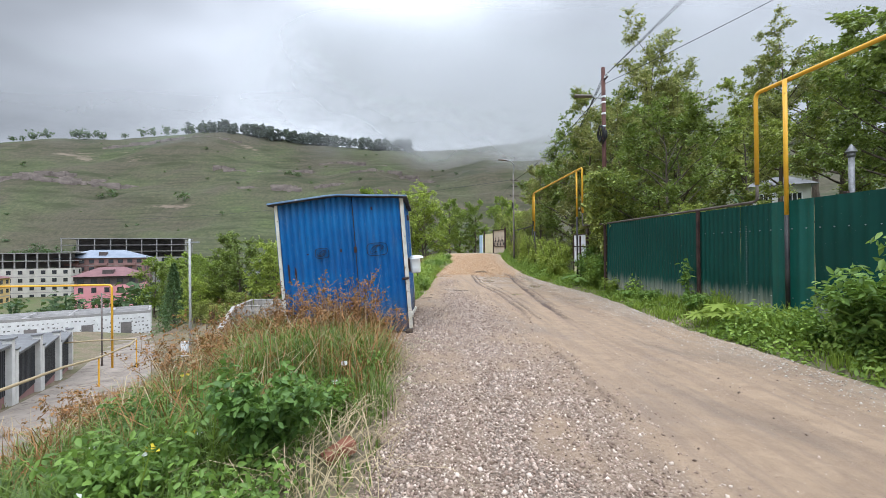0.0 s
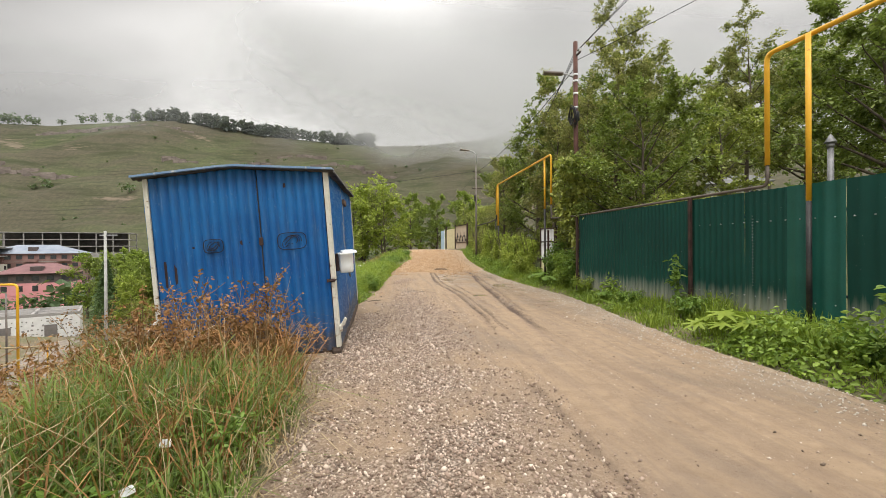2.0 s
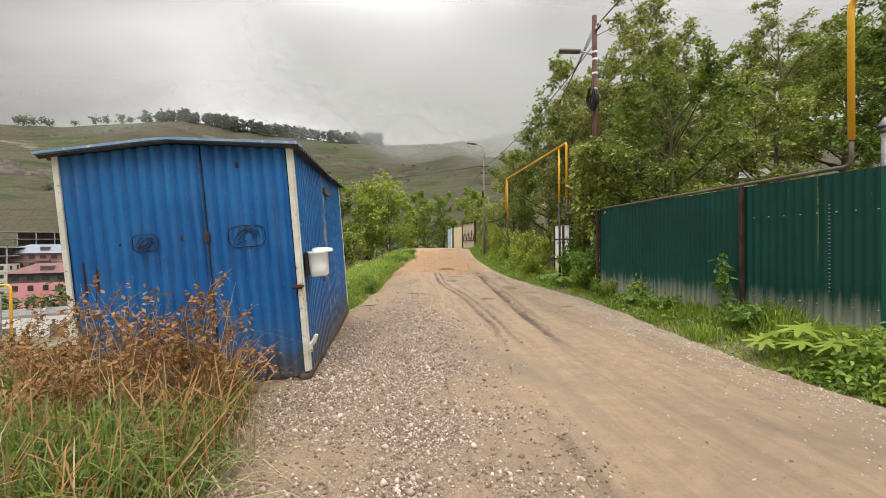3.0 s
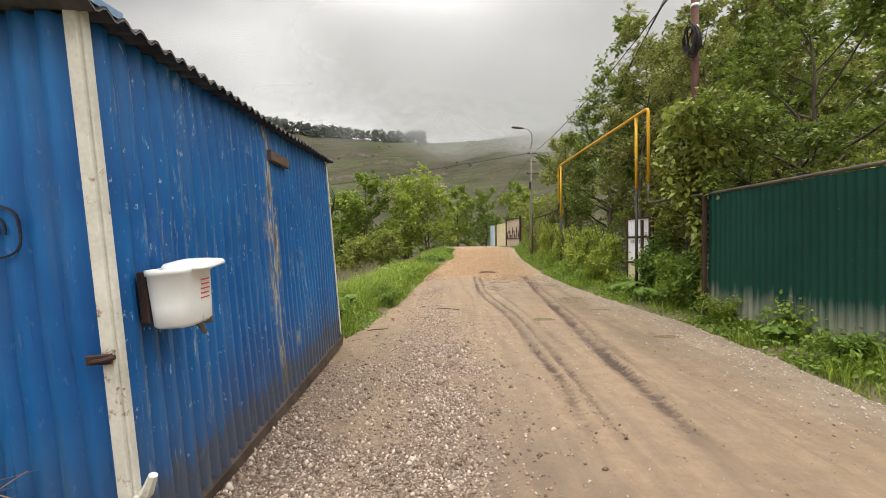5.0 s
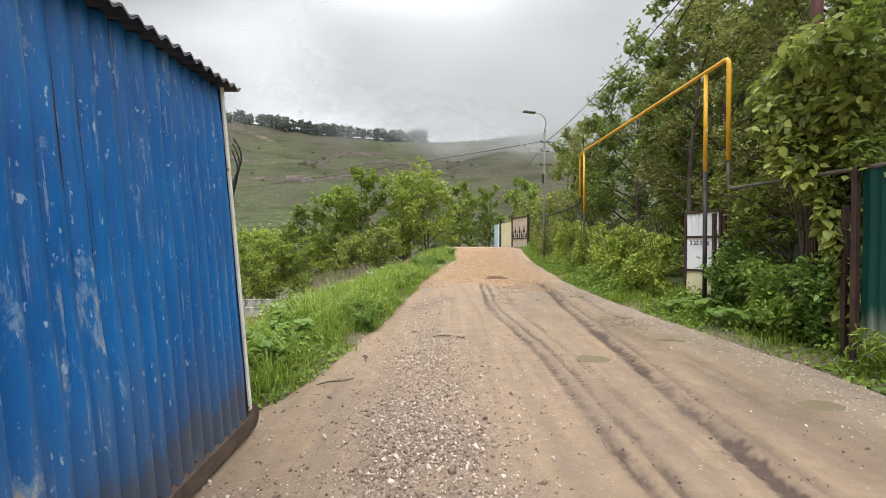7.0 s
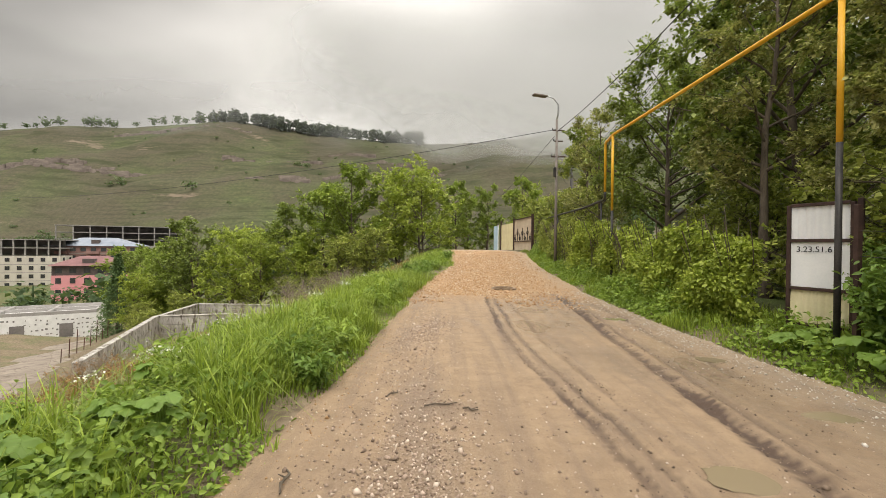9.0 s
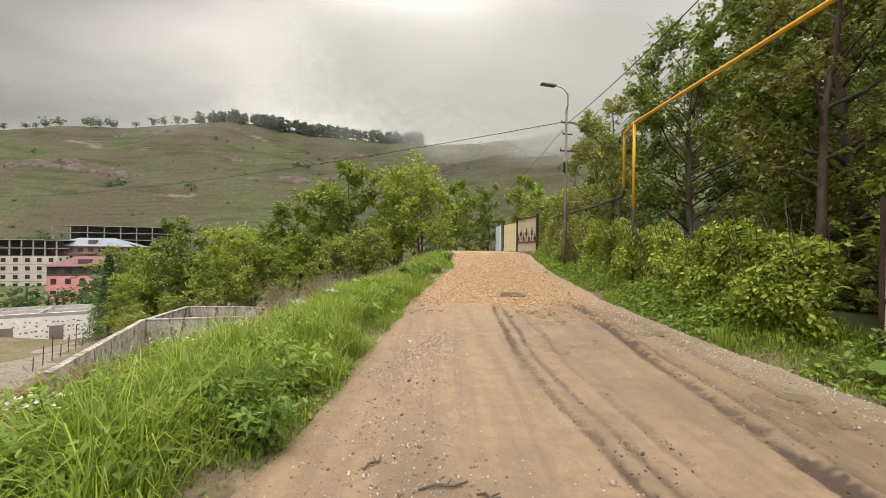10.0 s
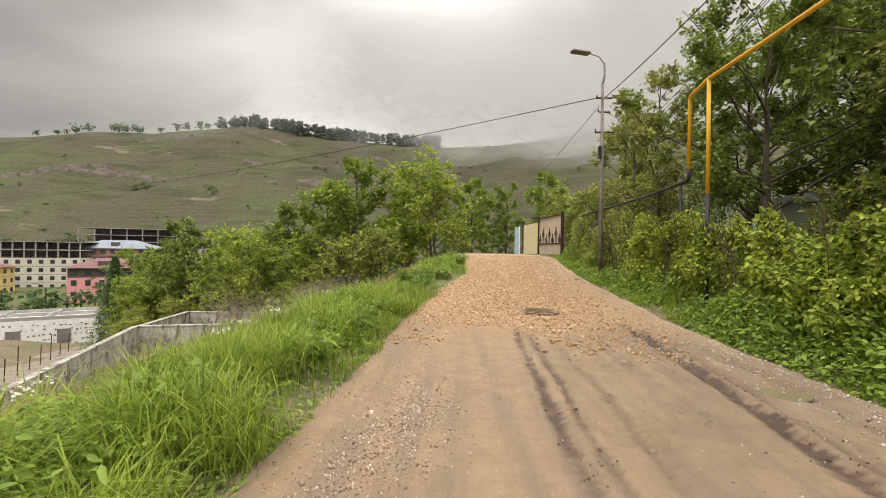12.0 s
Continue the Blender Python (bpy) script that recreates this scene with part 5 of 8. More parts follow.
def gate_panel():
    """A sheet-metal wicket in a dark frame, in three fields, the middle one with a handwritten number."""
    ax, ay, bx, by = 6.08, 18.06, 6.38, 17.40
    L = math.hypot(bx - ax, by - ay)
    t = thing("gate_panel", (ax, ay, 0.42), "white and cream sheet-metal gate panel in a dark steel frame", "gate", rot=(0, 0, math.degrees(math.atan2(by - ay, bx - ax))))
    for x, w in ((0.0, 0.05), (L, 0.05), (L + 0.075, 0.06)):
        part("frame_post", Geo().box((x, 0, 0.86), (w, 0.05, 1.86 if x > L else 1.78), chamfer=0.004), "dark_frame", t)
    for z in (0.06, 0.56, 1.24, 1.745):
        part("frame_bar", Geo().box((L / 2, -0.003, z), (L - 0.05, 0.045, 0.045), chamfer=0.004), "dark_frame", t)
    for name, z, h, mt, pit, dep in (("sheet", 0.085, 0.45, "board_cream", 0.075, 0.008), ("sheet", 0.585, 0.63, "board_white", 0.3, 0.004), ("sheet", 1.265, 0.455, "board_white", 0.085, 0.014)):
        V, F = wave_panel(L - 0.05, h, pit, dep, int(z * 10))
        part(name, np_mesh(name, V + (0.025, 0.0, z), F), mt, t, "cream ribbed sheet" if mt == "board_cream" else "white sheet")
    cu = bpy.data.curves.new("number", "FONT")
    cu.body, cu.size, cu.extrude = "3.23.51.6", 0.115, 0.001
    tmp = bpy.data.objects.new("number", cu)
    scene.collection.objects.link(tmp)
    me = bpy.data.meshes.new_from_object(tmp.evaluated_get(bpy.context.evaluated_depsgraph_get()))
    bpy.data.objects.remove(tmp)
    ob = part("number", me, "ink", t, "handwritten black number")
    ob.matrix_basis = pose(0.09, -0.006, 1.08, 90, 0, 0)


gate_panel()


def fence_mesh_gap():
    """The dark posts and wires between the fence's end and the wicket."""
    t = thing("wire_fence", (5.85, 14.3, land1(5.85, 14.3)), "low wire fence on dark posts, overgrown", "fence")
    for y in (14.35, 16.9):
        z = land1(5.95, y) - land1(5.85, 14.3)
        part("post", Geo().box((0.1, y - 14.3, z + 0.9), (0.06, 0.06, 1.9), chamfer=0.004), "dark_frame", t)
    for z in (0.5, 0.9, 1.3, 1.6):
        part("wire", Geo().tube([(0.1, 0.05, z), (0.12, 1.3, z - 0.02), (0.1, 2.6, z + 0.05)], 0.004, 5), "wire", t)


fence_mesh_gap()

POLE = (6.22, 15.1)
LAMP = (5.75, 29.7)
FARPOLE = (14.0, 55.0)


def utility_pole():
    x, y = POLE
    z0 = land1(x, y) - 0.1
    t = thing("utility_pole", (x, y, z0), "rust-brown steel utility pole with lamp arm and cable coil", "utility pole")
    H = 8.0 - z0
    part("pole", Geo().tube([(0, 0, 0), (0, 0, H)], [0.078, 0.07], 14), "rust_pole", t, "", True)
    for z in (5.55, 5.9, 6.35, 6.75, 6.95):
        part("band", Geo().tube([(0, 0, z - z0 - 0.03), (0, 0, z - z0 + 0.03)], 0.08, 14), "board_white" if z > 6 else "galv", t, "pale clamp band", True)
    part("lamp_arm", Geo().tube([(0, 0, 6.85 - z0), (-0.25, 0.05, 6.98 - z0), (-0.40, 0.08, 7.0 - z0)], 0.025, 8), "galv", t, "", True)
    part("lamp_head", Geo().box((-0.68, 0.14, 7.03 - z0), (0.62, 0.22, 0.07), pose(0, 0, 0, 0, 5, -12), 0.02), "grey_steel", t, "flat grey street-lamp head")
    rnd = random.Random(9)
    g = Geo()
    for k in range(9):
        r, oz = 0.26 + rnd.uniform(-0.05, 0.05), rnd.uniform(-0.06, 0.06)
        ph = rnd.uniform(0, 6)
        g.tube([(-0.13 + 0.06 * math.sin(a + ph) + rnd.uniform(-0.01, 0.01), -0.10 + r * 0.75 * math.cos(a), 5.62 - z0 + oz + r * math.sin(a)) for a in np.linspace(0, 6.5, 18)], 0.013, 5)
    g.box((0.0, -0.11, 5.6 - z0), (0.14, 0.08, 0.30), chamfer=0.02)
    part("cable_coil", g, "wire", t, "untidy coil of black cable", True)["kind"] = "stuff"
    part("cross_bar", Geo().box((0.02, -0.08, 7.55 - z0), (0.05, 0.5, 0.05), chamfer=0.006), "dark_frame", t)
    for k in (-0.24, 0.0, 0.24):
        part("insulator", Geo().tube([(0.02, -0.08 + k, 7.57 - z0), (0.02, -0.08 + k, 7.62 - z0), (0.02, -0.08 + k, 7.68 - z0)], [0.02, 0.035, 0.02], 8), "board_white", t, "", True)


utility_pole()


def street_lamp():
    x, y = LAMP
    z0 = land1(x, y) - 0.1
    t = thing("street_lamp", (x, y, z0), "slim steel street lamp post with curved arm", "street lamp")
    H = 6.9 - z0
    part("post", Geo().tube([(0, 0, 0), (0, 0, H * 0.35), (0, 0, H)], [0.065, 0.06, 0.045], 12), "grey_steel", t, "", True)
    arm = [(0, 0, H), (0.06, 0, H + 0.30), (0.04, -0.05, H + 0.62), (-0.15, -0.10, H + 0.85), (-0.50, -0.18, H + 0.93)]
    part("arm", Geo().tube(arm, [0.04, 0.035, 0.032, 0.03, 0.028], 10), "galv", t, "", True)
    part("lamp_head", Geo().box((-0.78, -0.24, H + 0.92), (0.62, 0.24, 0.08), pose(0, 0, 0, 0, 3, 12), 0.025), "grey_steel", t, "flat grey lamp head")
    for z, w in ((H - 0.45, 0.5), (H - 1.55, 0.6), (H - 0.9, 0.35)):
        part("bracket", Geo().box((0.08, 0, z), (w, 0.04, 0.05), chamfer=0.005), "dark_frame", t)
        part("insulator", Geo().tube([(-w * 0.35, 0, z), (-w * 0.35, 0, z + 0.10)], [0.03, 0.02], 8), "wire", t, "", True)
    part("junction_box", Geo().box((-0.08, -0.05, H - 2.2), (0.10, 0.12, 0.4), chamfer=0.02), "black_pipe", t, "small dark junction box")


street_lamp()


def far_pole():
    x, y = FARPOLE
    z0 = land1(x, y) - 0.1
    t = thing("utility_pole", (x, y, z0), "dark utility pole standing among garden trees", "utility pole")
    part("pole", Geo().tube([(0, 0, 0), (0, 0, 9.8 - z0)], [0.14, 0.11], 10), "black_pipe", t, "", True)
    part("lamp_arm", Geo().tube([(0, 0, 9.5 - z0), (0.5, 0, 10.1 - z0)], 0.04, 8), "black_pipe", t, "", True)


far_pole()


def wire(a, b, sag, label, r=0.009):
    a, b = Vector(a), Vector(b)
    t = new("overhead_wire", Geo().tube([a.lerp(b, s) - Vector((0, 0, 4 * sag * s * (1 - s))) for s in np.linspace(0, 1, 25)], r, 5).mesh("overhead_wire", True))
    t.data.materials.append(M["wire"])
    tagged(t, label, "wire", "overhead wires")


for k in (-0.24, 0.0, 0.24):
    wire((POLE[0], POLE[1] - 0.08 + k, 7.66), (7.2 + k * 2.0, -22, 9.0 + 0.3 * k), 0.35, "thin black overhead power wire", 0.006)
    wire((POLE[0], POLE[1] - 0.08 + k, 7.66), (FARPOLE[0] + k * 2, FARPOLE[1], 9.7 + 0.5 * k), 0.9, "thin black overhead power wire", 0.010)
wire((POLE[0], POLE[1], 7.4), (16.0, 2.0, 10.5), 0.3, "thin black service wire to a house")
wire((POLE[0], POLE[1], 7.2), (LAMP[0], LAMP[1], 6.4), 0.35, "black cable between pole and lamp post", 0.012)
wire((LAMP[0], LAMP[1], 6.5), (-52, 60, 6.6), 1.0, "long black cable crossing the valley", 0.014)
wire((LAMP[0], LAMP[1], 5.3), (FARPOLE[0], FARPOLE[1], 9.0), 1.0, "thin black overhead wire")
wire((LAMP[0] - 0.1, LAMP[1], 6.2), (4.9, 75, 6.0), 0.8, "thin black overhead wire")


def far_gate():
    """The cream and beige sheet fence with a gate on the crest."""
    t = thing("sheet_fence", (5.75, 46.4, 1.2), "cream sheet-metal fence and beige gate with dark posts", "fence", rot=(0, 0, math.degrees(math.atan2(38.2 - 46.4, 6.75 - 5.75))))
    for x0, x1, mt, nm in ((0.05, 1.95, "board_cream", "sheet"), (1.99, 3.55, "board_cream", "sheet"), (3.75, 7.6, "beige_sheet", "gate_leaf")):
        V, F = wave_panel(x1 - x0, 2.1 + (0.2 if nm == "gate_leaf" else 0), 0.2, 0.02, int(x0 * 7))
        part(nm, np_mesh(nm, V + (x0, 0, 0.02), F), mt, t, "beige gate leaf" if nm == "gate_leaf" else "")
    for x in (0.0, 3.65, 7.7):
        part("post", Geo().box((x, 0, 1.2), (0.14, 0.14, 2.5), chamfer=0.01), "dark_frame", t)
    for z in (0.75, 2.3):
        part("rail", Geo().box((5.68, -0.03, z), (3.9, 0.05, 0.06)), "dark_frame", t)
    g = Geo()
    for k in range(7):
        cx = 4.1 + k * 0.55
        hgt = 1.05 + 0.35 * (k % 2)
        g.tube([(cx, -0.05, 0.8), (cx, -0.05, hgt + 0.25)], 0.022, 5)
        for sg in (-1, 1):
            g.tube([(cx + sg * 0.17 * math.sin(a), -0.05, hgt - 0.1 + 0.13 * math.cos(a)) for a in np.linspace(0, 4.4, 9)], 0.02, 5)
    part("scrollwork", g, "black_pipe", t, "black wrought-iron scrolls")
    b = thing("metal_screen", (5.5, 48.0, 1.2), "narrow pale blue sheet standing by the fence", "panel")
    part("sheet", Geo().box((0, 0, 1.05), (0.32, 0.05, 2.1), chamfer=0.01), "blue_pale", b)
    part("edge", Geo().box((0.2, 0, 1.1), (0.07, 0.09, 2.2), chamfer=0.01), "board_white", b)


far_gate()


def window_part(parent, x, z, w, h, face=0.0, bars=1, frame="board_white"):
    """A framed window on the wall that faces local -y."""
    p = part("window", Geo().box((x, face - 0.01, z), (w, 0.03, h)), "glass_dark", parent, "dark glazed window")
    g = Geo()
    for sx in (-1, 1):
        g.box((x + sx * w / 2, face - 0.025, z), (0.07, 0.06, h + 0.07))
    for sz in (-1, 1):
        g.box((x, face - 0.025, z + sz * h / 2), (w - 0.07, 0.06, 0.07))
    for k in range(bars):
        g.box((x + w * ((k + 1) / (bars + 1) - 0.5), face - 0.025, z), (0.05, 0.05, h - 0.07))
    part("frame", g, frame, p)


def cottage(at, w, d, h, rz, label, roofh=1.6, windows=()):
    t = thing("house", at, label, "house", rot=(0, 0, rz))
    part("wall", Geo().box((0, d / 2, h / 2), (w, d, h)), "house_white", t)
    e = 0.45
    g = Geo()
    v = [(-w / 2 - e, -e, h - 0.05), (w / 2 + e, -e, h - 0.05), (w / 2 + e, d + e, h - 0.05), (-w / 2 - e, d + e, h - 0.05), (-w / 2 + 1, d / 2, h + roofh), (w / 2 - 1, d / 2, h + roofh)]
    g.add(v, [(0, 1, 5, 4), (1, 2, 5), (2, 3, 4, 5), (3, 0, 4), (3, 2, 1, 0)])
    part("roof", g, "roof_grey", t)
    for x, z, ww, hh in windows:
        window_part(t, x, z, ww, hh, 0.0, 2)
    return t


cottage((27.5, 33.0, land1(27.5, 33) - 0.3), 3.8, 4, 3.0, -32, "small whitewashed garden house behind the fence", 0.9, ((-0.9, 1.9, 0.9, 0.9), (0.9, 1.9, 0.9, 0.9)))
cottage((11.2, 28.1, land1(11.2, 28.1) - 0.3), 2.6, 2.4, 2.1, -40, "low whitewashed outbuilding among garden trees", 0.4)
cottage((8.9, 18.8, land1(8.9, 18.8) - 0.2), 2.4, 2.4, 1.75, -35, "small white garden shed under the trees", 0.5, ((0.2, 1.3, 0.5, 0.4),))


def flue():
    z0 = land1(14.3, 14.2)
    t = thing("flue_pipe", (14.3, 14.2, z0), "galvanised flue pipe with conical cap", "flue")
    H = 5.0 - z0
    part("pipe", Geo().tube([(0, 0, -0.1), (0, 0, H - 0.35)], 0.085, 14), "dull_galv", t, "", True)
    part("cap", Geo().tube([(0, 0, H - 0.28), (0, 0, H - 0.25), (0, 0, H - 0.05), (0, 0, H)], [0.16, 0.16, 0.05, 0.01], 14), "dull_galv", t, "", True)
    part("collar", Geo().tube([(0, 0, H - 0.42), (0, 0, H - 0.28)], [0.115, 0.105], 14), "dull_galv", t, "", True)


flue()


def manhole():
    z = float(road_surface(np.array([2.79]), np.array([24.15]))[0])
    t = thing("manhole_cover", (2.79, 24.15, z - 0.01), "round rusty iron manhole cover in gravel", "manhole")
    n = 28
    part("rim", Geo().tube([(0, 0, -0.06), (0, 0, 0.03), (0, 0, 0.035)], [0.37, 0.37, 0.35], n), "iron", t)
    g = Geo().tube([(0, 0, 0.0), (0, 0, 0.046), (0, 0, 0.05)], [0.31, 0.31, 0.30], n)
    for k in range(-4, 5):
        w = 2 * math.sqrt(max(0.01, 0.27**2 - (k * 0.06) ** 2))
        g.box((0, k * 0.06, 0.053), (w, 0.02, 0.012))
    part("lid", g, "iron", t)


manhole()


def small_litter():
    bm_g = Geo()
    bm_g.box((0, 0, 0.05), (0.24, 0.12, 0.10), chamfer=0.012)
    rnd = random.Random(2)
    bm_g.v = [(x * (1 + rnd.uniform(-0.12, 0.05)), y * (1 + rnd.uniform(-0.15, 0.05)), z * (1 + rnd.uniform(-0.15, 0.1))) for x, y, z in bm_g.v]
    t = part("brick", bm_g, "brick")
    t.matrix_world = pose(-0.62, 3.42, land1(-0.62, 3.42) + 0.01, 12, -14, 38)
    tagged(t, "broken red brick lying at the grass edge", "brick")
    for x, y, z, rz in ((-0.85, 4.7, 0.36, 20), (-0.88, 4.4, 0.26, 75)):
        g = Geo()
        xs = np.linspace(-0.03, 0.03, 5)
        V = np.array([(a, b * 0.7, 0.015 * math.sin(60 * a + 30 * b)) for b in xs for a in xs])
        F = grid_faces(5, 5)
        p = part("paper_scrap", np_mesh("paper_scrap", np.concatenate([V, V - (0, 0, 0.002)]), np.concatenate([F, F[:, ::-1] + 25])), "board_white")
        p.matrix_world = pose(x, y, land1(x, y) + z, 60, 10, rz)
        tagged(p, "crumpled white paper scrap caught in grass", "litter")
    for k, (x, y, rz, ln) in enumerate(((1.02, 15.75, 15, 0.32), (1.28, 15.65, -20, 0.14), (0.55, 16.0, 60, 0.2), (-0.1, 13.6, 30, 0.4), (0.05, 14.5, 100, 0.3))):
        z = float(road_surface(np.array([x]), np.array([y]))[0])
        g = Geo().tube([(-ln / 2, 0, 0.012), (-ln / 6, 0.015, 0.02), (ln / 5, -0.02, 0.016), (ln / 2, 0.02, 0.012)], [0.006, 0.009, 0.008, 0.004], 6)
        g.tube([(0.02, 0, 0.018), (0.06, 0.05, 0.02)], [0.006, 0.003], 5)
        p = part("twig", g, "bark")
        p.matrix_world = pose(x, y, z, 0, 0, rz)
        tagged(p, "dead twig lying on the track", "twig", "twigs on the track")


small_litter()


def puddles():
    M["water"] = mat_base("muddy_puddle_water", 0.06, 0, 0.5)[0]
    M["water"].node_tree.nodes["Principled BSDF"].inputs["Base Color"].default_value = (0.23, 0.185, 0.12, 1)
    for x, y, a, b in PUDDLES:
        z = float(road_surface(np.array([x]), np.array([y]))[0])
        th = np.linspace(0, 2 * math.pi, 40, endpoint=False)
        r = 1 + 0.5 * fbm(np.cos(th) * 1.0 + x, np.sin(th) * 1.0 + y, 0.7, 44)
        V = [(0, 0, 0)] + [(a * q * math.cos(u), b * q * math.sin(u), 0) for u, q in zip(th, r)]
        p = part("puddle", Geo().add(V, [(0, k + 1, (k + 1) % 40 + 1) for k in range(40)]), "water")
        p.matrix_world = pose(x, y, z + 0.014)
        tagged(p, "shallow muddy puddle in the track", "puddle", "puddles")


puddles()

# ---- below the bank ----


def wall_run(parent, a, b, z0, z1, th=0.25, hole=None):
    a, b = Vector((*a, 0)), Vector((*b, 0))
    L = (b - a).length
    ang = math.degrees(math.atan2(b.y - a.y, b.x - a.x))
    h = z1 - z0
    n = max(1, round(h / 0.62))
    here = Matrix.Translation((a.x + 17, a.y - 44, z0 + 7.4)) @ pose(0, 0, 0, 0, 0, ang)
    for k in range(n):
        za = k * h / n
        segs = [(0, L)]
        if hole and hole[2] < za + h / n / 2 < hole[3]:
            segs = [(0, hole[0]), (hole[1], L)]
        for s0, s1 in segs:
            ob = part("wall_lift", Geo().box(((s0 + s1) / 2, 0.014 * ((k * 7) % 3 - 1), za + h / n / 2), (s1 - s0, th, h / n - 0.018), chamfer=0.01), "concrete", parent)
            ob.matrix_basis = here
    ob = part("coping", Geo().box((L / 2, 0, h + 0.04), (L + 0.1, th + 0.05, 0.08), chamfer=0.012), "concrete", parent)
    ob.matrix_basis = here


def concrete_shell():
    t = thing("concrete_foundation", (-17, 44, -7.4), "bare grey concrete foundation walls, unfinished", "foundation")
    z0, z1 = -7.4, -3.75
    wall_run(t, (-19.6, 42.4), (-14.9, 30.3), z0, z1, 0.28, (2.4, 3.1, 2.2, 3.0))
    wall_run(t, (-19.45, 42.55), (-11.0, 44.8), z0, z1, 0.28)
    wall_run(t, (-19.8, 42.7), (-20.8, 49.5), z0, z1 - 0.1, 0.28)
    wall_run(t, (-20.6, 49.6), (-6.5, 49.6), z0, z1 - 0.1, 0.28)
    for k in range(8):
        x, y = -16.2 - 0.33 * k + 17, 31.0 + k * 0.8 - 44
        part("rebar", Geo().tube([(x, y, 3.5), (x + 0.03, y, 4.1 + 0.3 * (k % 3))], 0.02, 5), "rust_pole", t)


concrete_shell()


def white_shell():
    t = thing("unfinished_house", (-43.5, 66.5, -12.0), "single-storey unfinished house clad in white foam blocks", "house", rot=(0, 0, 32))
    W, D, H = 24, 8, 4.6
    part("wall", Geo().box((-W / 2, D / 2, H / 2), (W, D, H)), "foam", t)
    g = Geo()
    for y in (0.15, D - 0.15, D / 2):
        g.box((-W / 2, y, H + 0.2), (W, 0.3, 0.4))
    for x in np.linspace(0.15, W - 0.15, 6):
        g.box((-x, D / 2, H + 0.18), (0.3, D - 0.1, 0.36))
    part("roof_frame", g, "frame_grey", t, "bare roof beams")
    rnd = random.Random(12)
    g = Geo()
    for r in range(7):
        for c in range(48):
            if rnd.random() < 0.8:
                g.box((-0.3 - c * 0.49 - rnd.uniform(0, 0.2), -0.01, 0.4 + r * 0.6 + rnd.uniform(-0.12, 0.12)), (rnd.uniform(0.08, 0.3), 0.03, rnd.uniform(0.12, 0.24)))
    part("mortar_pattern", g, "spot", t, "dark mortar spots")["kind"] = "stuff"
    # no holes in the wall: dark grey panels paint the shade of openings
    for x in (-3.0, -7.5, -13.5, -18.5):
        part("window", Geo().box((x, -0.02, 2.6), (1.3, 0.06, 1.7)), "inner_grey", t, "dark grey panel standing for a shaded window opening")


white_shell()


def garages():
    """Anthracite lock-ups with white pillars, stepping down the lane."""
    pts = [(-13.6, 8.0), (-15.2, 12.2), (-17.2, 16.2), (-19.2, 20.0), (-21.6, 24.0), (-24.4, 28.4), (-27.8, 33.4)]
    for k, (a, b) in enumerate(zip(pts[:-1], pts[1:])):
        za = land1(*a)
        zb = land1(*b)
        z = min(za, zb)
        L = math.hypot(b[0] - a[0], b[1] - a[1])
        t = thing("lock_up_garage", (a[0], a[1], z), "anthracite lock-up garage with white pillars and flat grey roof", "garage", "garages on the lane", rot=(0, 0, math.degrees(math.atan2(b[1] - a[1], b[0] - a[0]))))
        top = 2.25 + (za - z)
        part("plinth", Geo().box((L / 2, 2.2, 0.1), (L - 0.1, 4.2, 0.9)), "brick_red", t)
        V, F = ribbed(L - 0.5, 0.2, 0.03, 0.0, k, top - 0.55, 3)
        part("front_panel", np_mesh("front_panel", V + (0.25, 0.07, 0.55), F), "anthracite", t)
        part("body", Geo().box((L / 2, 2.3, 0.5 + (top - 0.5) / 2), (L - 0.1, 4.2, top - 0.55)), "anthracite", t)
        part("roof", Geo().box((L / 2, 2.2, top + 0.06), (L + 0.05, 4.7, 0.12), pose(0, 0, 0, 2.5, 0, 0)), "roof_grey", t)
        for x in (0.2, L - 0.25):
            part("pillar", Geo().box((x, 0.0, top / 2 + 0.05), (0.38, 0.34, top + 0.3), chamfer=0.02), "house_white", t, "white pillar")
            part("pillar_cap", Geo().box((x, 0.0, top + 0.25), (0.5, 0.46, 0.08)), "roof_grey", t)


garages()


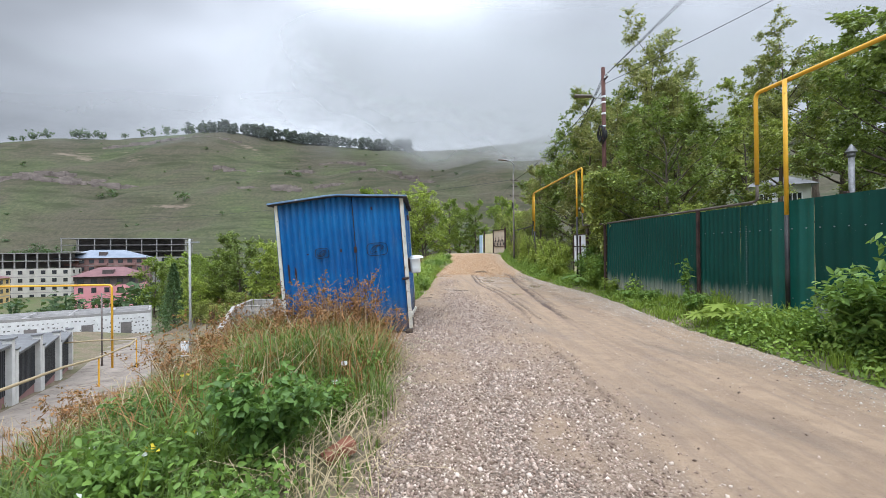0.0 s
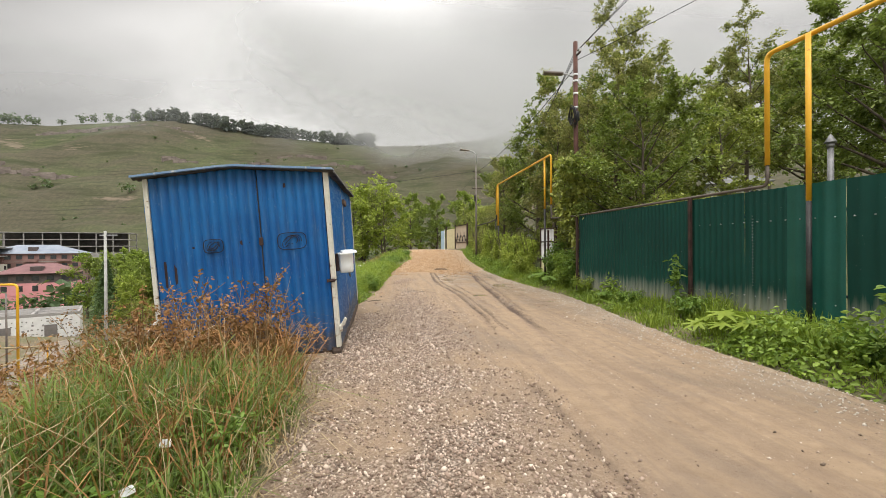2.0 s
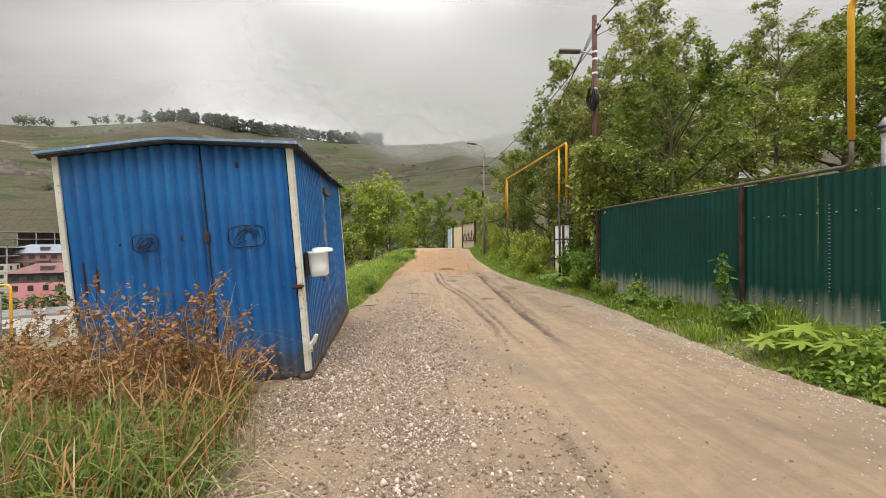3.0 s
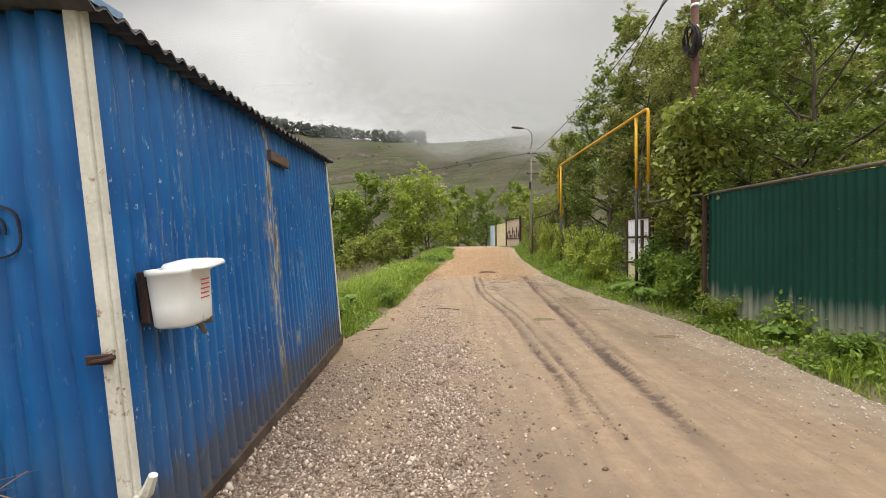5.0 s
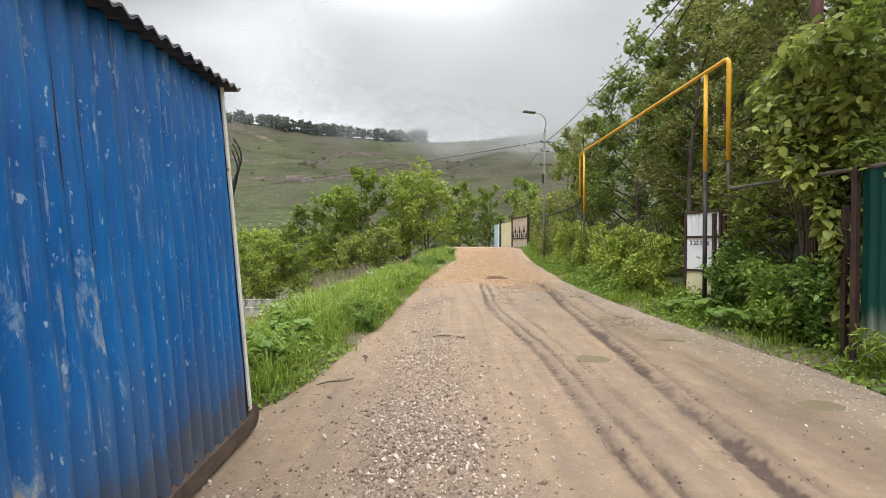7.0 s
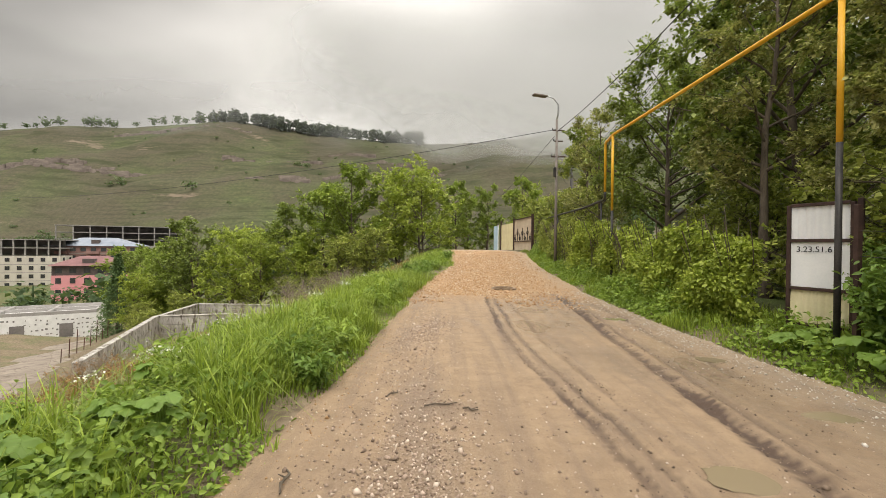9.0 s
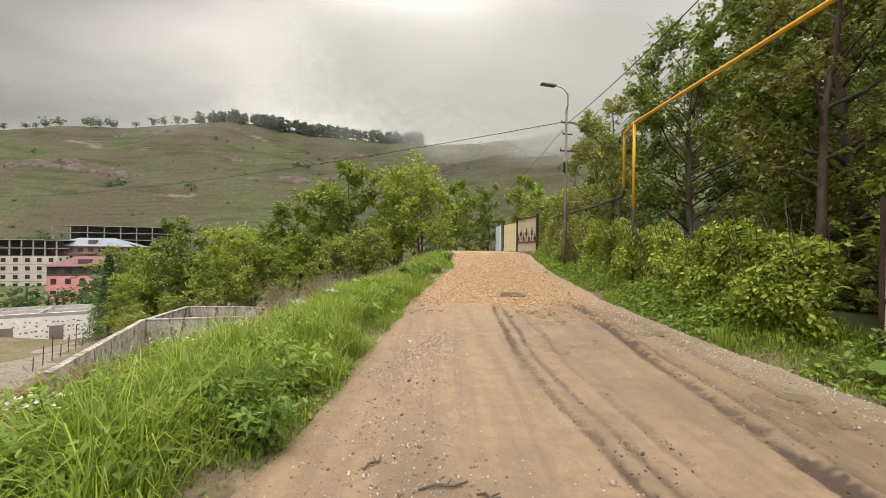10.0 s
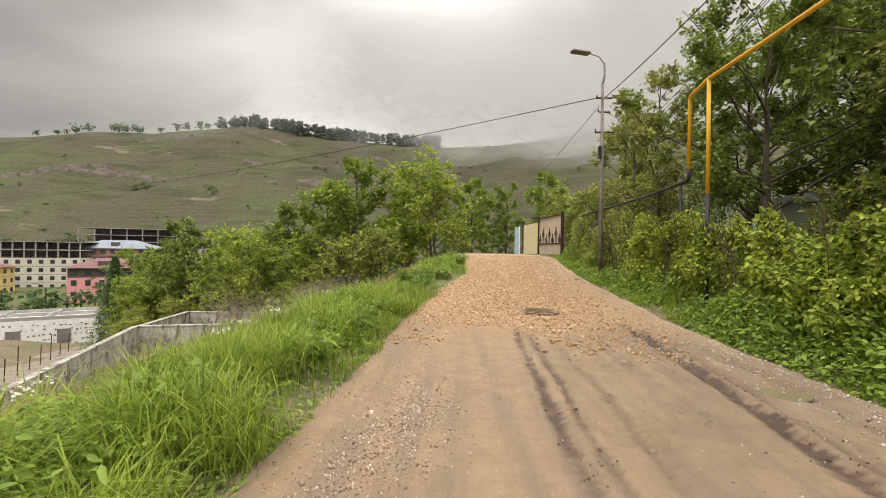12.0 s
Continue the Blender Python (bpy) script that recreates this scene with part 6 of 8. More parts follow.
def lane_pipes():
    t = thing("lane_gas_pipe", (-12, 12, -4), "thin yellow gas pipe running along the lower lane", "gas pipe")
    inv = t.matrix_world.inverted()
    run = [(-10.6, 6, -1.75), (-12.3, 12, -2.35), (-15.2, 18, -3.1), (-17.6, 23, -3.9), (-20.2, 29, -4.5), (-21.5, 31.5, -4.6), (-24.0, 31.8, -4.7), (-27, 30.6, -4.7)]
    part("pipe", Geo().tube([inv @ Vector(p) for p in run], 0.055, 8), "straw", t, "pale yellow pipe", True)
    for p in run[1:6:2]:
        part("post", Geo().tube([inv @ Vector((p[0], p[1], land1(p[0], p[1]) - 0.1)), inv @ Vector(p)], 0.04, 6), "yellow_pipe", t)
    t = thing("pipe_portal", (-24, 32, -7), "yellow pipe portal over the lower lane", "gas pipe")
    part("pipe", Geo().tube([Vector(p) - Vector((-24, 32, -7)) for p in pipe_path([(-23.6, 32, land1(-23.6, 32)), (-23.6, 32, -0.7), (-48, 34, -0.9), (-48, 34, -9)], 0.3)], 0.075, 8), "yellow_pipe", t, "", True)
    for x, y, z1, r, mt, lab in ((-18.3, 17.6, 1.9, 0.07, "rust_pole", "dark steel pole beside the garages"), (-13.9, 24.9, 2.4, 0.075, "pole_grey", "slim pale grey pole on the bank"), (-25.5, 33.5, -1.4, 0.06, "grey_steel", "thin grey pole by the lane")):
        z0 = land1(x, y) - 0.1
        p = thing("lane_pole", (x, y, z0), lab, "pole")
        part("pole", Geo().tube([(0, 0, 0), (0, 0, z1 - z0)], [r, r * 0.85], 10), mt, p, "", True)
        if mt == "pole_grey":
            part("meter_box", Geo().box((-0.26, -0.1, 1.05), (0.36, 0.22, 0.85), chamfer=0.02), "board_white", p, "white meter box")
            part("bracket", Geo().box((0.15, 0, z1 - z0 - 0.2), (0.8, 0.05, 0.06)), "galv", p)


lane_pipes()

# ---- far buildings ----


def block(at, w, d, storeys, sh, wall, label, rz=0, cols=6, win=(1.3, 1.5), frames=0, roof=None, roofh=3.0, attic=0, side_cols=3, balcony=False):
    """A many-storeyed building; the front faces local -y; frames: bare storeys on top."""
    t = thing("apartment_building", at, label, "building", rot=(0, 0, rz))
    H = storeys * sh
    part("wall", Geo().box((w / 2, d / 2, H / 2), (w, d, H)), wall, t)
    for s in range(storeys):
        for c in range(cols):
            x, z = w * (c + 0.5) / cols, s * sh + sh * 0.55
            part("window", Geo().box((x, -0.03, z), (win[0], 0.12, win[1])), "glass_dark", t)
        for c in range(side_cols):
            y, z = d * (c + 0.5) / side_cols, s * sh + sh * 0.55
            part("window", Geo().box((w + 0.03, y, z), (0.12, win[0], win[1])), "glass_dark", t)
        part("floor_band", Geo().box((w / 2, d / 2, s * sh), (w + 0.12, d + 0.12, 0.22)), "frame_grey" if wall != "pink" else wall, t)
        if balcony and s:
            for c in range(1, cols, 3):
                part("balcony", Geo().box((w * (c + 0.5) / cols, -0.6, s * sh + 0.5), (w / cols * 1.3, 1.2, 1.0)), wall, t)
    for f in range(frames):
        z = H + f * sh
        part("slab", Geo().box((w / 2, d / 2, z + sh - 0.15), (w + 0.3, d + 0.3, 0.3)), "frame_grey", t)
        for c in range(cols + 1):
            for y in (0.25, d - 0.25):
                part("column", Geo().box((0.25 + (w - 0.5) * c / cols, y, z + sh / 2 - 0.15), (0.4, 0.4, sh - 0.3)), "frame_grey", t)
        part("inner_wall", Geo().box((w / 2, d * 0.6, z + sh / 2), (w * 0.9, 0.3, sh - 0.4)), "inner_grey", t)
    z = H + frames * sh
    if attic:
        part("attic", Geo().box((w / 2, d / 2, z + attic / 2), (w - 0.2, d - 0.2, attic)), "attic_dark", t)
        for c in range(cols):
            part("attic_window", Geo().box((w * (c + 0.5) / cols, 0.06, z + attic * 0.5), (1.5, 0.1, attic * 0.5)), "glass_dark", t)
        z += attic
    if roof:
        e = 0.8
        v = [(-e, -e, z), (w + e, -e, z), (w + e, d + e, z), (-e, d + e, z), (w * 0.3, d / 2, z + roofh), (w * 0.7, d / 2, z + roofh)]
        part("roof", Geo().add(v, [(0, 1, 5, 4), (1, 2, 5), (2, 3, 4, 5), (3, 0, 4), (3, 2, 1, 0)]), roof, t)
        part("dormer", Geo().box((w * 0.5, d * 0.18, z + roofh * 0.45), (2.6, 2.5, roofh * 0.55)), "attic_dark", t)
    return t


block((-104.5, 126, -17.0), 15.5, 12, 3, 3.2, "pink", "pink rendered apartment house with red-brown roof", 24, 5, (1.2, 1.5), 0, "roof_red", 2.6, 2.6)
block((-189, 163, -16.5), 43, 16, 4, 3.2, "block_white", "pale block building with two bare frame storeys", 20, 12, (1.4, 1.5), 2)
block((-160, 184, -16), 31, 16, 5, 3.25, "brick_red", "red-brown brick apartment block with blue-grey roof", 22, 9, (1.8, 1.6), 0, "roof_blue", 3.6, 0, 3, True)
block((-184, 214, -13), 54, 18, 4, 3.3, "frame_grey", "long grey concrete frame building, unfinished", 20, 8, (2.6, 1.9), 3)
block((-171, 136, -19), 25, 12, 4, 3.2, "yellow_wall", "yellow rendered apartment house with red roof", 24, 8, (1.6, 1.4), 0, "roof_red", 2.2)
for x, y in ((-122, 262), (-112, 268), (-96, 285)):
    cottage((x, y, land1(x, y) - 0.5), 9, 7, 4.5, -20, "small pale house at the foot of the hill", 3.0, ((-2, 2.5, 1.4, 1.4), (2, 2.5, 1.4, 1.4)))

# ---- mist and far woods ----


def cloud_sheet(y, x0, x1, z0, z1, dens, seed, level=None):
    n, k = 30, 14
    X, Z = np.meshgrid(np.linspace(x0, x1, n), np.linspace(z0, z1, k))
    Y = y + 25 * fbm(X, Z, 120, seed)
    me = np_mesh("low_cloud", np.stack([X, Y, Z], -1).reshape(-1, 3), grid_faces(n, k), True)
    m = bpy.data.materials.new("low_cloud")
    m.use_nodes = True
    nt = m.node_tree
    nt.nodes.clear()
    v = coords(nt)
    s = nt.nodes.new("ShaderNodeSeparateXYZ")
    nt.links.new(v, s.inputs[0])
    nz = noise_tex(nt, coords(nt, (0.6, 1, 1)), 0.012, 5, 0.55, 0.3)
    # the underside sinks to the right
    low = nt.nodes.new("ShaderNodeFloatCurve")
    pts = low.mapping.curves[0].points
    pts[0].location, pts[1].location = (0, 0.80), (1, 0.33)
    for q in ((0.25, 0.72), (0.42, 0.55), (0.55, 0.45), (0.72, 0.37)):
        pts.new(*q)
    if level is not None:
        for q in pts:
            q.location = (q.location[0], level)
    low.mapping.update()
    u = nt.nodes.new("ShaderNodeMapRange")
    u.inputs["From Min"].default_value, u.inputs["From Max"].default_value = -400, 300
    nt.links.new(s.outputs["X"], u.inputs["Value"])
    nt.links.new(u.outputs[0], low.inputs["Value"])
    lowz = math_n(nt, "MULTIPLY", low.outputs[0], 300.0)
    dz = math_n(nt, "SUBTRACT", s.outputs["Z"], lowz)
    dz = math_n(nt, "ADD", dz, math_n(nt, "MULTIPLY", math_n(nt, "SUBTRACT", nz, 0.5), 130.0))
    a = nt.nodes.new("ShaderNodeMapRange")
    a.interpolation_type = "SMOOTHSTEP"
    a.inputs["From Min"].default_value, a.inputs["From Max"].default_value = -25, 75
    a.inputs["To Max"].default_value = dens
    nt.links.new(dz, a.inputs["Value"])
    f = nt.nodes.new("ShaderNodeMapRange")
    f.interpolation_type = "SMOOTHSTEP"
    f.inputs["From Min"].default_value, f.inputs["From Max"].default_value = 250, 400
    f.inputs["To Min"].default_value, f.inputs["To Max"].default_value = 1, 0
    nt.links.new(s.outputs["Z"], f.inputs["Value"])
    g = nt.nodes.new("ShaderNodeMapRange")
    g.interpolation_type = "SMOOTHSTEP"
    g.inputs["From Min"].default_value, g.inputs["From Max"].default_value = x0 + 10, x0 + 220
    nt.links.new(s.outputs["X"], g.inputs["Value"])
    al = math_n(nt, "MULTIPLY", math_n(nt, "MULTIPLY", a.outputs[0], f.outputs[0]), g.outputs[0])
    d, tl = nt.nodes.new("ShaderNodeBsdfDiffuse"), nt.nodes.new("ShaderNodeBsdfTranslucent")
    for q in (d, tl):
        q.inputs["Color"].default_value = (0.64, 0.65, 0.66, 1)
    w = nt.nodes.new("ShaderNodeMixShader")
    nt.links.new(d.outputs[0], w.inputs[1])
    nt.links.new(tl.outputs[0], w.inputs[2])
    tr = nt.nodes.new("ShaderNodeBsdfTransparent")
    mx = nt.nodes.new("ShaderNodeMixShader")
    nt.links.new(al, mx.inputs[0])
    nt.links.new(tr.outputs[0], mx.inputs[1])
    nt.links.new(w.outputs[0], mx.inputs[2])
    o = nt.nodes.new("ShaderNodeOutputMaterial")
    nt.links.new(mx.outputs[0], o.inputs["Surface"])
    me.materials.append(m)
    ob = part("backdrop_cloud", me, None)
    ob.visible_shadow = False
    tagged(ob, "low grey cloud lying on the hilltop", "cloud", kind="structure")


cloud_sheet(705, -1300, 500, 20, 420, 0.35, 84, 0.62)
cloud_sheet(560, -330, 620, 20, 420, 0.68, 81)
cloud_sheet(640, -330, 640, 20, 420, 0.65, 82)
cloud_sheet(835, -420, 660, 20, 420, 0.8, 83)


def far_woods():
    rng = np.random.default_rng(31)
    parts, rparts = [], []

    def conifer(x, y, h):
        n = 60
        u = rng.uniform(0, 1, n) ** 0.7
        a = rng.uniform(0, 6.3, n)
        r = h * 0.30 * (1 - u * 0.7) * rng.uniform(0.3, 1, n)
        z0 = land1(x, y)
        P = np.stack([x + r * np.cos(a), y + r * np.sin(a), z0 + h * (0.08 + 0.86 * u)], -1)
        parts.append(leaf_cards(P, h * 0.24, rng, 0.7, 0.3))
        parts.append(np_tubes(np.array([[(x, y, z0 - 1), (x, y, z0 + h * 0.5), (x, y, z0 + h)]]), np.array([[0.25, 0.2, 0.1]]), 5))

    def roundtree(x, y, h, w=0.5):
        n = 90
        d = unit(rng.normal(size=(n, 3))) * rng.uniform(0.4, 1, (n, 1)) * (0.8 + 0.2 * np.sign(rng.normal(size=(n, 1)))) * (h * w, h * w, h * 0.42)
        z0 = land1(x, y)
        P = np.array([x, y, z0 + h * 0.46]) + d
        rparts.append(leaf_cards(P, h * 0.18, rng, 0.8, 0.1))
        rparts.append(np_tubes(np.array([[(x, y, z0 - 1), (x, y, z0 + h * 0.3), (x, y, z0 + h * 0.7)]]), np.array([[0.25, 0.2, 0.15]]), 5))

    for _ in range(230):
        x = rng.uniform(-445, -40)
        conifer(x, 788 + rng.normal(0, 6) - 0.02 * (x + 400), rng.uniform(12, 23))
    for x in (-800, -765, -740, -728, -700, -652, -610, -596, -560, -528, -510, -488, -470, -450, -438, -425, -412):
        roundtree(x, 786 + rng.normal(0, 3), rng.uniform(13, 23), 0.42)
    roundtree(-640, 790, 26, 0.62)
    roundtree(-628, 785, 22, 0.6)
    # scrub and copses on the slope
    for _ in range(300):
        x, y = rng.uniform(-560, 150), rng.uniform(330, 440)
        if fbm(np.array([x]), np.array([y]), 110, 5)[0] > 0.02 - 0.25 * (y < 372):
            roundtree(x, y, rng.uniform(4, 9), 0.7)
    for _ in range(420):
        x, y = rng.uniform(-520, -40), rng.uniform(262, 335)
        roundtree(x, y, rng.uniform(5, 11), 0.6)
    for _ in range(60):
        x, y = rng.uniform(-650, 150), rng.uniform(430, 780)
        roundtree(x, y, rng.uniform(3, 6), 0.8)
    for x, y in ((-430, 560), (-420, 565), (-412, 558), (-300, 520), (-200, 600), (-190, 604)):
        roundtree(x, y, rng.uniform(9, 14), 0.8)
    # trees round the far buildings
    for _ in range(230):
        x, y = rng.uniform(-290, -20), rng.uniform(95, 300)
        if not ((-200 < x < -88 and 120 < y < 245) or (x / y > -0.45 and y < 130)):
            roundtree(x, y, rng.uniform(5, 9), 0.6)
    for k in range(60):
        x = rng.uniform(-190, -70)
        roundtree(x, rng.uniform(100, 116), rng.uniform(2, 3.5) + (2.5 if x > -84 else 0), 0.6)
    for _ in range(90):
        roundtree(rng.uniform(20, 260), rng.uniform(70, 330), rng.uniform(6, 11), 0.6)
    V, F = merge(parts)
    # needle colour already paled for the mist on the ridge
    tagged(part("pine_wood", np_mesh("pine_wood", V, F), "pine_hazed"), "pine wood along the hill ridge, haze put into its colour", "woods", kind="stuff")
    V, F = merge(rparts)
    tagged(part("far_trees", np_mesh("far_trees", V, F), "leaf_far"), "scattered far trees and scrub across the valley", "woods", kind="stuff")


far_woods()


def ledges():
    """Rock ledges that run along the hillside, and dry-stone terraces below."""
    rng = np.random.default_rng(41)
    M["rock"] = noisy("pale_reddish_rock", (0.085, 0.07, 0.06), (0.175, 0.145, 0.125), 0.08, 1.0, 0.95, stretch=(1, 1, 3), bmp=0.5)
    for label, runs in (("long reddish rock ledge across the hillside", [(-720, -400, 590, 4.5, 44), (-660, -500, 598, 4.5, 26), (-330, -180, 640, 3.5, 18), (-250, -120, 560, 3, 14), (-560, -420, 740, 3, 12), (-420, -330, 745, 2, 6), (-180, -60, 690, 2.5, 10), (-120, 10, 600, 2.5, 9)]),):
        g = []
        for x0, x1, y0, h, n in runs:
            for _ in range(n * 2):
                x = rng.uniform(x0, x1)
                y = y0 + 8 * float(fbm(np.array([x]), np.array([0.0]), 90, 6)[0]) + rng.normal(0, 2)
                w, d, hh = rng.uniform(6, 24), rng.uniform(2, 4), h * rng.uniform(0.25, 1.0)
                z = land1(x, y)
                nn = 10
                th = np.linspace(0, 2 * math.pi, nn, endpoint=False)
                r = rng.uniform(0.75, 1.1, nn)
                b = np.stack([x + w / 2 * np.cos(th) * r, y + d * np.sin(th) * r, np.full(nn, z - 8)], -1)
                t1 = b + np.stack([rng.normal(0, 0.5, nn), rng.normal(0, 0.5, nn), 8 + hh * rng.uniform(0.6, 1.0, nn)], -1)
                t2 = (t1 - (x, y, 0)) * (0.1, 0.1, 1) + (x, y, 0)
                V = np.concatenate([b, t1, t2])
                i = np.arange(nn)
                j = (i + 1) % nn
                F = np.concatenate([np.stack([i, j, j + nn, i + nn], -1), np.stack([i + nn, j + nn, j + 2 * nn, i + 2 * nn], -1)])
                g.append((V, F))
        V, F = merge(g)
        tagged(part("rock_ledge", np_mesh("rock_ledge", V, F), "rock"), label, "rocks", kind="stuff")


ledges()

# ---- grass, weeds, gravel ----


def blades(P, h, rng, width=0.009, lean=0.35):
    """Curved grass blades of two segments and a tip."""
    n = len(P)
    a = rng.uniform(0, 6.283, n)
    d = np.stack([np.cos(a), np.sin(a), np.zeros(n)], -1)
    s = np.stack([-np.sin(a), np.cos(a), np.zeros(n)], -1)
    b = rng.uniform(0, 6.283, n)
    s = unit(s + 0.4 * np.stack([np.cos(b), np.sin(b), np.zeros(n)], -1))
    L = (lean * np.abs(rng.normal(0.6, 0.5, n)))[:, None]
    h = h[:, None]
    w = (width * rng.uniform(0.6, 1.4, n))[:, None]
    up = np.array([0, 0, 1.0])
    m1 = P + up * h * 0.5 + d * h * L * 0.22
    m2 = P + up * h * 0.85 + d * h * L * 0.62
    t = P + up * h * (1 - 0.25 * L) + d * h * L * 1.15
    V = np.stack([P - s * w, P + s * w, m1 - s * w * 0.95, m1 + s * w * 0.95, m2 - s * w * 0.6, m2 + s * w * 0.6, t], 1).reshape(-1, 3)
    o = np.arange(n)[:, None] * 7
    F = np.concatenate([o + q for q in ((0, 1, 3), (0, 3, 2), (2, 3, 5), (2, 5, 4), (4, 5, 6))])
    return V, F


def stuff(name, V, F, mat, label, category):
    return tagged(part(name, np_mesh(name, V, F), mat), label, category, kind="stuff")


def scatter(n, xf, y0, y1, rng):
    """Places between xf(y) bounds."""
    y = rng.uniform(y0, y1, n)
    lo, hi = xf(y)
    x = lo + (hi - lo) * rng.uniform(0, 1, n)
    return x, y


CAB_BOX = (-3.1, -0.25, 8.05, 12.6)


def clear(x, y):
    return ~((x > CAB_BOX[0]) & (x < CAB_BOX[1]) & (y > CAB_BOX[2]) & (y < CAB_BOX[3]))


def meadow():
    rng = np.random.default_rng(51)
    # roadside verge past the cabin
    x, y = scatter(78000, lambda q: (road_l(q) - 3.6, road_l(q) + 0.12), 12.6, 38, rng)
    d = road_l(y) - x
    keep = clear(x, y) & (rng.uniform(0, 1, len(x)) < np.clip(0.3 + d + 2.4 * fbm(x, y, 0.55, 53), 0, 1) * np.interp(d + 1.0 * fbm(x, y, 2.0, 49), [0, 1.2, 1.9, 2.8], [1, 1, 0.25, 0.03]) * np.interp(y, [13.5, 17.5], [0.4, 1.0]))
    x, y, d = x[keep], y[keep], d[keep]
    h = np.clip(0.09 + 0.20 * np.clip(d / 0.9, 0, 1) + 0.50 * fbm(x, y, 0.9, 52), 0.06, 0.55) * rng.uniform(0.4, 1.3, len(x)) * np.interp(d, [0, 1.6, 3.6], [1, 1, 0.6])
    dull = fbm(x, y, 1.3, 46) > 0.12
    V, F = blades(np.stack([x, y, land(x, y) - 0.02], -1)[dull], h[dull], rng, 0.005, 0.8)
    stuff("dull_verge_grass", V, F, "grass_dull", "duller seeding grass in the verge", "grass")
    x, y, h = x[~dull], y[~dull], h[~dull]
    V, F = blades(np.stack([x, y, land(x, y) - 0.02], -1), h, rng, 0.0058, 0.7)
    stuff("verge_grass", V, F, "grass", "lush green verge grass along the track", "grass")
    # the thickest stretch of it
    x, y = scatter(52000, lambda q: (road_l(q) - 2.3, road_l(q) - 0.02), 13.0, 24.5, rng)
    d = road_l(y) - x
    f = fbm(x, y, 0.5, 61)
    keep = clear(x, y) & (rng.uniform(0, 1, len(x)) < np.clip(0.35 + 2.4 * f, 0.03, 1) * np.interp(y, [13.5, 17.5], [0.4, 1.0]) * np.interp(d, [1.3, 2.0], [1, 0.2]))
    x, y, d, f = x[keep], y[keep], d[keep], f[keep]
    h = np.clip(0.10 + 0.34 * np.clip(d / 0.5, 0, 1) + 0.45 * f, 0.08, 0.72) * rng.uniform(0.6, 1.2, len(x))
    V, F = blades(np.stack([x, y, land(x, y) - 0.02], -1), h, rng, 0.0046, 0.95)
    stuff("long_verge_grass", V, F, "grass", "long arching grass at the edge of the bank", "grass")
    # the near bank
    x, y = scatter(40000, lambda q: (np.full_like(q, -6.8), road_l(q) + 0.05), 0.2, 8.1, rng)
    d = road_l(y) - x
    tall = np.exp(-(((x + 1.2) / 0.8) ** 2 + ((y - 5.6) / 1.2) ** 2))
    keep = clear(x, y) & (rng.uniform(0, 1, len(x)) < np.clip(0.25 + d * 1.3 + 1.4 * fbm(x, y, 0.7, 54), 0, 1) * np.clip((x + 6.8) / 1.8, 0, 1) * np.clip((y - 0.2) / 1.2, 0.1, 1))
    x, y, d, tall = x[keep], y[keep], d[keep], tall[keep]
    h = np.clip(0.14 + 0.20 * np.clip(d, 0, 1) + 0.5 * fbm(x, y, 0.8, 55) + 0.46 * tall, 0.06, 0.95) * np.interp(y, [2.0, 4.5], [0.6, 1.0]) * rng.uniform(0.6, 1.25, len(x))
    V, F = blades(np.stack([x, y, land(x, y) - 0.02], -1), h, rng, 0.006, 1.0)
    stuff("bank_grass", V, F, "grass_bank", "tall green grass on the near bank", "grass")
    # rough slope below
    x, y = scatter(46000, lambda q: (road_l(q) - 19, road_l(q) - 2.4), -2, 46, rng)
    keep = clear(x, y) & (rng.uniform(0, 1, len(x)) < np.clip(0.55 + 1.5 * fbm(x, y, 2.2, 56), 0.1, 1))
    lane_free = np.ones(len(x), bool)
    for (ax, ay, az), (bx, by, bz) in zip(LANE[:-1], LANE[1:]):
        t = np.clip(((x - ax) * (bx - ax) + (y - ay) * (by - ay)) / ((bx - ax) ** 2 + (by - ay) ** 2), 0, 1)
        lane_free &= np.hypot(x - ax - t * (bx - ax), y - ay - t * (by - ay)) > 2.6
    keep &= lane_free
    x, y = x[keep], y[keep]
    h = np.clip(0.24 + 0.4 * fbm(x, y, 2.5, 57), 0.10, 0.55) * rng.uniform(0.6, 1.3, len(x))
    V, F = blades(np.stack([x, y, land(x, y) - 0.03], -1), h, rng, 0.016, 0.6)
    stuff("slope_grass", V, F, "grass_slope", "rough dull grass on the slope", "grass")
    # dead grass and stalks left from last year
    x, y = scatter(26000, lambda q: (road_l(q) - 15, road_l(q) - 1.8), 2, 40, rng)
    f = fbm(x, y, 2.6, 47)
    keep = clear(x, y) & (f > 0.02) & (rng.uniform(0, 1, len(x)) < 0.8)
    x, y = x[keep], y[keep]
    h = np.clip(0.35 + 0.4 * fbm(x, y, 1.2, 48), 0.15, 0.75) * rng.uniform(0.6, 1.3, len(x))
    V, F = blades(np.stack([x, y, land(x, y) - 0.03], -1), h, rng, 0.008, 0.7)
    stuff("dead_grass", V, F, "dry", "dead brown grass and stalks on the slope", "grass")
    x, y = scatter(700, lambda q: (np.full_like(q, -5.5), road_l(q) - 0.2), 4.2, 7.9, rng)
    keep = clear(x, y)
    x, y = x[keep], y[keep]
    V, F = blades(np.stack([x, y, land(x, y) - 0.03], -1), rng.uniform(0.3, 0.95, len(x)), rng, 0.004, 0.9)
    stuff("straw_stalks", V, F, "straw", "pale straw stalks among the grass", "grass")
    # last year's stems standing through the bank grass
    x, y = scatter(3600, lambda q: (np.full_like(q, -6.0), road_l(q) - 0.15), 3.6, 8.0, rng)
    keep = clear(x, y) & (fbm(x, y, 0.8, 62) > 0.0)
    x, y = x[keep], y[keep]
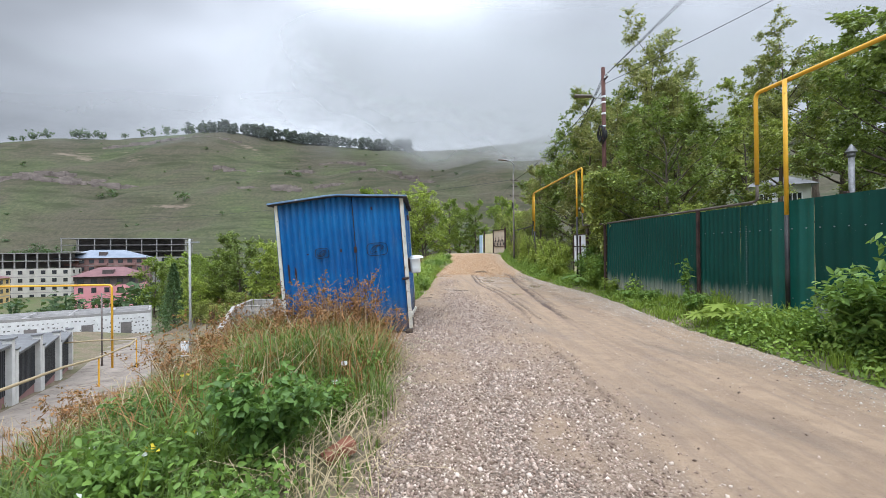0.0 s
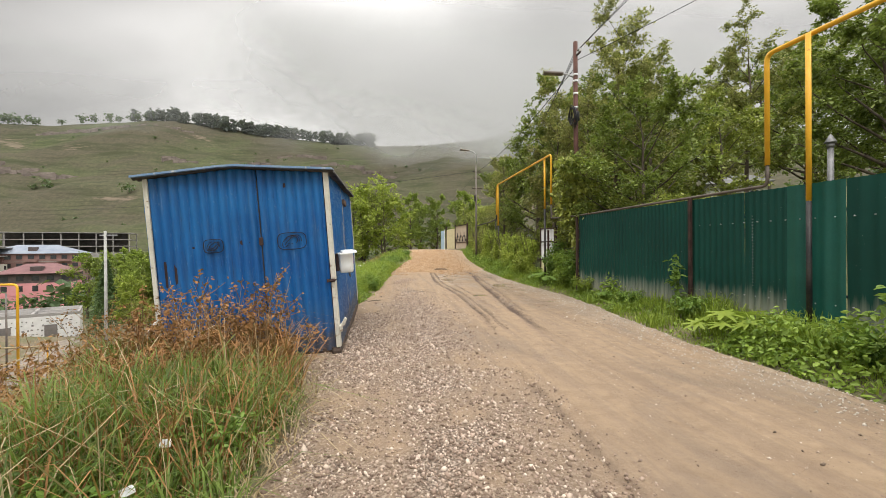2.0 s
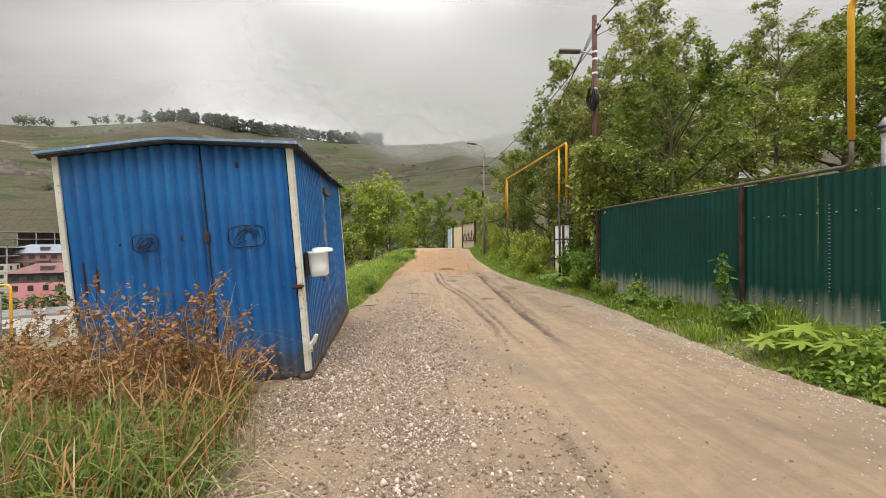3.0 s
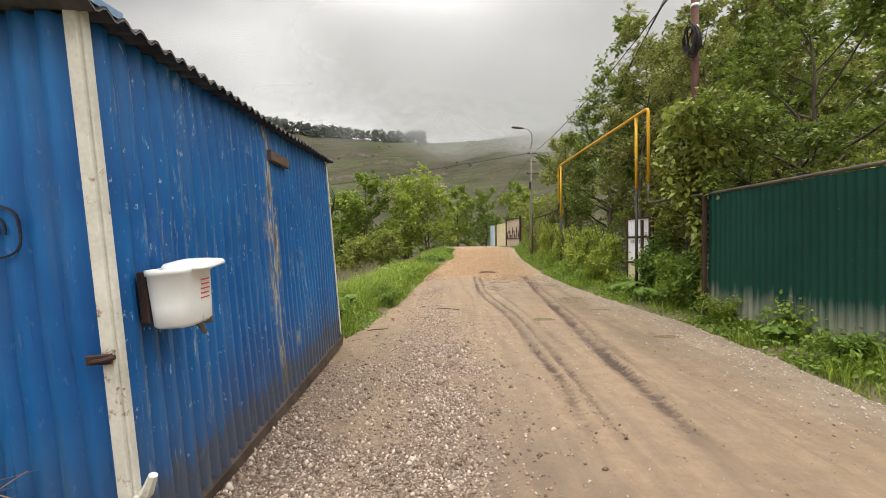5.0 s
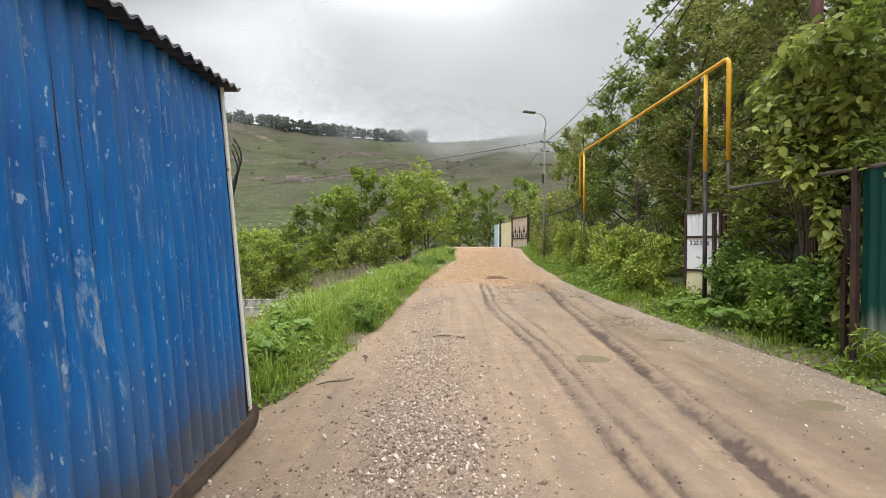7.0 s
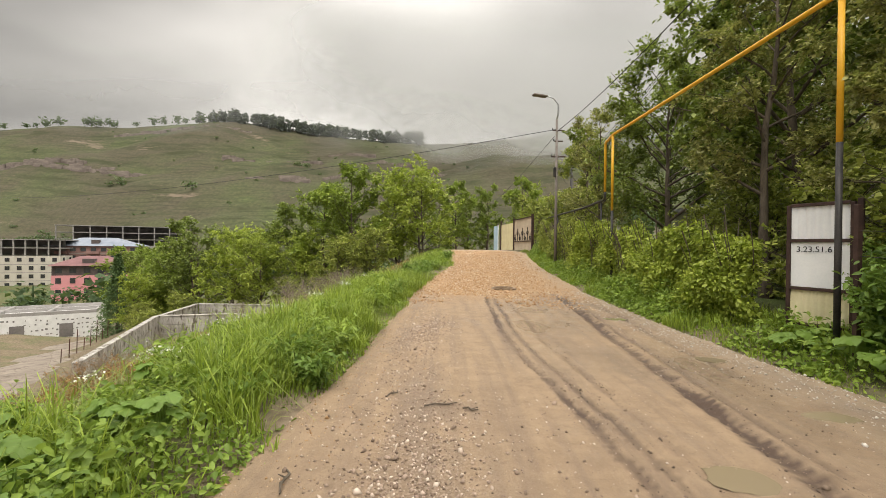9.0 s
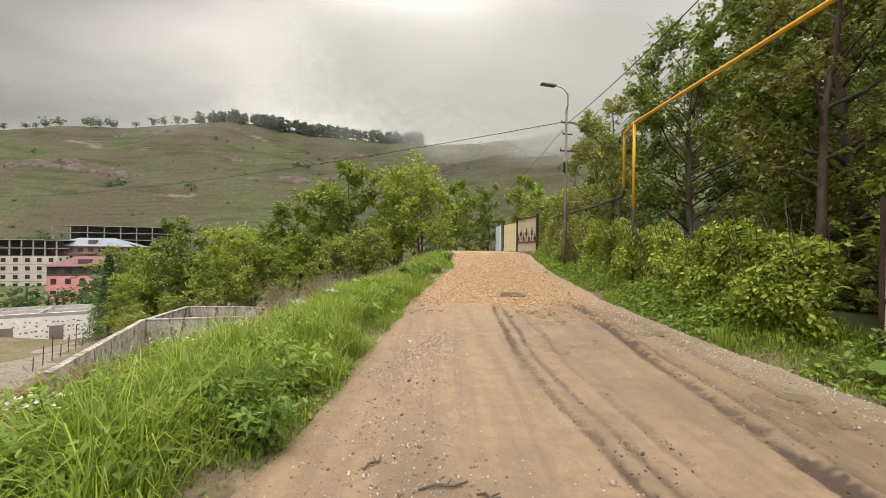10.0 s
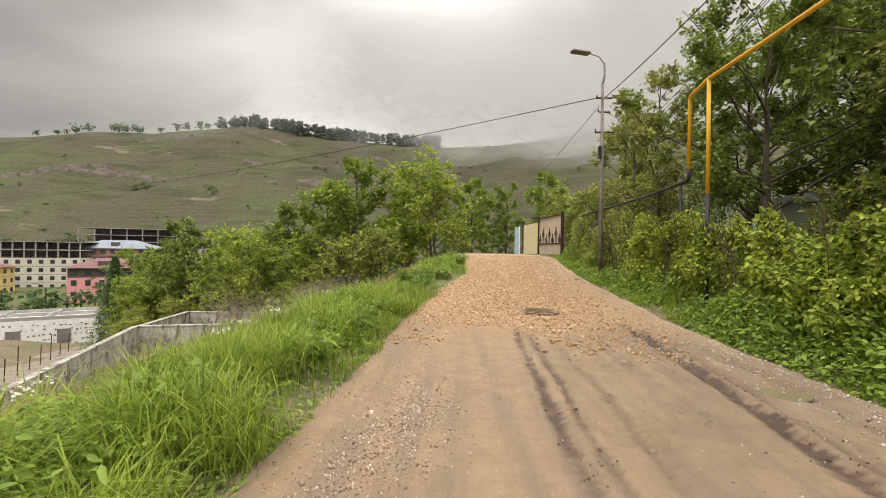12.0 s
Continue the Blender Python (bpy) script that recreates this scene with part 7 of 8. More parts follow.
    V, F = blades(np.stack([x, y, land(x, y) - 0.03], -1), rng.uniform(0.2, 0.75, len(x)), rng, 0.005, 0.9)
    stuff("dead_stems", V, F, "dry", "brown dead stems in the bank grass", "grass")
    # straw lying at the foot of the bank, over the gravel's edge
    x, y = scatter(900, lambda q: (road_l(q) - 0.75, road_l(q) + 0.12), 2.6, 7.6, rng)
    V, F = blades(np.stack([x, y, land(x, y) + 0.0], -1), rng.uniform(0.12, 0.3, len(x)), rng, 0.004, 2.6)
    stuff("fallen_straw", V, F, "straw", "pale fallen straw at the gravel edge", "grass")
    # dead stems crowd the tall grass before the cabin
    x, y = scatter(1300, lambda q: (np.full_like(q, -2.9), road_l(q) - 0.1), 4.6, 8.0, rng)
    x, y = x[clear(x, y)], y[clear(x, y)]
    V, F = blades(np.stack([x, y, land(x, y) - 0.03], -1), rng.uniform(0.3, 0.85, len(x)), rng, 0.0045, 1.1)
    stuff("dead_stems", V, F, "dry", "brown dead stems before the cabin", "grass")
    # right-hand verge
    x, y = scatter(46000, lambda q: (road_r(q) - 0.05, road_r(q) + 1.3), 2.0, 40, rng)
    e = x - road_r(y)
    keep = rng.uniform(0, 1, len(x)) < np.clip(0.45 + e * 1.5 + 1.4 * fbm(x, y, 0.9, 58), 0, 1)
    x, y, e = x[keep], y[keep], e[keep]
    h = np.clip(0.08 + 0.15 * e + 0.28 * fbm(x, y, 0.7, 59), 0.05, 0.45) * rng.uniform(0.6, 1.3, len(x))
    V, F = blades(np.stack([x, y, land(x, y) - 0.02], -1), h, rng, 0.007, 0.6)
    stuff("roadside_grass", V, F, "grass", "short grass under the fence", "grass")
    # low leafy ground cover, both sides
    for nm, n, xf, y0, y1, hh, size, lab in (
        ("ground_weeds", 42000, lambda q: (np.full_like(q, -6.5), road_l(q) - 0.1), 0.3, 7.9, 0.30, 0.056, "low leafy weeds on the near bank"),
        ("verge_weeds", 42000, lambda q: (road_l(q) - 2.0, road_l(q) + 0.02), 12.8, 32, 0.34, 0.06, "leafy weeds in the verge"),
        ("roadside_weeds", 48000, lambda q: (road_r(q) + 0.02, road_r(q) + 0.95), 2.0, 38, 0.50, 0.08, "leafy weeds along the fence and hedge"),
    ):
        x, y = scatter(n, xf, y0, y1, rng)
        f = fbm(x, y, 1.1, 60 + len(nm))
        keep = clear(x, y) & (rng.uniform(0, 1, n) < np.clip(0.35 + 1.8 * f, 0.05, 1))
        x, y, f = x[keep], y[keep], f[keep]
        edge = np.clip(np.maximum(road_l(y) - x, x - road_r(y)) / 0.5, 0.15, 1)
        P = np.stack([x, y, land(x, y) + edge * hh * np.clip(0.7 + 1.4 * f, 0.3, 1.6) * rng.uniform(0.1, 1, len(x))], -1)
        V, F = leaf_cards(P, size, rng, 0.55, 0.35, oval=True)
        stuff(nm, V, F, "weed" if nm == "ground_weeds" else "verge_leaf", lab, "weeds")


meadow()


def leafy_plant(name, x, y, h, r, n, leaf, mat, label, seed, aspect=0.6, stems=9, droop=0.4, rz=0.0):
    """A clump of leafy stems."""
    rng = np.random.default_rng(seed)
    z = land1(x, y)
    t = thing(name, (x, y, z), label, "plant")
    q = np.linspace(0, 1, 5)
    a = rng.uniform(0, 6.28, stems)
    rr = r * rng.uniform(0.25, 1, stems)
    hh = h * rng.uniform(0.65, 1.0, stems)
    S = np.stack([(rr * np.cos(a))[:, None] * q[None] ** 1.3, (rr * np.sin(a))[:, None] * q[None] ** 1.3, hh[:, None] * q[None]], -1)
    V, F = np_tubes(S, np.repeat((0.007 * (1.1 - q))[None], stems, 0), 5)
    part("stem_work", np_mesh("stem_work", V, F), mat, t)["kind"] = "stuff"
    k = rng.integers(0, stems, n)
    f = rng.uniform(0.15, 1, n) * 4
    i0 = np.clip(f.astype(int), 0, 3)
    fr = (f - i0)[:, None]
    P = S[k, i0] * (1 - fr) + S[k, i0 + 1] * fr + rng.normal(0, 0.04, (n, 3))
    V, F = leaf_cards(P, leaf, rng, aspect, droop, oval=True)
    part("foliage", np_mesh("foliage", V, F), mat, t)["kind"] = "stuff"
    return t


def big_leaf(size, lobes, rng):
    """A lobed leaf blade in the xy plane, its stalk end at the origin, cupped."""
    th = np.linspace(-2.5, 2.5, 41)
    r = size * (0.62 + 0.38 * np.cos(th * 0.55)) * (1 - (0.62 if lobes > 4 else 0.12) * np.abs(np.sin(th * lobes / 2)) ** 1.5) * (1 + 0.06 * np.cos(th * 31))
    V = [(0, 0, 0)] + [(q * math.cos(t), q * math.sin(t), -0.3 * q * q / size + 0.12 * size * math.cos(t * max(lobes, 5)) * q / size) for t, q in zip(th, r)]
    return np.array(V), np.array([(0, k + 1, k + 2) for k in range(40)])


def broad_plant(name, x, y, size, count, label, seed, lobes=7, mat="weed", tall=0.35):
    rng = np.random.default_rng(seed)
    z = land1(x, y)
    t = thing(name, (x, y, z), label, "plant")
    for k in range(count):
        a = 2.4 * k + rng.uniform(-0.4, 0.4)
        r = size * rng.uniform(0.4, 1.2)
        h = tall * rng.uniform(0.6, 1.3)
        tip = Vector((r * math.cos(a), r * math.sin(a), h))
        part("stalk", Geo().tube([(0, 0, -0.03), (tip.x * 0.4, tip.y * 0.4, h * 0.7), tip], [0.012, 0.009, 0.006], 6), mat, t)
        V, F = big_leaf(size * rng.uniform(0.7, 1.1), lobes, rng)
        me = np_mesh("leaf", V, F, True)
        ob = part("leaf", me, mat, t)
        ob.matrix_basis = Matrix.Translation(tip) @ pose(0, 0, 0, rng.uniform(-12, 12), rng.uniform(5, 30), math.degrees(a))


leafy_plant("nettle_clump", -1.15, 3.3, 0.72, 0.5, 3600, 0.062, "nettle", "dense clump of green nettles on the bank", 61, 0.55, 26)
leafy_plant("nettle_clump", -1.9, 3.0, 0.48, 0.5, 2000, 0.06, "weed", "low clump of green nettles", 62, 0.55, 18)
leafy_plant("weed_clump", -3.2, 2.6, 0.4, 0.6, 1800, 0.052, "weed", "leafy weeds in the grass", 63, 0.5, 18)
leafy_plant("weed_clump", -0.75, 5.0, 0.42, 0.35, 700, 0.055, "weed", "leafy weeds beside the gravel", 64, 0.5, 14)
leafy_plant("nettle_clump", -2.5, 4.4, 0.45, 0.6, 1700, 0.055, "nettle", "clump of nettles in the tall grass", 69, 0.5, 16)
for k, (x, y, h, r) in enumerate(((-2.6, 2.3, 0.42, 0.5), (-3.9, 3.2, 0.4, 0.6), (-4.7, 4.0, 0.4, 0.6), (-1.7, 2.1, 0.4, 0.4), (-3.3, 1.9, 0.4, 0.5), (-1.0, 2.4, 0.35, 0.35), (-4.9, 2.9, 0.4, 0.6), (-0.85, 4.1, 0.45, 0.3))):
    leafy_plant("weed_clump", x, y, h * 0.8, r, 1100, 0.052, "weed" if k % 3 else "verge_leaf", "low green herbs on the near bank", 200 + k, 0.5, 16)
vr = random.Random(17)
for k in range(30):
    y = 13.0 + 5.2 * (k / 30) ** 1.2 + vr.uniform(-0.2, 0.2)
    d = vr.uniform(0.12, 2.1)
    leafy_plant("nettle_clump" if k % 3 else "dock_clump", float(road_l(y)) - d, y, vr.uniform(0.3, 0.5) + 0.08 * min(d, 1.2), vr.uniform(0.25, 0.42), 650, 0.068 if k % 3 else 0.085, ("verge_leaf", "weed", "verge_leaf")[k % 3], "leafy nettles in the verge" if k % 3 else "broad-leaved dock in the verge", 230 + k, 0.5 if k % 3 else 0.36, 15)
for k in range(22):
    y = vr.uniform(18.5, 33)
    leafy_plant("weed_clump", float(road_l(y)) - vr.uniform(0.15, 1.4), y, vr.uniform(0.3, 0.55), vr.uniform(0.3, 0.5), 420, 0.10, ("verge_leaf", "weed")[k % 2], "leafy weeds standing in the verge grass", 270 + k, 0.45, 14)
leafy_plant("elder_bush", 5.65, 5.45, 1.2, 0.6, 2600, 0.115, "weed", "broad-leaved elder bush beside the fence", 65, 0.42, 34)
leafy_plant("elder_bush", 5.75, 4.4, 1.6, 0.9, 3600, 0.13, "weed", "leafy elder bush by the green fence", 66, 0.42, 30)
for k, (x, y, h, r) in enumerate(((5.98, 14.75, 1.25, 0.4), (6.0, 15.7, 1.15, 0.45), (6.05, 16.6, 1.2, 0.45), (5.85, 15.2, 0.7, 0.4), (6.35, 17.0, 1.4, 0.4))):
    leafy_plant("bramble_bush", x, y, h, r, 1500, 0.085, "verge_leaf" if k % 2 else "weed", "leafy green brambles over the wire fence", 310 + k, 0.55, 22)
leafy_plant("sapling", 6.05, 9.95, 1.05, 0.22, 150, 0.11, "weed", "thin young sapling against the fence", 67, 0.5, 6)
leafy_plant("burnet_clump", 5.85, 9.3, 0.40, 0.5, 800, 0.08, "weed", "low leafy clump under the fence", 68, 0.5, 16)
leafy_plant("burnet_clump", 5.75, 6.1, 0.42, 0.5, 700, 0.10, "weed", "low leafy clump under the fence", 70, 0.4, 16)
leafy_plant("burnet_clump", 5.75, 11.3, 0.38, 0.5, 700, 0.08, "weed", "low leafy clump under the fence", 74, 0.4, 16)
leafy_plant("spiraea_clump", 5.85, 13.5, 0.55, 0.5, 1500, 0.11, "grass", "feathery green clump at the fence end", 75, 0.18, 30)
broad_plant("hogweed", 5.55, 7.55, 0.34, 7, "hogweed with large pale green lobed leaves", 76, 9, "grass")
broad_plant("hogweed", 5.45, 8.2, 0.30, 6, "hogweed with large pale green lobed leaves", 77, 9, "grass")
for k, (x, y, s) in enumerate(((5.75, 16.0, 0.22), (5.7, 16.7, 0.24), (5.9, 15.4, 0.2), (5.65, 17.4, 0.2), (5.8, 12.3, 0.16))):
    broad_plant("burdock", x, y, s, 6, "broad-leaved burdock by the wire fence", 80 + k, 2, "weed", 0.3)
for k, (x, y, s) in enumerate(((-0.85, 13.7, 0.10), (-1.3, 14.1, 0.11), (-1.0, 13.1, 0.10), (-1.8, 14.7, 0.10), (-1.1, 14.6, 0.09), (-1.6, 13.5, 0.11), (-0.8, 14.6, 0.09), (-1.4, 15.4, 0.09))):
    broad_plant("burdock", x, y, s, 16, "broad-leaved burdock in the verge", 90 + k, 2, "weed", 0.38)


def dry_clump(x, y, h, r, n, seed, label, straw=True):
    """Dead stalks that branch, with brown seed heads."""
    rng = np.random.default_rng(seed)
    t = thing("dry_dock", (x, y, land1(x, y)), label, "dry plant")
    q = np.linspace(0, 1, 5)
    a, rr, hh = rng.uniform(0, 6.28, n), r * rng.uniform(0.1, 1, n), h * rng.uniform(0.5, 1, n)
    S = np.stack([0.25 * r * rng.normal(0, 1, (n, 1)) + (rr * np.cos(a))[:, None] * q[None] ** 1.4, 0.25 * r * rng.normal(0, 1, (n, 1)) + (rr * np.sin(a))[:, None] * q[None] ** 1.4, hh[:, None] * q[None] - 0.03], -1)
    V, F = np_tubes(S, np.repeat((0.0075 * (1.15 - q))[None], n, 0), 5)
    part("stalk_work", np_mesh("stalk_work", V, F), "straw" if straw else "twig", t, "pale dry stalks")["kind"] = "stuff"
    m = n * 8
    k, f = rng.integers(0, n, m), rng.uniform(0.35, 0.95, m) * 4
    i0 = np.clip(f.astype(int), 0, 3)
    B = S[k, i0] + (S[k, i0 + 1] - S[k, i0]) * (f - i0)[:, None]
    d = unit(rng.normal(size=(m, 3)) + (0, 0, 0.8)) * h * rng.uniform(0.08, 0.28, (m, 1))
    T = np.stack([B, B + d * 0.55, B + d + (0, 0, 0.01)], 1)
    V, F = np_tubes(T, np.repeat(np.array([[0.0035, 0.003, 0.002]]), m, 0), 4)
    part("twig_work", np_mesh("twig_work", V, F), "dry" if straw else "twig", t)["kind"] = "stuff"
    kk = rng.integers(0, m, m * 8)
    P = T[kk, 1] + (T[kk, 2] - T[kk, 1]) * rng.uniform(0, 1.1, (m * 8, 1)) + rng.normal(0, 0.022, (m * 8, 3))
    V, F = leaf_cards(P, 0.045 if straw else 0.018, rng, 0.6, 0.2)
    part("seed_mass", np_mesh("seed_mass", V, F), "dry" if straw else "twig", t, "rust-brown seed heads")["kind"] = "stuff"


for k, (x, y, h, r, n) in enumerate(((-1.15, 7.35, 1.25, 0.55, 20), (-1.75, 7.5, 1.2, 0.6, 20), (-0.8, 7.2, 0.85, 0.6, 14), (-2.4, 7.4, 1.1, 0.6, 18), (-1.5, 6.7, 1.0, 0.5, 14), (-2.0, 6.5, 0.9, 0.6, 12), (-2.9, 6.0, 0.8, 0.6, 14), (-3.6, 5.2, 0.7, 0.7, 14), (-3.4, 7.0, 1.1, 0.7, 18), (-4.2, 7.4, 1.0, 0.8, 20), (-4.8, 6.4, 0.9, 0.8, 18), (-3.8, 8.6, 1.2, 0.7, 18), (-5.6, 7.2, 0.9, 0.8, 16))):
    dry_clump(x, y, h, r, n, 100 + k, "dead rust-brown dock stalks beside the cabin" if x > -3 else "dead brown weeds on the slope")
for k, (x, y, h, r, n) in enumerate(((-3.6, 31.5, 1.5, 0.9, 34), (-4.6, 33.0, 1.6, 1.0, 36), (-5.6, 34.5, 1.6, 1.0, 34), (-3.9, 35.5, 1.4, 0.9, 30), (-5.0, 30.5, 1.4, 0.9, 30), (-3.3, 24.5, 1.3, 0.8, 26), (-3.9, 26.0, 1.4, 0.8, 26), (-2.6, 26.5, 1.2, 0.7, 22), (-4.6, 24.0, 1.2, 0.8, 22), (-9.5, 24, 1.3, 1.2, 20), (-11.5, 28, 1.3, 1.2, 20), (-8.2, 20, 1.2, 1.2, 20), (-7.2, 15.5, 1.1, 1.0, 20), (-12.5, 33, 1.4, 1.3, 20), (-10, 36, 1.3, 1.2, 20))):
    dry_clump(x, y, h, r, n, 130 + k, "bare pale dry brushwood on the bank", False)


for k, (x, y, h, r, n) in enumerate(((-8.0, 18.5, 0.8, 0.9, 14), (-9.2, 21.5, 0.9, 0.9, 14), (-10.8, 25.5, 0.9, 1.0, 14), (-12.2, 29.0, 1.0, 1.0, 14), (-6.6, 17.0, 0.7, 0.8, 12), (-7.4, 22.5, 0.8, 0.9, 12), (-5.6, 19.5, 0.7, 0.8, 12))):
    dry_clump(x, y, h, r, n, 160 + k, "dead brown weeds on the slope by the foundation")


def flowers():
    rng = np.random.default_rng(58)
    for nm, mat, n, x0, x1, y0, y1, hh, lab in (("cow_parsley", "flower", 15, -2.8, -1.0, 15.5, 24, 0.5, "white cow parsley flowering in the verge"), ("dandelion", "flower_y", 12, -4.5, -1.0, 2, 6, 0.4, "yellow dandelions in the near grass"), ("daisy", "flower", 14, -5, -1.5, 1.5, 5, 0.35, "small white daisies in the near grass")):
        for _ in range(n):
            x, y = rng.uniform(x0, x1), rng.uniform(y0, y1)
            h = hh * rng.uniform(0.7, 1.15)
            t = thing(nm, (x, y, land1(x, y)), lab, "flower", nm + "s in the grass")
            top = Vector((rng.normal(0, 0.06), rng.normal(0, 0.06), h))
            part("stem", Geo().tube([(0, 0, -0.02), (top.x * 0.4, top.y * 0.4, h * 0.6), top], 0.004, 5), "grass", t)
            k = 34 if nm == "cow_parsley" else 9
            r = 0.07 if nm == "cow_parsley" else 0.018
            P = np.array(top) + np.stack([rng.normal(0, r, k), rng.normal(0, r, k), rng.normal(0, r * 0.25, k)], -1)
            V, F = leaf_cards(P, 0.028, rng, 0.9, 0)
            part("flower_head", np_mesh("flower_head", V, F), mat, t)["kind"] = "stuff"


flowers()


def vine():
    """Creeper that has climbed the pole and hangs over the fence's end."""
    rng = np.random.default_rng(77)
    n = 9500
    u = rng.uniform(0, 1, n)
    z = 0.5 + 3.7 * u**0.8
    r = np.interp(z, [0.3, 1.5, 2.4, 3.3, 4.0, 4.4], [0.14, 0.2, 0.40, 0.75, 0.55, 0.2]) * np.sqrt(rng.uniform(0.15, 1, n)) * (1 + 0.8 * fbm(u * 3, z, 0.6, 78))
    a = rng.uniform(0, 6.283, n)
    lump = 1 + 0.35 * np.sin(a * 3 + z * 2.2) + 0.8 * fbm(a * 0.8, z, 0.5, 79)
    P = np.stack([POLE[0] - 0.08 + r * np.cos(a) * lump, POLE[1] - 0.25 - 0.5 * np.clip((2.9 - z) / 2, 0, 1) + 1.15 * r * np.sin(a) * lump, z], -1)
    q = np.linspace(0, 1, 6)
    k = 40
    b = rng.uniform(0, 6.283, k)
    tw = np.stack([POLE[0] + 0.12 * np.cos(b)[:, None] + 0.5 * np.cos(b)[:, None] * q[None] ** 3, POLE[1] + 0.12 * np.sin(b)[:, None] + 0.5 * np.sin(b)[:, None] * q[None] ** 3, 0.3 + q[None] * rng.uniform(2.5, 4.0, (k, 1))], -1)
    leaf_mass("climbing_vine", P, 0.135, "green creeper climbing the pole and fence end", "vine", "leaf_a", tw, 0.66, 0.8, 79)


vine()


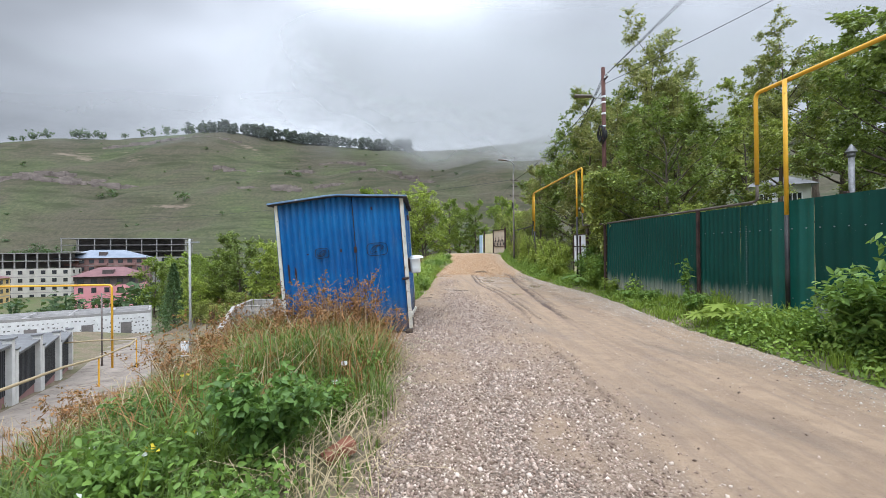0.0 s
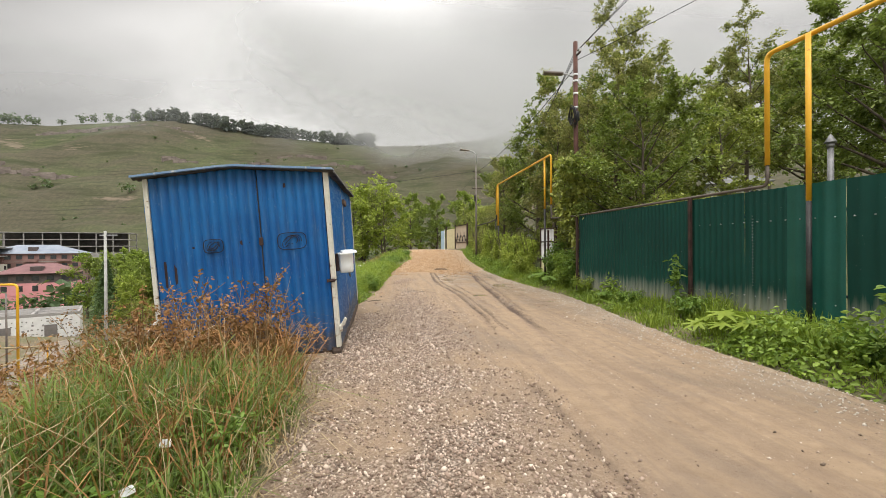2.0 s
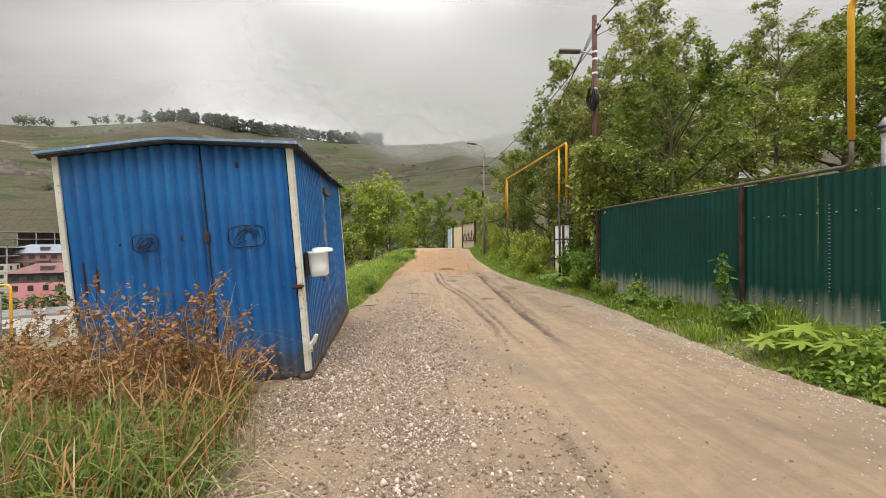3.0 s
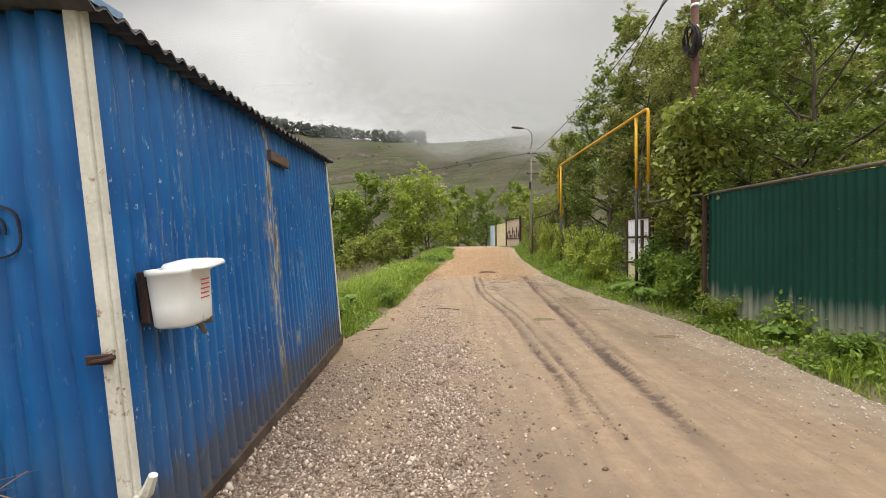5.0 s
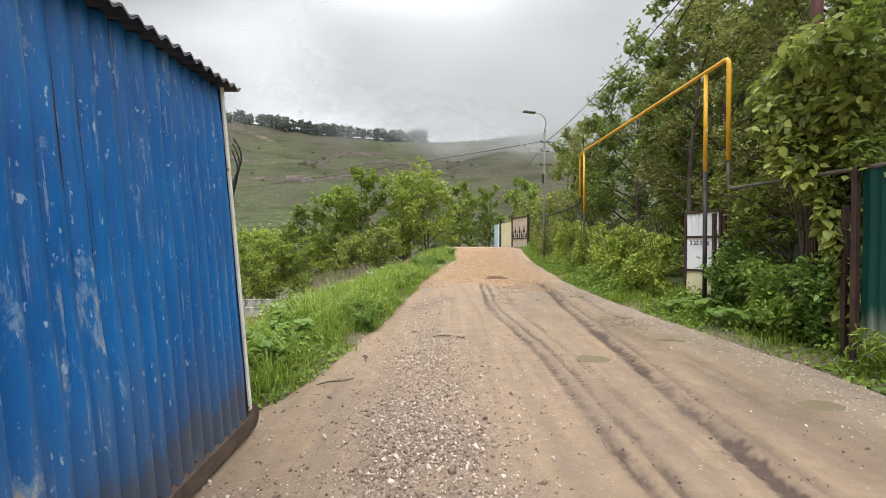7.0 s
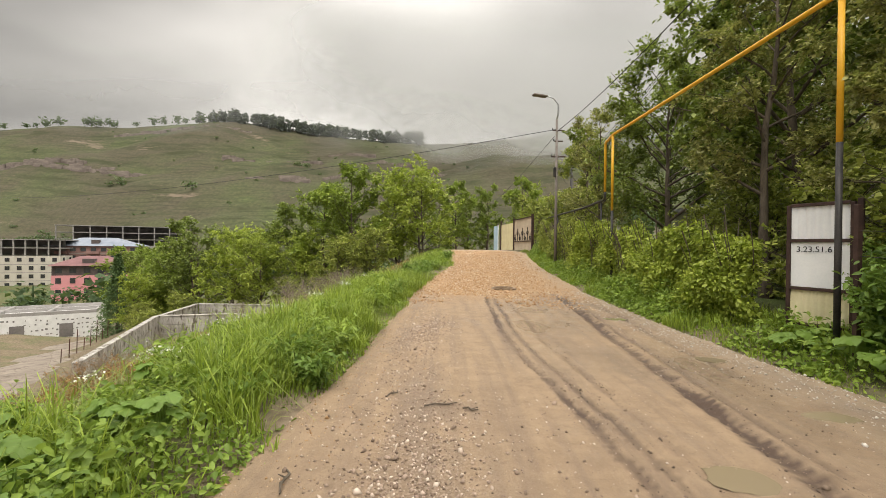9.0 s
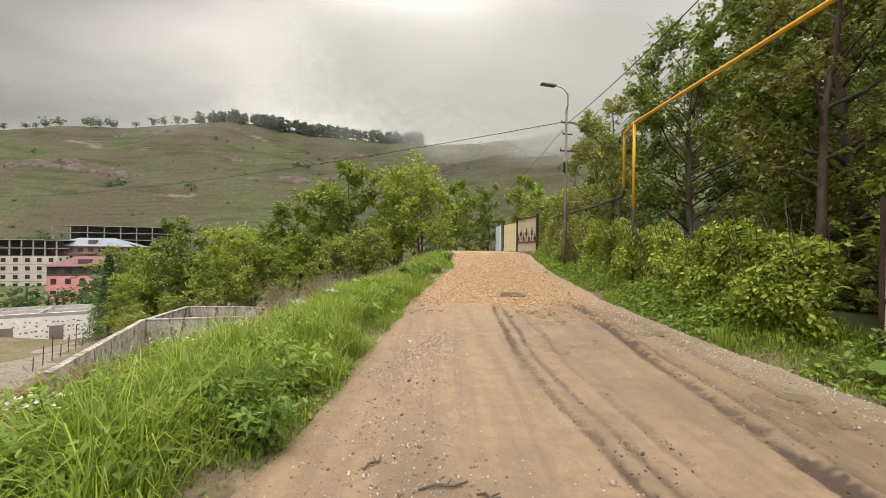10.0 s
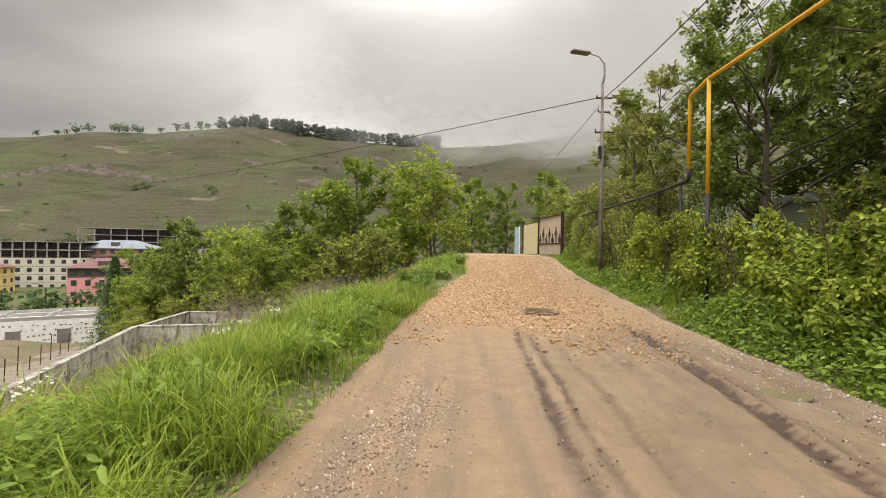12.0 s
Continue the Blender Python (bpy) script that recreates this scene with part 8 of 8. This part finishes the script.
def stones():
    rng = np.random.default_rng(91)
    base = np.array([(1, 0, 0), (-1, 0, 0), (0, 1, 0), (0, -1, 0), (0, 0, 1), (0, 0, -1)], float)
    tri = np.array([(0, 2, 4), (2, 1, 4), (1, 3, 4), (3, 0, 4), (2, 0, 5), (1, 2, 5), (3, 1, 5), (0, 3, 5)])

    def pebbles(name, x, y, size, mat, label):
        n = len(x)
        V = base[None] * rng.uniform(0.5, 1.0, (n, 6, 1)) * size[:, None, None] * (1, 0.9, 0.8)
        a = rng.uniform(0, 6.28, n)
        c, s = np.cos(a), np.sin(a)
        R = np.stack([np.stack([c, -s, 0 * c], -1), np.stack([s, c, 0 * c], -1), np.stack([0 * c, 0 * c, 1 + 0 * c], -1)], 1)
        tilt = rng.normal(0, 0.35, (n, 2))
        V = np.einsum("nij,nkj->nki", R, V)
        V[:, :, 2] += V[:, :, 0] * tilt[:, :1] + V[:, :, 1] * tilt[:, 1:]
        V += np.stack([x, y, road_surface(x, y) + size * 0.2], -1)[:, None]
        F = (tri[None] + 6 * np.arange(n)[:, None, None]).reshape(-1, 3)
        stuff(name, V.reshape(-1, 3), F, mat, label, "gravel")

    def stone_mat(name, stops):
        m, nt, b = mat_base(name, 0.75, 0, 0.3)
        g = nt.nodes.new("ShaderNodeNewGeometry")
        c = ramp(nt, g.outputs["Random Per Island"], stops)
        nt.links.new(mixc(nt, math_n(nt, "MULTIPLY", noise_tex(nt, coords(nt), 40, 3), 0.3), c, (0.25, 0.19, 0.14)), b.inputs["Base Color"])
        M[name] = m

    stone_mat("grey_pink_stone", [(0.0, (0.14, 0.095, 0.07)), (0.35, (0.27, 0.195, 0.15)), (0.7, (0.46, 0.35, 0.275)), (1.0, (0.74, 0.63, 0.53))])
    stone_mat("ochre_stone", [(0.0, (0.30, 0.16, 0.07)), (0.4, (0.45, 0.27, 0.13)), (0.8, (0.58, 0.41, 0.25)), (1.0, (0.66, 0.56, 0.43))])
    stone_mat("pale_stone", [(0.0, (0.34, 0.28, 0.22)), (0.5, (0.55, 0.49, 0.42)), (1.0, (0.70, 0.66, 0.60))])
    y = rng.uniform(-0.5, 16.0, 92000)
    x = rng.uniform(-0.75, 2.2, len(y))
    keep = rng.uniform(0, 1, len(y)) < 0.03 + 0.97 * stone_bands(x, y)
    keep &= x > road_l(y) - 0.2
    x, y = x[keep], y[keep]
    pebbles("gravel", x, y, rng.gamma(2.8, 0.0037, len(x)) + 0.0045, "grey_pink_stone", "loose grey and pink crushed stone on the track")
    y = rng.uniform(20.9, 40, 25000)
    x = road_l(y) + (road_r(y) - road_l(y)) * rng.beta(1.2, 1.6, len(y))
    keep = rng.uniform(0, 1, len(y)) < np.clip((y - 21.2 + 4 * fbm(x, y, 1.5, 93)) / 1.2, 0, 1) * np.clip(1.25 - np.abs(x - 2.2 - 0.08 * (y - 24)) / 2.4, 0.12, 1)
    x, y = x[keep], y[keep]
    pebbles("ochre_gravel", x, y, rng.gamma(5, 0.004, len(x)) + 0.008, "ochre_stone", "fresh ochre gravel spread over the track")
    y = rng.uniform(1, 24, 5500)
    x = road_r(y) - np.abs(rng.normal(0.05, 0.45, len(y)))
    pebbles("edge_gravel", x, y, rng.gamma(3.0, 0.003, len(x)) + 0.003, "pale_stone", "pale grit along the edge of the track")
    y = rng.uniform(0, 24, 9000)
    x = rng.uniform(0.2, 5.2, len(y))
    pebbles("track_grit", x, y, rng.gamma(2.5, 0.0018, len(x)) + 0.002, "grey_pink_stone", "scattered pale stones pressed into the track")
    # clods thrown up along the wheel tracks
    stone_mat("mud_clod", [(0.0, (0.06, 0.042, 0.03)), (0.6, (0.12, 0.085, 0.062)), (1.0, (0.22, 0.16, 0.115))])
    ty, tx = [], []
    for ys, xs, w, dep, wet in RUTS:
        k = int(500 * wet)
        q = rng.uniform(ys[0] + 0.5, ys[-1] - 0.3, k)
        ty.append(q)
        tx.append(np.interp(q, ys, xs) + rng.normal(0, w * 0.9, k))
    x, y = np.concatenate(tx), np.concatenate(ty)
    pebbles("mud_clods", x, y, rng.gamma(2.2, 0.0028, len(x)) + 0.003, "mud_clod", "dark mud crumbs along the wheel ruts")
    y = rng.normal(14.0, 2.2, 2600)
    x = 0.75 + rng.normal(0, 0.28, len(y)) + 0.1 * np.sin(y)
    pebbles("loose_gravel", x, y, rng.gamma(3.5, 0.0024, len(x)) + 0.004, "grey_pink_stone", "patch of loose pale stones on the track")
    y = 18.9 + rng.normal(0, 0.75, 2200)
    x = 0.75 + rng.normal(0, 0.22, len(y)) + 0.12 * np.sin(2 * y)
    pebbles("loose_gravel", x, y, rng.gamma(3.2, 0.0024, len(x)) + 0.003, "grey_pink_stone", "patch of loose pale stones on the track")
    y = rng.uniform(14, 24, 1300)
    x = road_l(y) + np.abs(rng.normal(0.0, 0.4, len(y)))
    pebbles("verge_gravel", x, y, rng.gamma(2.4, 0.0022, len(x)) + 0.003, "ochre_stone", "ochre stones along the grassy edge of the track")


stones()
